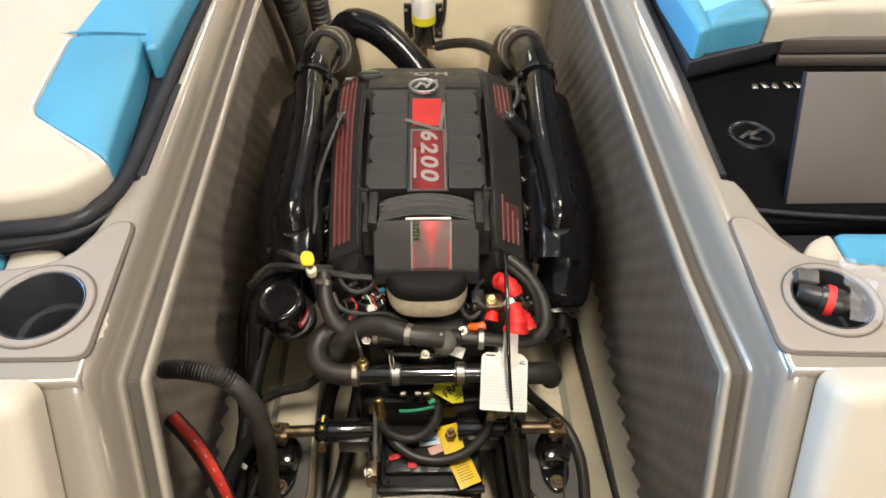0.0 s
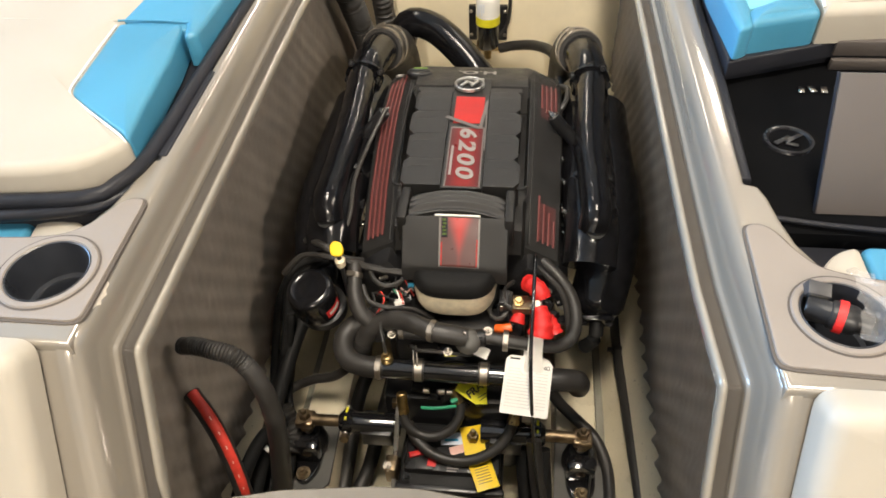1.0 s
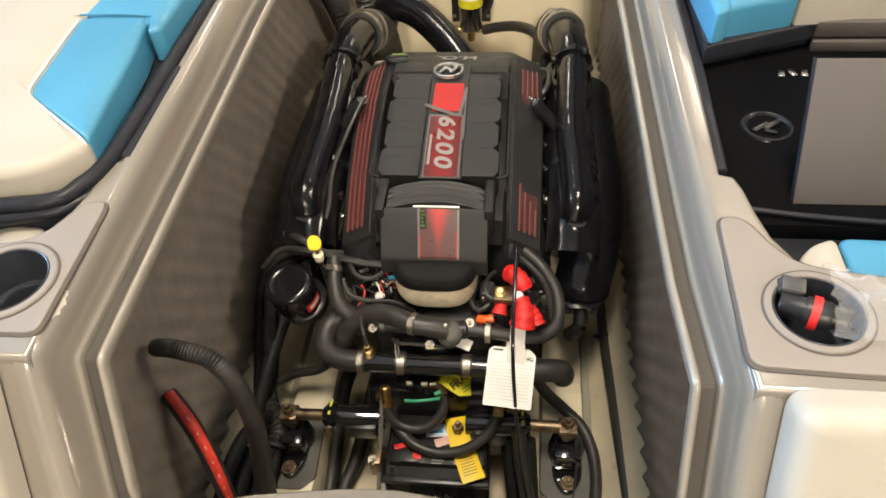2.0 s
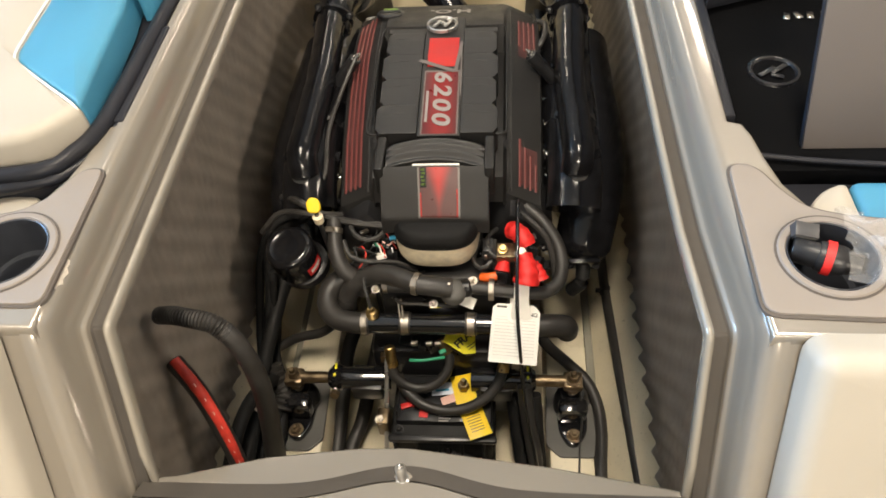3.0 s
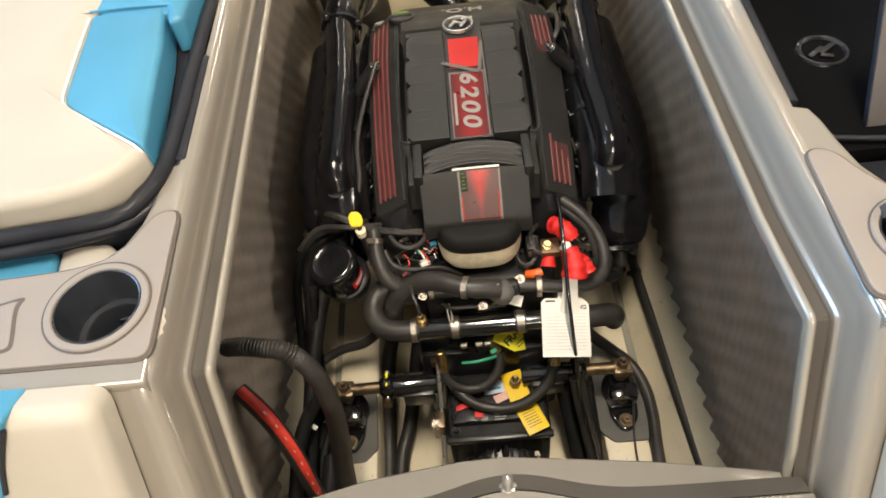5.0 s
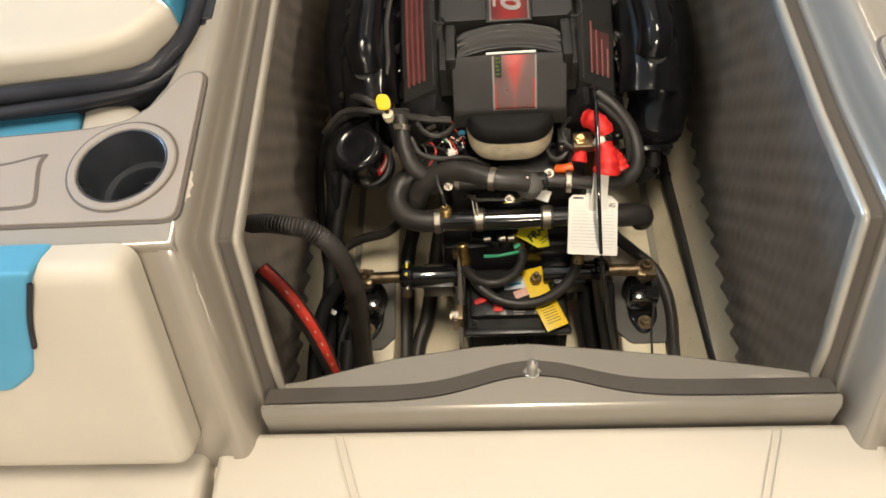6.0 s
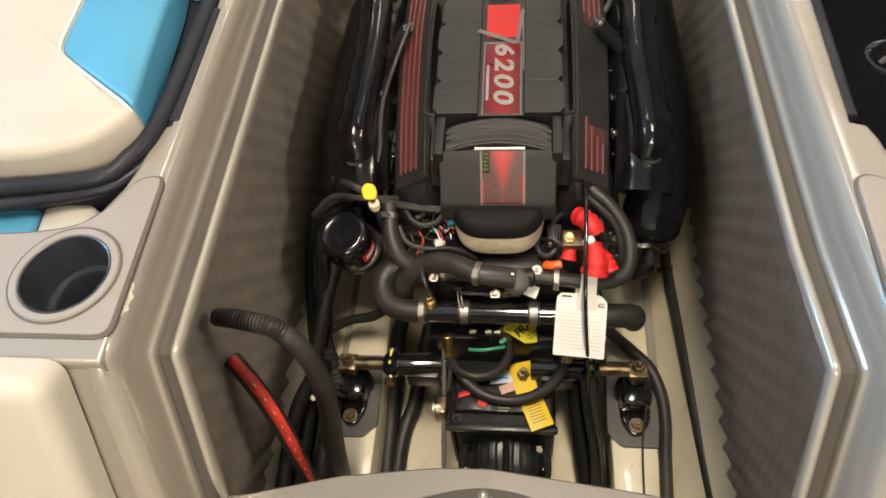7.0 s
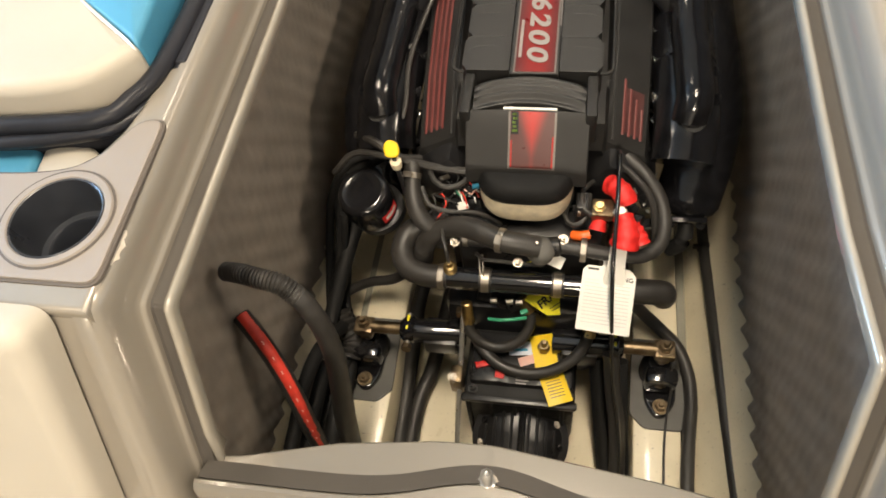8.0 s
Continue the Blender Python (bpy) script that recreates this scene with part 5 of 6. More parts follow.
manifold(-1)
manifold(1)
jacket_aim = Vector((-0.016, -0.052, -0.043))
part("jacket_end", turned((AX + 0.289, 0.241, 0.138), jacket_aim, [(-0.01, 0), (-0.01, 0.058), (0.004, 0.0575), (0.016, 0.053), (0.027, 0.042), (0.034, 0.030), (0.036, 0)], 28), CAST, engine)
part("jacket_end", turned((AX - 0.289, 0.241, 0.138), (0.016, -0.052, -0.043), [(-0.01, 0), (-0.01, 0.058), (0.004, 0.0575), (0.016, 0.053), (0.027, 0.042), (0.034, 0.030), (0.036, 0)], 28), CAST, engine)
for sgn in (-1, 1):
    part("jacket_seam", tube([(AX + sgn * u, y, z) for u, y, z in ((0.292, 0.236, 0.190), (0.306, 0.270, 0.222), (0.318, 0.335, 0.262), (0.324, 0.45, 0.283), (0.322, 0.66, 0.285))], 0.0030, 6), GLOSS, engine)
    part("jacket_clip", boxed((-0.008, -0.002, -0.003), (0.008, 0.002, 0.003), 0.001, Matrix.Translation((AX + sgn * 0.285, 0.228, 0.190)) @ pose(0, 0, 0, 40, 0, 0)), BADGE, engine)
part("jacket_flange", boxed((-0.034, -0.006, -0.034), (0.034, 0.006, 0.034), 0.005, Matrix.Translation((AX + 0.288, 0.203, 0.118)) @ pose(0, 0, 0, 28, 0, 0)), CAST, engine)
for dx in (-0.026, 0.026):
    part("flange_bolt", bolt((AX + 0.288 + dx, 0.195, 0.122), (0, -0.9, 0.45), 0.006, 0.009), SATIN, engine)
part("drain_neck", tube([(AX + 0.290, 0.205, 0.115), (AX + 0.290, 0.188, 0.092), (AX + 0.284, 0.184, 0.070), (AX + 0.270, 0.190, 0.045)], 0.015, 16), DULL, engine)
part("port_flange", boxed((-0.026, -0.006, -0.036), (0.026, 0.006, 0.036), 0.005, Matrix.Translation((AX - 0.286, 0.214, 0.150)) @ pose(0, 0, 0, 28, 0, 0)), CAST, engine)
part("port_sender", turned((AX - 0.285, 0.222, 0.262), (0.1, -0.75, 0.66), [(-0.03, 0), (-0.03, 0.017), (0.006, 0.017), (0.009, 0.013), (0.009, 0)], 18), SATIN, engine)
part("port_brass_plug", turned((AX - 0.250, 0.236, 0.272), (0.1, -0.7, 0.7), [(-0.03, 0), (-0.03, 0.010), (0.008, 0.010), (0.010, 0.006), (0.014, 0.006), (0.014, 0)], 6), BRASS, engine, "brass plug")
part("sensor_lead", tube([(-0.158, 0.520, 0.415), (-0.190, 0.44, 0.370), (-0.205, 0.36, 0.345), (-0.204, 0.28, 0.315), (-0.222, 0.235, 0.285), (-0.255, 0.222, 0.270)], 0.0045, 8), RUBBER, engine, "thin rubber lead")
part("crossover_loop", tube([(0.215, 0.60, 0.355), (0.235, 0.63, 0.375), (0.238, 0.69, 0.370), (0.215, 0.72, 0.355), (0.190, 0.705, 0.362)], 0.006, 8), RUBBER, engine)

# exhaust crossover behind the engine
part("crossover_pipe", tube([(-0.235, 1.13, 0.20), (-0.20, 1.12, 0.30), (-0.13, 1.10, 0.305), (-0.05, 1.05, 0.265), (0.03, 0.98, 0.20), (0.10, 0.93, 0.12)], 0.042, 22, 0.015), CAST, engine, "gloss black exhaust crossover pipe")

# oil filter
filt = part("oil_filter", turned((-0.262, 0.150, 0.182), (-0.05, -0.22, 1), [(0, 0), (0, 0.0455), (0.008, 0.0470), (0.064, 0.0470), (0.070, 0.0455), (0.074, 0.0420), (0.0755, 0.036), (0.0735, 0.033), (0.0745, 0.016), (0.075, 0)], 40), FILTER, engine, "gloss black spin-on oil filter")
part("filter_base", turned((-0.256, 0.162, 0.156), (-0.05, -0.22, 1), [(0, 0), (0, 0.050), (0.022, 0.051), (0.026, 0.044), (0.026, 0)], 36), SATIN, filt)
for nm, mat, z0, z1, k0, k1 in (("filter_label", RED_RUBBER, 0.012, 0.036, 0.02, 0.30), ("filter_label_white", WHITE, 0.019, 0.029, 0.06, 0.26)):
    bm = bmesh.new()
    ax, a, b = frame_of((-0.05, -0.22, 1))
    rows = []
    for i in range(9):
        k = math.radians(-52 + 62 * (k0 + (k1 - k0) * i / 8) / 0.3 * 0.9)
        d = Vector((math.cos(k), math.sin(k), 0))
        d = (d - ax * d.dot(ax)).normalized() * (0.0474 if nm == "filter_label" else 0.0478)
        rows.append([bm.verts.new(Vector((-0.262, 0.150, 0.182)) + ax * z + d) for z in (z0, z1)])
    for p, q in zip(rows, rows[1:]):
        bm.faces.new((p[0], q[0], q[1], p[1]))
    part(nm, bm, mat, filt, "red printed label" if mat is RED_RUBBER else "")

# dipstick
dip = part("dipstick", rod((-0.196, 0.162, 0.20), (-0.198, 0.152, 0.328), 0.0045, 10), SATIN, engine)
part("dipstick_cap", turned((-0.197, 0.152, 0.312), (0, -0.1, 1), [(-0.008, 0), (-0.008, 0.009), (0.004, 0.010), (0.008, 0.010), (0.010, 0.007), (0.010, 0)], 18), BEIGE, dip, "tan plastic cap")
part("dipstick_grip", slab(soften([(-0.016, 0.0), (-0.018, 0.022), (-0.008, 0.034), (0.010, 0.028), (0.014, 0.008), (0.007, -0.004)], 0.008), -0.004, 0.006, 0.003, 3, None, Matrix.Translation((-0.199, 0.152, 0.331)) @ pose(0, 0, 0, 38, 0, 12) @ Matrix.Scale(0.85, 4)), YELLOW, dip, "yellow finger grip")

# coolant hoses and the raw-water tube across the front
part("hose_upper", tube([(-0.184, 0.198, 0.262), (-0.182, 0.172, 0.246), (-0.175, 0.135, 0.226), (-0.160, 0.112, 0.208), (-0.135, 0.105, 0.185), (-0.13, 0.11, 0.15)], 0.0140, 18, r_end=0.018), RUBBER, engine, "black rubber coolant hose")
part("clamp", band((-0.1825, 0.178, 0.250), (0.05, 0.75, 0.5), 0.0145, 0.010), STEEL, engine, "stainless clamp")
part("hose_outlet", tube([(0.050, 0.064, 0.214), (0.020, 0.064, 0.222), (-0.014, 0.066, 0.226), (-0.060, 0.086, 0.224), (-0.100, 0.100, 0.210), (-0.140, 0.098, 0.185), (-0.158, 0.088, 0.155), (-0.165, 0.085, 0.12)], 0.0190, 20), RUBBER, engine, "black rubber coolant hose")
part("clamp", band((-0.014, 0.066, 0.226), (-1, 0.25, 0), 0.0194, 0.010), STEEL, engine, "stainless clamp")
part("hose_lower", tube([(-0.112, 0.043, 0.130), (-0.150, 0.044, 0.130), (-0.185, 0.056, 0.131), (-0.203, 0.086, 0.138), (-0.196, 0.118, 0.148), (-0.16, 0.140, 0.16), (-0.12, 0.15, 0.165)], 0.0215, 20), RUBBER, engine, "black rubber coolant hose")
part("clamp", band((-0.122, 0.043, 0.130), (1, 0, 0), 0.0219, 0.011), STEEL, engine, "stainless clamp")
water = part("water_tube", tube([(-0.128, 0.043, 0.130), (0.0, 0.042, 0.130), (0.150, 0.041, 0.130)], 0.0205, 24, 0.03), GLOSS, engine, "gloss black water tube")
for x in (-0.042, 0.085):
    part("tube_strap", turned((x - 0.007, 0.042, 0.131), (1, 0, 0), [(0, 0.0205), (0, 0.0235), (0.014, 0.0235), (0.014, 0.0205), (0, 0.0205)], 28), STEEL, water, "stainless strap")
    part("strap_rubber", turned((x - 0.011, 0.042, 0.131), (1, 0, 0), [(0, 0.0205), (0, 0.0222), (0.022, 0.0222), (0.022, 0.0205), (0, 0.0205)], 28), RUBBER, water)
part("tube_end", tube([(0.145, 0.041, 0.130), (0.20, 0.042, 0.127), (0.245, 0.046, 0.122), (0.268, 0.052, 0.110), (0.272, 0.062, 0.08)], 0.0225, 20), RUBBER, water, "black rubber elbow")
part("hose_return", tube([(0.075, 0.083, 0.196), (0.125, 0.078, 0.194), (0.180, 0.077, 0.186), (0.225, 0.082, 0.180), (0.252, 0.104, 0.182), (0.260, 0.140, 0.190), (0.252, 0.180, 0.208), (0.225, 0.215, 0.232), (0.190, 0.245, 0.245)], 0.0125, 18), RUBBER, engine, "black rubber coolant hose")
part("clamp", band((0.125, 0.078, 0.194), (1, -0.05, 0), 0.019, 0.010), STEEL, engine, "stainless clamp")
part("clamp", band((-0.082, 0.100, 0.176), (1, 0, 0), 0.0135, 0.009), STEEL, engine, "stainless clamp")
part("bypass_pipe", rod((-0.125, 0.100, 0.176), (-0.030, 0.098, 0.176), 0.0135, 16), RUBBER, engine)
ths = part("thermostat_housing", turned((0.052, 0.070, 0.190), (0.2, -0.25, 1), [(0, 0), (0, 0.024), (0.020, 0.023), (0.026, 0.018), (0.029, 0.010), (0.029, 0)], 24), GREY, engine, "grey cast thermostat housing")
part("housing_bolt", bolt((0.046, 0.062, 0.222), (0.1, -0.25, 1), 0.0065, 0.010), STEEL, ths)
part("housing_neck", rod((0.060, 0.075, 0.198), (0.085, 0.080, 0.197), 0.018, 16), SATIN, ths)
for x, y, z in ((-0.098, 0.082, 0.188), (0.016, 0.048, 0.188), (0.090, 0.086, 0.210)):
    part("screw", bolt((x, y, z), (0, -0.3, 1), 0.0065, 0.008), STEEL, engine)
sensor = part("brass_sender", turned((-0.105, 0.047, 0.146), (0, -0.1, 1), [(0, 0), (0, 0.012), (0.006, 0.012), (0.006, 0.009), (0.009, 0.012), (0.012, 0.009), (0.015, 0.012), (0.018, 0.009), (0.022, 0.010), (0.024, 0.006), (0.034, 0.005), (0.034, 0)], 20), BRASS, engine, "brass temperature sender")
part("sender_lead", tube([(-0.105, 0.044, 0.178), (-0.108, 0.052, 0.205), (-0.118, 0.085, 0.215), (-0.11, 0.12, 0.20)], 0.0035, 8), RUBBER, sensor)

# wiring and small fittings at the front
for k, pts in enumerate((
        [(-0.150, 0.235, 0.235), (-0.152, 0.19, 0.245), (-0.130, 0.165, 0.240), (-0.100, 0.168, 0.238), (-0.078, 0.20, 0.240), (-0.070, 0.24, 0.25)],
        [(-0.165, 0.165, 0.235), (-0.148, 0.135, 0.222), (-0.110, 0.128, 0.215), (-0.060, 0.130, 0.210), (-0.02, 0.125, 0.19)],
        [(-0.30, 0.26, 0.26), (-0.25, 0.21, 0.300), (-0.20, 0.195, 0.275), (-0.15, 0.20, 0.25), (-0.09, 0.20, 0.24)],
        [(-0.34, 0.20, 0.22), (-0.29, 0.205, 0.272), (-0.22, 0.19, 0.285), (-0.17, 0.21, 0.26)],
        [(0.100, 0.18, 0.22), (0.090, 0.135, 0.215), (0.105, 0.115, 0.212), (0.125, 0.125, 0.222), (0.13, 0.17, 0.23)],
        [(0.135, 0.19, 0.24), (0.118, 0.16, 0.25), (0.122, 0.125, 0.245), (0.15, 0.115, 0.235)],
        [(0.155, 0.245, 0.25), (0.20, 0.20, 0.25), (0.235, 0.165, 0.225), (0.25, 0.12, 0.15)],
        [(-0.06, 0.075, 0.165), (-0.045, 0.055, 0.178), (-0.02, 0.052, 0.182), (0.02, 0.052, 0.178), (0.06, 0.06, 0.165)],
        [(-0.055, 0.070, 0.168), (-0.052, 0.048, 0.162), (-0.05, 0.038, 0.152)],
        [(-0.05, 0.070, 0.172), (-0.045, 0.046, 0.166), (-0.044, 0.036, 0.153)])):
    part("wire_loop", tube(pts, (0.0052, 0.0048, 0.0075, 0.006, 0.0050, 0.0045, 0.006, 0.0035, 0.002, 0.002)[k], 8), (RUBBER, RUBBER, RUBBER, RUBBER, RUBBER, RUBBER, RUBBER, RUBBER, STEEL, STEEL)[k], engine)
for k in range(14):
    x, y, z = random.uniform(-0.15, -0.06), random.uniform(0.14, 0.24), random.uniform(0.17, 0.215)
    part("connector", boxed((-0.010, -0.007, -0.006), (0.010, 0.007, 0.006), 0.002, pose(x, y, z, random.uniform(-40, 40), random.uniform(-40, 40), random.uniform(0, 180))), SATIN, engine)
for k in range(10):
    x, y, z = random.uniform(0.11, 0.24), random.uniform(0.14, 0.24), random.uniform(0.16, 0.21)
    part("connector", boxed((-0.010, -0.008, -0.006), (0.010, 0.008, 0.006), 0.002, pose(x, y, z, random.uniform(-40, 40), random.uniform(-40, 40), random.uniform(0, 180))), SATIN, engine)
for mat, a, b, c in ((RED_PRINT, (-0.095, 0.165, 0.225), (-0.085, 0.150, 0.226), (-0.080, 0.132, 0.222)), (WHITE, (-0.100, 0.168, 0.224), (-0.092, 0.152, 0.227), (-0.086, 0.135, 0.222)), (GREEN, (-0.105, 0.172, 0.22), (-0.098, 0.158, 0.225), (-0.085, 0.160, 0.224)),
                     (PINK, (-0.090, 0.172, 0.224), (-0.075, 0.160, 0.226), (-0.070, 0.178, 0.225))):
    part("thin_wire", tube([a, b, c], 0.0016, 6), mat, engine)
part("blue_plug", boxed((-0.006, -0.004, -0.004), (0.006, 0.004, 0.004), 0.001, pose(-0.070, 0.176, 0.229, 10, 10, 20)), BLUE_CLIP, engine, "blue wiring plug")
part("white_plug", boxed((-0.0095, -0.008, -0.004), (0.0095, 0.008, 0.004), 0.001, pose(-0.0895, 0.139, 0.219, -25, 5, 20)), WHITE, engine, "white wiring plug")
part("silver_clip", boxed((-0.010, -0.004, -0.003), (0.010, 0.004, 0.003), 0.001, pose(-0.128, 0.190, 0.232, 0, 15, 40)), STEEL, engine)

# made-up bright bits, scattered at random to stand in for small glints
for k in range(26):
    left = k % 2
    x, y, z = (random.uniform(-0.155, -0.065), random.uniform(0.145, 0.235), random.uniform(0.205, 0.232)) if left else (random.uniform(0.195, 0.262), random.uniform(0.15, 0.27), random.uniform(0.190, 0.225))
    w = random.uniform(0.002, 0.006)
    part("wire_clip", boxed((-w, -0.0012, -0.001), (w, 0.0012, 0.001), 0.0004, pose(x, y, z, random.uniform(-40, 40), random.uniform(-40, 40), random.uniform(0, 180))), BADGE, engine)
for k in range(8):
    x, y = random.uniform(-0.15, -0.075), random.uniform(0.15, 0.22)
    part("thin_wire", tube([(x, y, 0.205), (x + random.uniform(-0.02, 0.02), y - 0.012, 0.228), (x + random.uniform(-0.03, 0.03), y - 0.03, 0.222), (x + random.uniform(-0.03, 0.03), y - 0.045, 0.20)], 0.0016, 6), (INK, INK, INK, RED_PRINT)[k % 4], engine)
for k in range(6):
    part("cover_clip", boxed((-0.006, -0.0016, 0), (0.006, 0.0016, 0.003), 0.0005, Matrix.Translation((AX + 0.222 + 0.004 * math.sin(k * 2), 0.29 + 0.066 * k, 0.300 + 0.008 * math.sin(k * 1.3))) @ pose(0, 0, 0, 0, 20, 50 * math.sin(k * 2.1))), BADGE, engine)

# battery terminals under red boots
part("boot_upper", tube([(0.163, 0.166, 0.264), (0.172, 0.156, 0.270), (0.184, 0.143, 0.268), (0.190, 0.134, 0.258)], 0.0165, 16, ripple=0.0011, pitch=0.013, r_end=0.0185), RED_RUBBER, engine, "red rubber terminal boot")
part("boot_lower", tube([(0.184, 0.103, 0.260), (0.188, 0.090, 0.256), (0.190, 0.074, 0.246), (0.188, 0.063, 0.234)], 0.0165, 18, ripple=0.0013, pitch=0.015, r_end=0.0245), RED_RUBBER, engine, "red rubber terminal boot")
part("boot_flap", tube([(0.200, 0.095, 0.250), (0.209, 0.084, 0.241), (0.215, 0.073, 0.230)], 0.012, 12, ripple=0.001, pitch=0.011, r_end=0.016), RED_RUBBER, engine)
part("boot_small", tube([(0.152, 0.125, 0.235), (0.148, 0.112, 0.230), (0.145, 0.100, 0.222)], 0.008, 12, 0.006, r_end=0.015), RED_RUBBER, engine, "small red boot")
part("terminal", turned((0.180, 0.116, 0.250), (0, -0.3, 1), [(0, 0), (0, 0.013), (0.010, 0.013), (0.012, 0.008), (0.020, 0.008), (0.020, 0)], 6), STEEL, engine)
part("brass_block", boxed((0.134, 0.110, 0.235), (0.170, 0.145, 0.252), 0.002), BRONZE, engine)
part("brass_nut", turned((0.146, 0.126, 0.250), (0, -0.3, 1), [(0, 0), (0, 0.010), (0.009, 0.010), (0.010, 0.006), (0.018, 0.006), (0.018, 0)], 6), BRASS, engine)
part("orange_cap", tube([(0.106, 0.106, 0.196), (0.118, 0.101, 0.202), (0.134, 0.104, 0.204)], 0.0085, 12, 0.006), ORANGE, engine, "orange plastic cap")
part("relay", boxed((0.108, 0.125, 0.19), (0.128, 0.160, 0.250), 0.003), SATIN, engine)
part("relay_clip", boxed((0.1105, 0.1235, 0.225), (0.1165, 0.126, 0.240), 0.001), STEEL, engine)

# ---- gearbox ----
gear = thing("gearbox", (0.025, -0.06, -0.28), "black marine gearbox with warning labels and brass hose ends", "gearbox")
part("gear_case", boxed((-0.080, -0.110, -0.26), (0.130, 0.12, -0.045), 0.016), DULL, gear)
part("gear_top", boxed((-0.070, -0.085, -0.06), (0.125, 0.02, -0.030), 0.008), SATIN, gear)
part("bell_housing", boxed((-0.125, 0.03, -0.22), (0.165, 0.14, 0.045), 0.02), SATIN, gear)
tail = part("tail_cover", lumpy(turned((0.030, -0.150, -0.150), (0, -0.45, 1), [(-0.12, 0), (-0.12, 0.088), (-0.02, 0.088), (-0.012, 0.084), (0.0, 0.070), (0.010, 0.064), (0.018, 0.048), (0.020, 0.020), (0.020, 0)], 40), 0.003, 22), SATIN, gear, "black cast tail housing")
ax, p, q = frame_of((0, -0.45, 1))
c = Vector((0.030, -0.150, -0.150))
for k in range(11):
    a = 2 * math.pi * (k + 0.3) / 11
    part("tail_bolt", bolt(c + (p * math.cos(a) + q * math.sin(a)) * 0.077 - ax * 0.007, ax, 0.0055, 0.009), GLOSS if k % 3 else STEEL, tail)
part("tail_web", tube([(0.034, -0.108, -0.100), (0.034, -0.150, -0.122), (0.033, -0.200, -0.150)], 0.0075, 10), GLOSS, tail)
part("tail_flange", turned((0.030, -0.150, -0.150) , (0, -0.45, 1), [(-0.022, 0.0), (-0.022, 0.094), (-0.012, 0.095), (-0.010, 0.092), (-0.010, 0.0)], 44), SATIN, tail)
for k in range(9):
    x = 0.030 + 0.0165 * (k - 4)
    deep = 0.050 - 0.0022 * (k - 4) ** 2
    part("tail_rib", tube([(x, -0.150 + deep, -0.128 + 0.4 * deep), (x, -0.165, -0.136), (x, -0.165 - deep, -0.142 - 0.45 * deep)], 0.0034, 8), SATIN, tail)
for k in range(5):
    part("case_rib", boxed((-0.076 + 0.045 * k, -0.116, -0.24), (-0.068 + 0.045 * k, -0.106, -0.062), 0.003), DULL, gear)
part("case_lip", boxed((-0.084, -0.116, -0.066), (0.134, -0.100, -0.050), 0.005), SATIN, gear)
part("tail_boss", turned((0.030, -0.205, -0.150), (0, -0.5, 1), [(0, 0), (0, 0.022), (0.014, 0.020), (0.018, 0.012), (0.018, 0)], 20), GLOSS, tail)
for k, (x, y) in enumerate(((-0.062, -0.095), (0.118, -0.095), (0.120, -0.02))):
    part("case_bolt", bolt((x, y, -0.045), (0, 0, 1), 0.007, 0.010), SATIN, gear)
part("label_red", boxed((-0.045, -0.083, -0.0295), (-0.010, -0.050, -0.0272), 0.0008), SATIN, gear)
part("label_cap", boxed((-0.017, -0.006, 0), (0.017, 0.006, 0.006), 0.002, pose(-0.044, -0.051, -0.029, 0, 0, 18)), RED_RUBBER, gear, "red plastic cap")
part("label_tag", boxed((-0.009, -0.015, 0), (0.009, 0.015, 0.003), 0.001, pose(-0.012, -0.062, -0.029, 0, 0, -4)), RED_RUBBER, gear, "red warning label")
lab = part("label_black", boxed((0.004, -0.085, -0.0297), (0.060, -0.046, -0.0282), 0.0004), INK, gear, "black label with white print")
for k in range(3):
    part("label_line", boxed((0.018, -0.073 - 0.006 * k, -0.0282), (0.046 - 0.004 * k, -0.070 - 0.006 * k, -0.0276)), LETTER, lab)
part("label_mark", boxed((0.026, -0.064, -0.0282), (0.034, -0.054, -0.0276), 0.0002), LETTER, lab)
part("label_white", boxed((-0.030, -0.014, 0), (0.030, 0.014, 0.001), 0.0003, pose(0.030, -0.012, -0.027, 0, 0, 6)), PALE, gear, "pale printed label")
part("label_stripe", boxed((-0.022, -0.006, 0), (0.006, -0.001, 0.001), 0.0002, pose(0.030, -0.012, -0.0255, 0, 0, 6)), BLUE_CLIP, gear)
part("label_pink", boxed((-0.020, -0.010, 0), (0.022, 0.008, 0.001), 0.0003, pose(0.040, -0.034, -0.0268, 0, 0, 22)), PINK, gear, "pink printed label")
for p, q in (((-0.0795, 0.024, 0.075), (-0.076, 0.004, 0.040)), ((0.020, 0.046, 0.070), (0.034, 0.030, 0.050)), ((0.150, 0.012, 0.058), (0.146, -0.006, 0.042))):
    e = part("hose_end", rod(p, q, 0.0108, 16), BRASS, gear, "brass hose end")
    part("ferrule", turned(q, Vector(q) - Vector(p), [(-0.006, 0), (-0.006, 0.0125), (0.004, 0.0125), (0.004, 0)], 6), BRASS, e)
part("oil_hose", tube([(-0.077, 0.008, 0.046), (-0.072, -0.010, 0.022), (-0.045, -0.024, 0.004), (-0.010, -0.026, 0.0), (0.022, -0.014, 0.012), (0.038, 0.006, 0.030), (0.038, 0.026, 0.046)], 0.0105, 14), RUBBER, gear, "rubber oil hose")
part("oil_hose", tube([(-0.068, -0.002, 0.010), (-0.050, -0.028, -0.006), (-0.015, -0.055, -0.014), (0.030, -0.066, -0.018), (0.075, -0.063, -0.012), (0.115, -0.046, 0.004), (0.138, -0.024, 0.024), (0.146, -0.004, 0.044)], 0.0110, 14), RUBBER, gear, "rubber oil hose")
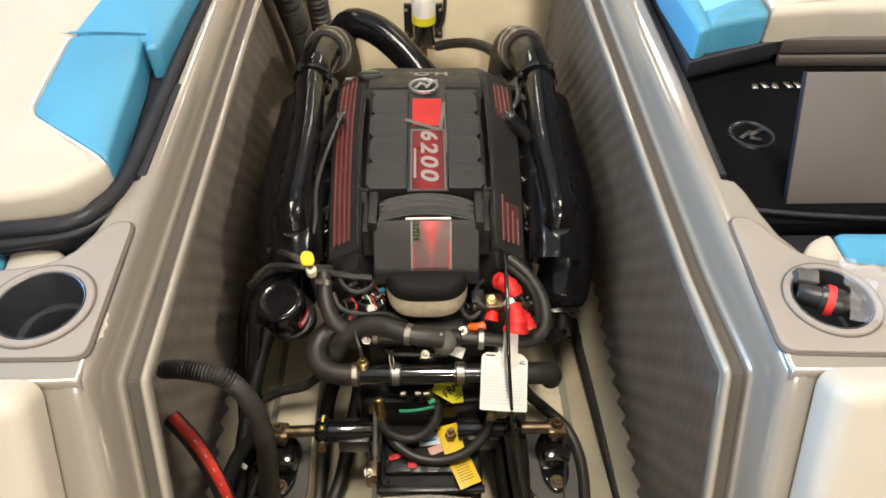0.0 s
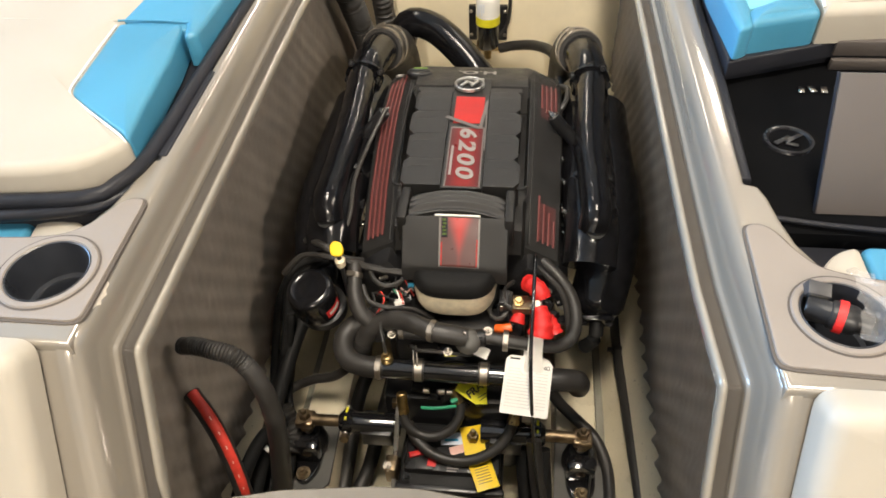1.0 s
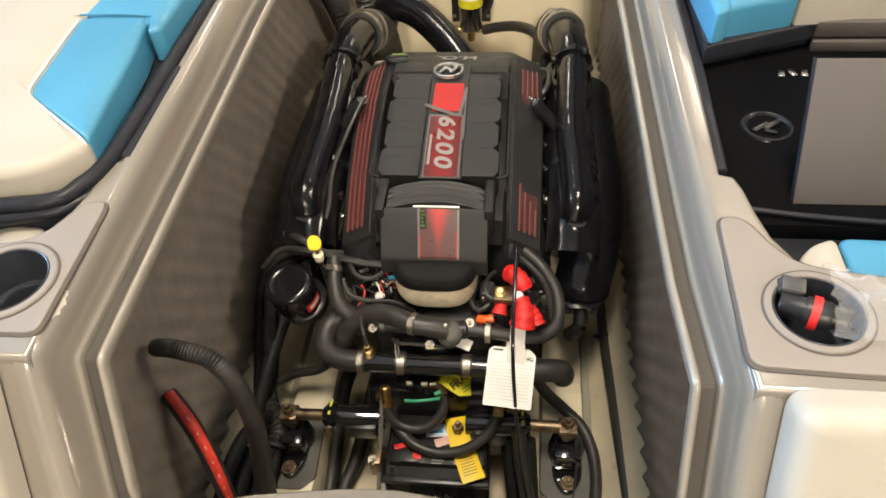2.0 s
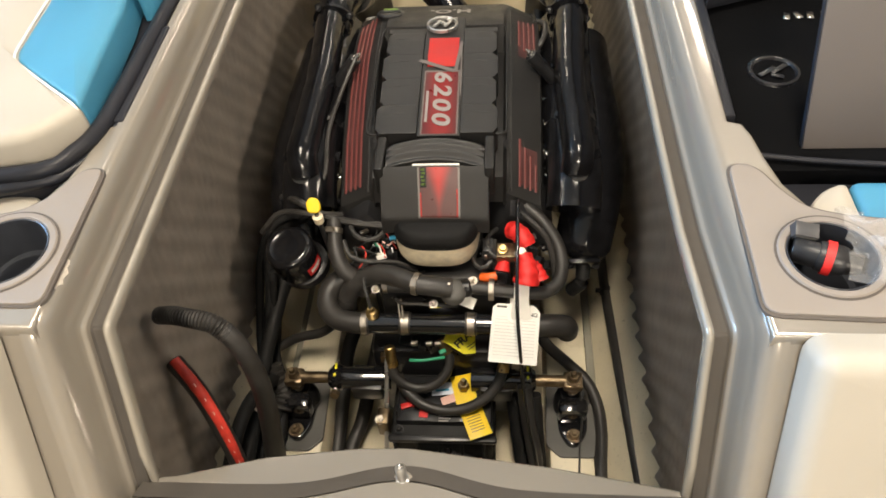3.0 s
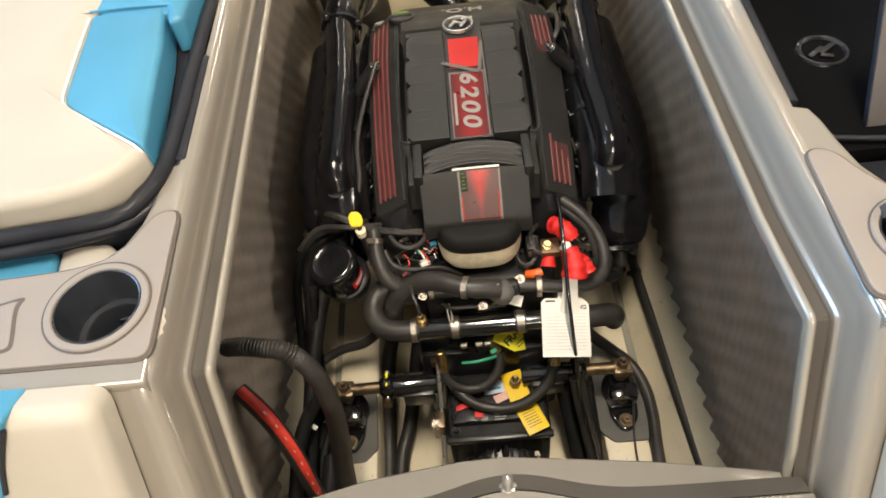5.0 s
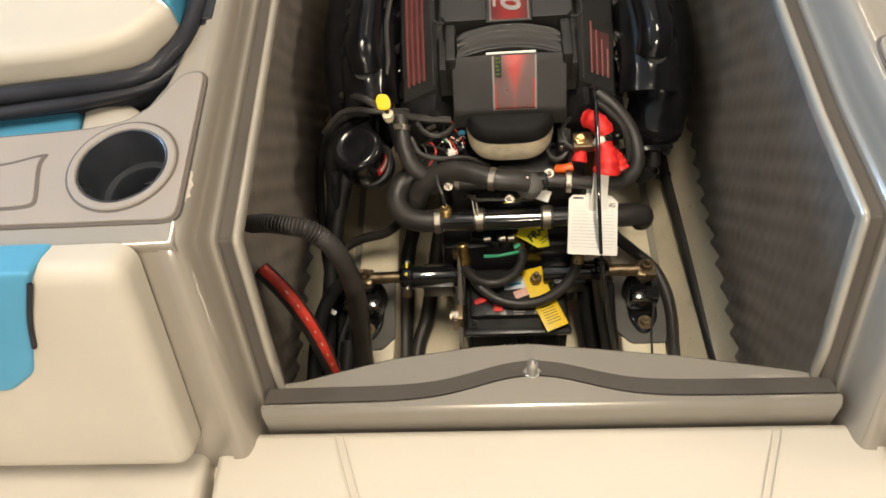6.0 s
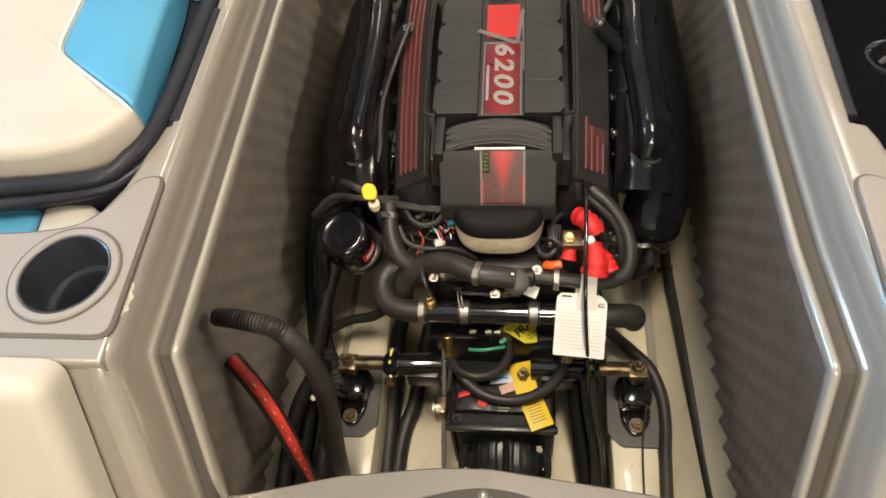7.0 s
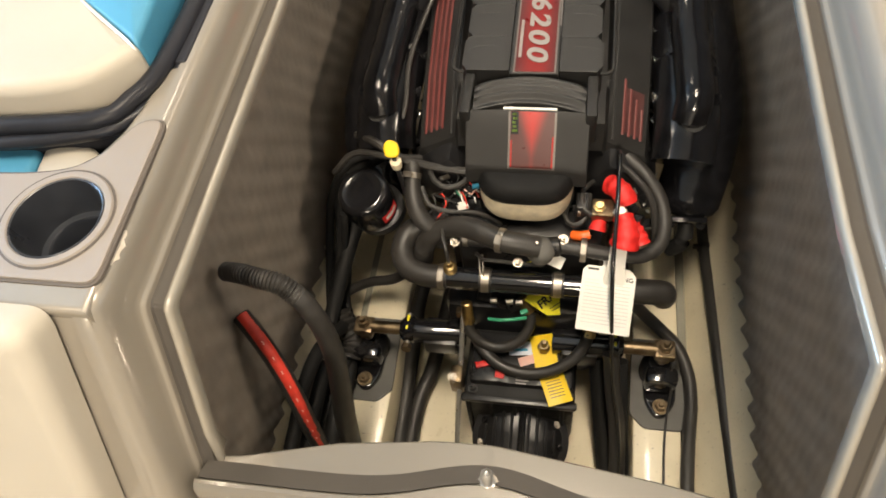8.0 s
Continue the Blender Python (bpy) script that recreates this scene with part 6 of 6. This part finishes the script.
part("elbow_union", turned((-0.098, 0.020, 0.040), (1, 0, 0.2), [(0, 0), (0, 0.012), (0.014, 0.012), (0.016, 0.008), (0.026, 0.008), (0.026, 0)], 6), BRONZE, gear)
lever = part("shift_lever", boxed((-0.106, -0.095, -0.075), (-0.082, -0.060, -0.020), 0.004), BRONZE, gear, "zinc plated shift bracket")
part("shift_rod", rod((-0.086, 0.010, 0.050), (-0.092, -0.190, -0.165), 0.0048, 10), BADGE, lever, "bright shift rod")
part("lever_nut", bolt((-0.098, -0.085, -0.024), (0, -0.2, 1), 0.008, 0.009), STEEL, lever)
part("tall_bolt", bolt((0.066, -0.010, -0.032), (0.02, -0.1, 1), 0.012, 0.030), BRONZE, gear, "zinc plated lifting bolt")
for k in range(8):
    part("connector", boxed((-0.012, -0.008, -0.006), (0.012, 0.008, 0.006), 0.002, pose(-0.05 + 0.018 * k, 0.045 + 0.012 * math.sin(k * 1.7), 0.055 + 0.01 * math.cos(k * 2.3), 20 * math.sin(k), 15, 40 * k)), SATIN, gear)
for x in (-0.035, -0.005, 0.012):
    part("silver_fitting", turned((x, 0.030, 0.078), (1, 0, 0.1), [(0, 0), (0, 0.006), (0.012, 0.006), (0.012, 0)], 8), STEEL, gear)


# ---- engine mounts ----
def engine_mount(sgn):
    ob = thing("engine_mount", (sgn * 0.288, -0.03, -0.126), "black engine mount with a bronze trunnion on a grey plate", "engine mount", "engine mounts")
    def at(x, y, z):
        return (sgn * x, y, z)
    part("base_plate", slab(soften([(sgn * 0.235, -0.085), (sgn * 0.262, -0.112), (sgn * 0.333, -0.112), (sgn * 0.340, -0.06), (sgn * 0.340, 0.075), (sgn * 0.240, 0.075)], 0.008), -0.128, -0.120, 0.002), GREY, ob, "grey mount plate")
    part("saddle", slab(soften([(sgn * 0.262, -0.062), (sgn * 0.280, -0.092), (sgn * 0.300, -0.092), (sgn * 0.320, -0.062), (sgn * 0.326, 0.03), (sgn * 0.256, 0.03)], 0.014), -0.121, -0.108, 0.004), GLOSS, ob)
    part("isolator", turned(at(0.289, 0.0, -0.110), (0, 0, 1), [(0, 0), (0, 0.036), (0.018, 0.037), (0.042, 0.032), (0.050, 0.024), (0.056, 0.024), (0.056, 0)], 30), SATIN, ob, "black rubber isolator")
    part("shroud", boxed((sgn * 0.289 - 0.030, -0.046, -0.108), (sgn * 0.289 + 0.030, -0.012, -0.050), 0.010), GLOSS, ob)
    part("stud", rod(at(0.287, 0.0, -0.06), at(0.287, 0.0, -0.012), 0.010, 14), STEEL, ob)
    part("adjuster", turned(at(0.287, 0.0, -0.035), (0, 0, 1), [(0, 0), (0, 0.018), (0.012, 0.018), (0.012, 0)], 6), BRONZE, ob)
    part("stud_nut", bolt(at(0.287, 0.0, -0.002), (0, 0, 1), 0.0125, 0.016), BRONZE, ob, "zinc plated nut")
    block = part("trunnion", boxed((sgn * 0.287 - 0.019, -0.018, -0.022), (sgn * 0.287 + 0.019, 0.018, -0.001), 0.004), BRONZE, ob, "zinc plated trunnion")
    part("trunnion_shaft", rod(at(0.275, 0.0, -0.010), at(0.190, 0.0, -0.008), 0.0125, 18), BRONZE, ob, "zinc plated shaft")
    arm = part("clamp_arm", tube([at(0.206, 0.0, -0.008), at(0.16, 0.0, -0.010), at(0.085, 0.006, -0.02)], 0.0225, 18, 0.02, r_end=0.026), GLOSS, ob, "gloss black bracket arm")
    part("arm_collar", turned(at(0.212, 0.0, -0.008), (-sgn, 0, 0), [(0, 0), (0, 0.018), (0.010, 0.027), (0.024, 0.027), (0.030, 0.022), (0.030, 0)], 22), GLOSS, arm)
    part("arm_flange", boxed((min(sgn * 0.10, sgn * 0.165), -0.028, -0.05), (max(sgn * 0.10, sgn * 0.165), 0.030, -0.006), 0.004), SATIN, arm)
    part("pinch_bolt", rod(at(0.196, -0.030, -0.010), at(0.196, 0.026, 0.010), 0.0055, 12), STEEL, arm)
    part("pinch_nut", turned(at(0.196, -0.034, -0.010), (0, -1, 0.2), [(0, 0), (0, 0.010), (0.010, 0.010), (0.010, 0)], 6), BRONZE, arm)
    part("paint_mark", boxed((sgn * 0.196 - 0.0025, -0.012, 0.012), (sgn * 0.196 + 0.0025, 0.018, 0.0185), 0.001), YBRIGHT, arm, "yellow paint mark")
    part("lag_bolt", bolt(at(0.292, -0.072, -0.108), (0, 0, 1), 0.0115, 0.012), BRONZE, ob, "zinc plated lag bolt")
    part("lag_bolt", bolt(at(0.292, 0.052, -0.120), (0, 0, 1), 0.0115, 0.012), BRONZE, ob, "zinc plated lag bolt")
    return ob


engine_mount(-1)
engine_mount(1)


# ---- tags and labels hanging from the engine ----
tag = thing("warning_tag", (0.175, 0.06, 0.17), "white printed card tag tied below the red boots", "tag")
tm = Matrix.Translation((0.1735, 0.063, 0.163)) @ pose(0, 0, 0, 20, 0, -5)
outline = soften([(-0.046, -0.112), (0.044, -0.112), (0.044, -0.010), (0.032, 0.002), (0.014, 0.002), (0.014, 0.006), (-0.014, 0.006), (-0.014, 0.002), (-0.038, 0.002), (-0.046, -0.006)], 0.003, 3)
part("card", slab([tuple(p) for p in outline], 0, 0.001, 0.0003, 1, None, tm), WHITE, tag)
for k in range(12):
    y = -0.030 - 0.0062 * k
    part("print_line", boxed((-0.039, y, 0.001), (0.037, y + 0.0014, 0.0013), 0, tm), INK_GREY, tag)
part("print_frame", boxed((-0.039, -0.024, 0.001), (0.037, -0.0232, 0.0013), 0, tm), INK_GREY, tag)
part("print_mark", boxed((-0.038, -0.006, 0.001), (-0.019, -0.0025, 0.0013), 0, tm), INK, tag)
part("print_word", letters("NG", 0.011, tm @ Matrix.Translation((0.0315, -0.017, 0.0012)), 0.0003), INK, tag, "printed letters")
part("tag_strap", slab(soften([(-0.012, -0.036), (0.008, -0.036), (0.015, -0.024), (0.014, -0.006), (0.014, 0.034), (-0.014, 0.034), (-0.014, -0.006), (-0.019, -0.024)], 0.007), 0.001, 0.0024, 0.0005, 1, None, tm), WHITE, tag)

bm = bmesh.new()
rows = []
for y, z, w in ((0.036, 0.1560, 0.016), (0.042, 0.1640, 0.019), (0.049, 0.1850, 0.015), (0.056, 0.2040, 0.014), (0.066, 0.2180, 0.014), (0.076, 0.2260, 0.014)):
    rows.append([bm.verts.new((0.1795 + 0.06 * (y - 0.04) + k * w, y + d, z + d)) for k, d in ((-1, 0), (1, 0), (1, -0.0009), (-1, -0.0009))])
for p, q in zip(rows, rows[1:]):
    for i in range(4):
        bm.faces.new((p[i], p[(i + 1) % 4], q[(i + 1) % 4], q[i]))
bm.faces.new(rows[0])
bm.faces.new(rows[-1])
part("tag_neck", bm, WHITE, tag, "white paper loop over the hose")

part("green_lead", tube([(-0.036, -0.004, 0.070), (-0.012, -0.008, 0.076), (0.012, -0.004, 0.076), (0.032, 0.004, 0.070)], 0.0034, 8), GREEN, gear, "green wiring lead")
part("green_plug", boxed((-0.007, -0.004, -0.004), (0.007, 0.004, 0.004), 0.001, pose(0.028, 0.012, 0.076, 0, 0, 30)), GREEN, gear, "green wiring plug")

ytag = thing("yellow_tag", (0.085, -0.05, -0.03), "folded yellow card tag under the lifting bolt", "tag")
m1 = Matrix.Translation((0.066, -0.008, -0.024)) @ pose(0, 0, 0, 4, 0, 15)
part("card_upper", boxed((-0.023, -0.044, 0.0), (0.021, 0.026, 0.0012), 0.0003, m1), YTAG, ytag)
m2 = Matrix.Translation((0.079, -0.054, -0.0265)) @ pose(0, 0, 0, 3, 0, 22)
part("card_lower", boxed((-0.022, -0.066, 0.0), (0.024, 0.008, 0.0012), 0.0003, m2), YTAG, ytag)
for k in range(7):
    part("print_line", boxed((-0.014, -0.052 + 0.006 * k, 0.0012), (0.014, -0.0505 + 0.006 * k, 0.0015), 0, m2), BRONZE, ytag)
tri = thing("yellow_warning_label", (0.06, 0.045, 0.04), "bright yellow warning label behind the water tube", "label")
m3 = Matrix.Translation((0.067, 0.053, 0.079)) @ pose(0, 0, 0, 30, 0, 40)
part("label_sheet", slab([(-0.044, 0.010), (-0.022, -0.034), (0.000, -0.046), (0.012, -0.026), (0.040, 0.016), (-0.01, 0.030)], 0, 0.001, 0.0003, 1, None, m3), YBRIGHT, tri)
part("label_word", letters("FRA", 0.022, m3 @ Matrix.Translation((-0.008, -0.010, 0.001)) @ pose(0, 0, 0, 0, 0, 8), 0.0004), INK, tri, "printed letters")
for k in range(2):
    part("print_line", boxed((-0.010, -0.027 - 0.006 * k, 0.001), (0.020, -0.0255 - 0.006 * k, 0.0013), 0, m3), INK, tri)
wlab = thing("wire_label", (0.07, 0.08, 0.158), "white paper label on the engine wiring", "label")
part("paper", boxed((-0.025, -0.010, 0), (0.025, 0.012, 0.001), 0.0003, pose(0.069, 0.078, 0.158, 25, 4, -22)), WHITE, wlab)
part("label_tie", tube([(0.044, 0.074, 0.152), (0.025, 0.066, 0.155), (0.006, 0.062, 0.158)], 0.003, 8), YBRIGHT, wlab, "yellow sleeve")

# ---- hoses and cables loose in the bay ----
def loose(name, pts, r, mat, label, cat="hose", group="", **kw):
    return tagged(finish(name, tube(pts, r, kw.pop("n", 14), **kw), mat, None, label, 60), "", cat, group)


corr = thing("corrugated_hose", (-0.262, -0.22, -0.1), "black hose in a corrugated sleeve beside the mount", "hose")
part("corrugated_sleeve", tube([(-0.374, -0.136, 0.410), (-0.345, -0.146, 0.425), (-0.318, -0.152, 0.427), (-0.285, -0.156, 0.420), (-0.262, -0.163, 0.400)], 0.0130, 18, ripple=0.0012, pitch=0.0048, r_end=0.0150), RUBBER, corr, "finely corrugated black sleeve", 60)
part("hose_core", tube([(-0.270, -0.160, 0.409), (-0.256, -0.166, 0.390), (-0.242, -0.176, 0.345), (-0.240, -0.184, 0.27), (-0.248, -0.196, 0.18), (-0.262, -0.215, 0.06), (-0.275, -0.24, -0.10)], 0.0146, 18, r_end=0.0205), RUBBER, corr, "smooth black hose")
part("core_end", tube([(-0.382, -0.137, 0.402), (-0.372, -0.138, 0.411)], 0.008, 12), SATIN, corr)

hose = tagged(finish("striped_hose", tube([(-0.396, -0.142, 0.284), (-0.366, -0.168, 0.270), (-0.338, -0.196, 0.235), (-0.318, -0.224, 0.175), (-0.308, -0.246, 0.10), (-0.305, -0.26, 0.0), (-0.305, -0.28, -0.11)], 0.0148, 18), RUBBER, None, "black hose with a printed red stripe", 60), "", "hose")
line = smooth_line([(-0.396, -0.142, 0.284), (-0.366, -0.168, 0.270), (-0.338, -0.196, 0.235), (-0.318, -0.224, 0.175), (-0.308, -0.246, 0.10), (-0.305, -0.26, 0.0)])
stripe = finish("red_stripe", tube([p + Vector((0.0035, -0.0025, 0.0062)) for p in line[::3]], 0.0102, 12), RED_PRINT, hose, "red printed stripe")
for k in range(9):
    i = 4 + int(k * (len(line) - 8) / 9)
    p = line[i] + Vector((0.0085, -0.004, 0.0185)).normalized() * 0.0017 + Vector((0.0035, -0.0025, 0.0062))
    d = (line[i + 1] - line[i]).normalized()
    view = Vector((0.30, -0.35, 0.88))
    nrm = (view - d * view.dot(d)).normalized()
    rot = Matrix((d, nrm.cross(d), nrm)).transposed().to_4x4()
    finish("stripe_print", boxed((-0.0035 + 0.002 * (k % 2), -0.0009, 0.0086), (0.0035, 0.0009, 0.0092), 0, Matrix.Translation(p) @ rot), PINK, hose, "pale print")
loose("bilge_cable", [(0.385, 0.62, -0.090), (0.384, 0.42, -0.086), (0.386, 0.29, -0.088), (0.392, 0.16, -0.082), (0.398, 0.02, -0.076), (0.406, -0.15, -0.070), (0.412, -0.30, -0.060), (0.414, -0.45, -0.055)], 0.0125, RUBBER, "thick black cable along the bay side", "cable")
tie = thing("cable_tie", (0.388, 0.286, -0.075), "black cable tie clip on the thick cable", "cable tie")
part("tie_band", turned((0.386, 0.280, -0.087), (0, 1, 0), [(0, 0.0128), (0, 0.0150), (0.010, 0.0150), (0.010, 0.0128), (0, 0.0128)], 18), SATIN, tie)
part("tie_ear", boxed((0.362, 0.281, -0.090), (0.376, 0.289, -0.078), 0.002), SATIN, tie)
part("tie_ear", boxed((0.398, 0.283, -0.080), (0.410, 0.290, -0.070), 0.002), SATIN, tie)
loose("mount_cable", [(0.205, 0.16, 0.02), (0.235, 0.118, -0.045), (0.285, 0.085, -0.080), (0.325, 0.052, -0.098), (0.346, 0.0, -0.110), (0.350, -0.06, -0.116), (0.343, -0.13, -0.116), (0.336, -0.24, -0.114), (0.333, -0.44, -0.113)], 0.0125, RUBBER, "black cable curving round the engine mount", "cable")
loose("control_cable", [(0.176, 0.242, 0.262), (0.174, 0.20, 0.300), (0.173, 0.117, 0.290), (0.172, 0.02, 0.225), (0.180, -0.039, 0.125), (0.192, -0.085, 0.02), (0.215, -0.15, -0.10), (0.222, -0.25, -0.20), (0.222, -0.44, -0.24)], 0.0035, GLOSS, "thin glossy black control cable", "cable")
loose("control_cable_sleeve", [(0.188, -0.03, 0.02), (0.197, -0.075, -0.04), (0.212, -0.13, -0.11), (0.219, -0.22, -0.19), (0.222, -0.44, -0.225)], 0.0150, RUBBER, "black sleeve on the control cable", "cable")
for pts, r in (([(0.205, -0.02, -0.03), (0.214, -0.10, -0.12), (0.228, -0.20, -0.225), (0.232, -0.44, -0.245)], 0.019), ([(0.17, 0.0, -0.06), (0.190, -0.10, -0.17), (0.206, -0.22, -0.245), (0.206, -0.44, -0.255)], 0.019)):
    loose("shift_cable", pts, r, DULL, "black sheathed cable running down to the bilge", "cable", "shift cables")
loose("thin_wire_lead", [(0.300, 0.0, -0.03), (0.308, -0.04, -0.07), (0.302, -0.10, -0.112), (0.297, -0.2, -0.122), (0.295, -0.40, -0.122)], 0.0022, RUBBER, "thin black wire beside the mount", "wire")
loose("bilge_hose", [(-0.195, 0.20, -0.10), (-0.214, 0.13, -0.13), (-0.222, 0.034, -0.19), (-0.228, -0.07, -0.235), (-0.225, -0.25, -0.24), (-0.22, -0.44, -0.24)], 0.0165, RUBBER, "black hose on the bilge floor", "hose", "bilge hoses")
loose("bilge_hose", [(-0.135, 0.20, -0.10), (-0.155, 0.12, -0.16), (-0.178, 0.015, -0.225), (-0.200, -0.06, -0.245), (-0.205, -0.20, -0.25), (-0.20, -0.44, -0.25)], 0.0165, RUBBER, "black hose on the bilge floor", "hose", "bilge hoses")
loose("branch_hose", [(-0.376, 0.075, -0.06), (-0.345, 0.100, -0.048), (-0.30, 0.112, -0.030), (-0.25, 0.112, -0.012), (-0.21, 0.12, 0.02), (-0.17, 0.14, 0.05)], 0.0105, RUBBER, "black rubber branch hose", "hose")
for k, (pts, r) in enumerate((
        ([(-0.262, 0.26, 0.20), (-0.31, 0.235, 0.155), (-0.345, 0.21, 0.09), (-0.360, 0.18, 0.02), (-0.365, 0.11, -0.05), (-0.360, 0.0, -0.085), (-0.35, -0.15, -0.11), (-0.345, -0.44, -0.12)], 0.016),
        ([(-0.250, 0.24, 0.24), (-0.32, 0.235, 0.21), (-0.365, 0.205, 0.14), (-0.382, 0.16, 0.05), (-0.385, 0.10, -0.02), (-0.375, 0.02, -0.06), (-0.365, -0.12, -0.095), (-0.36, -0.40, -0.10)], 0.009),
        ([(-0.255, 0.25, 0.22), (-0.335, 0.215, 0.17), (-0.352, 0.16, 0.07), (-0.362, 0.09, -0.01), (-0.345, 0.01, -0.06), (-0.32, -0.06, -0.09), (-0.33, -0.2, -0.11), (-0.33, -0.44, -0.115)], 0.0125),
        ([(-0.335, 0.17, 0.13), (-0.350, 0.13, 0.02), (-0.345, 0.06, -0.05), (-0.318, 0.01, -0.06), (-0.325, -0.05, -0.075), (-0.345, -0.12, -0.09), (-0.35, -0.35, -0.10)], 0.0085))):
    loose("harness_hose", pts, r, DULL, "black hose in the harness beside the oil filter", "hose", "harness hoses")
for pts, r in (([(-0.285, 0.27, 0.10), (-0.330, 0.19, 0.06), (-0.356, 0.06, 0.00), (-0.360, -0.05, -0.025), (-0.358, -0.2, -0.045), (-0.355, -0.44, -0.055)], 0.016),
               ([(-0.335, 0.02, -0.045), (-0.350, -0.06, 0.02), (-0.362, -0.14, 0.03), (-0.365, -0.25, 0.01), (-0.36, -0.44, 0.0)], 0.014),
               ([(-0.322, -0.115, -0.075), (-0.325, -0.2, -0.08), (-0.320, -0.30, -0.085), (-0.315, -0.44, -0.09)], 0.018)):
    loose("battery_cable", pts, r, DULL, "thick black cable in the dark harness bundle", "cable", "battery cables")
loose("harness_sleeve", [(-0.352, 0.035, -0.035), (-0.335, 0.012, -0.045), (-0.318, -0.012, -0.062), (-0.322, -0.045, -0.075)], 0.022, RUBBER, "ribbed black harness sleeve", "sleeve", ripple=0.003, pitch=0.012, n=16)
marker = thing("cable_marker", (-0.352, -0.105, -0.02), "small white cable marker on the harness", "label")
part("marker_band", boxed((-0.009, -0.0045, -0.002), (0.009, 0.0045, 0.002), 0.001, pose(-0.343, -0.085, 0.012, 10, 20, -30)), WHITE, marker)

# forward end: vent ducts, fuel filter, hose on the bulkhead
loose("vent_duct", [(-0.345, 1.25, 0.02), (-0.345, 1.20, 0.18), (-0.350, 1.10, 0.36), (-0.360, 1.00, 0.54), (-0.365, 0.97, 0.615)], 0.033, RUBBER, "black corrugated vent duct", "duct", "vent ducts", ripple=0.004, pitch=0.018, n=20)
loose("vent_duct", [(-0.300, 1.31, 0.02), (-0.300, 1.30, 0.18), (-0.306, 1.27, 0.36), (-0.318, 1.23, 0.55), (-0.32, 1.22, 0.615)], 0.030, RUBBER, "black corrugated vent duct", "duct", "vent ducts", ripple=0.004, pitch=0.018, n=20)
loose("fuel_hose", [(0.060, 1.325, 0.116), (0.105, 1.30, 0.140), (0.165, 1.24, 0.175), (0.215, 1.15, 0.205), (0.240, 1.06, 0.205), (0.246, 0.96, 0.14)], 0.0155, RUBBER, "black fuel hose on the bulkhead", "hose")
loose("filter_cable", [(0.052, 1.352, 0.143), (0.080, 1.358, 0.19), (0.086, 1.362, 0.29), (0.074, 1.366, 0.37), (0.045, 1.37, 0.43), (0.0, 1.372, 0.46)], 0.006, RUBBER, "black cable above the fuel filter", "cable")
ff = thing("fuel_filter", (0.018, 1.37, 0.118), "fuel filter with a clear bowl and white label", "fuel filter")
part("bracket", boxed((-0.045, 1.362, 0.123), (0.078, 1.3795, 0.240), 0.003), SATIN, ff)
for x in (-0.038, 0.071):
    for z in (0.143, 0.223):
        part("bracket_screw", bolt((x, 1.362, z), (0, -1, 0), 0.005, 0.005), STEEL, ff)
part("filter_body", turned((0.018, 1.325, 0.123), (0, 0, 1), [(0, 0), (0, 0.032), (0.006, 0.036), (0.105, 0.036), (0.112, 0.034), (0.112, 0)], 32), GLOSS, ff)
part("filter_sleeve", turned((0.018, 1.325, 0.213), (0, 0, 1), [(0, 0.0362), (0, 0.0372), (0.072, 0.0372), (0.078, 0.034), (0.080, 0.0), (0.066, 0.0)], 32), WHITE, ff, "white printed sleeve")
part("filter_stripe", turned((0.018, 1.325, 0.205), (0, 0, 1), [(0, 0.0370), (0, 0.0380), (0.026, 0.0380), (0.026, 0.0370), (0, 0.0370)], 32), YBRIGHT, ff, "yellow printed band")
for k in range(4):
    part("print_bar", boxed((-0.012 + 0.006 * k, 1.2872, 0.245 + 0.008 * (k % 2)), (-0.009 + 0.006 * k, 1.2882, 0.280)), PALE, ff)
part("filter_cross", rod((-0.035, 1.325, 0.116), (0.066, 1.325, 0.116), 0.009, 12), BRASS, ff, "brass pipe fitting")
part("filter_drain", rod((0.018, 1.325, 0.128), (0.018, 1.318, 0.083), 0.012, 12), BRASS, ff, "brass pipe fitting")
for x in (-0.034, 0.062):
    part("pipe_nut", turned((x, 1.325, 0.116), (1, 0, 0), [(-0.008, 0), (-0.008, 0.014), (0.008, 0.014), (0.008, 0)], 6), BRASS, ff)
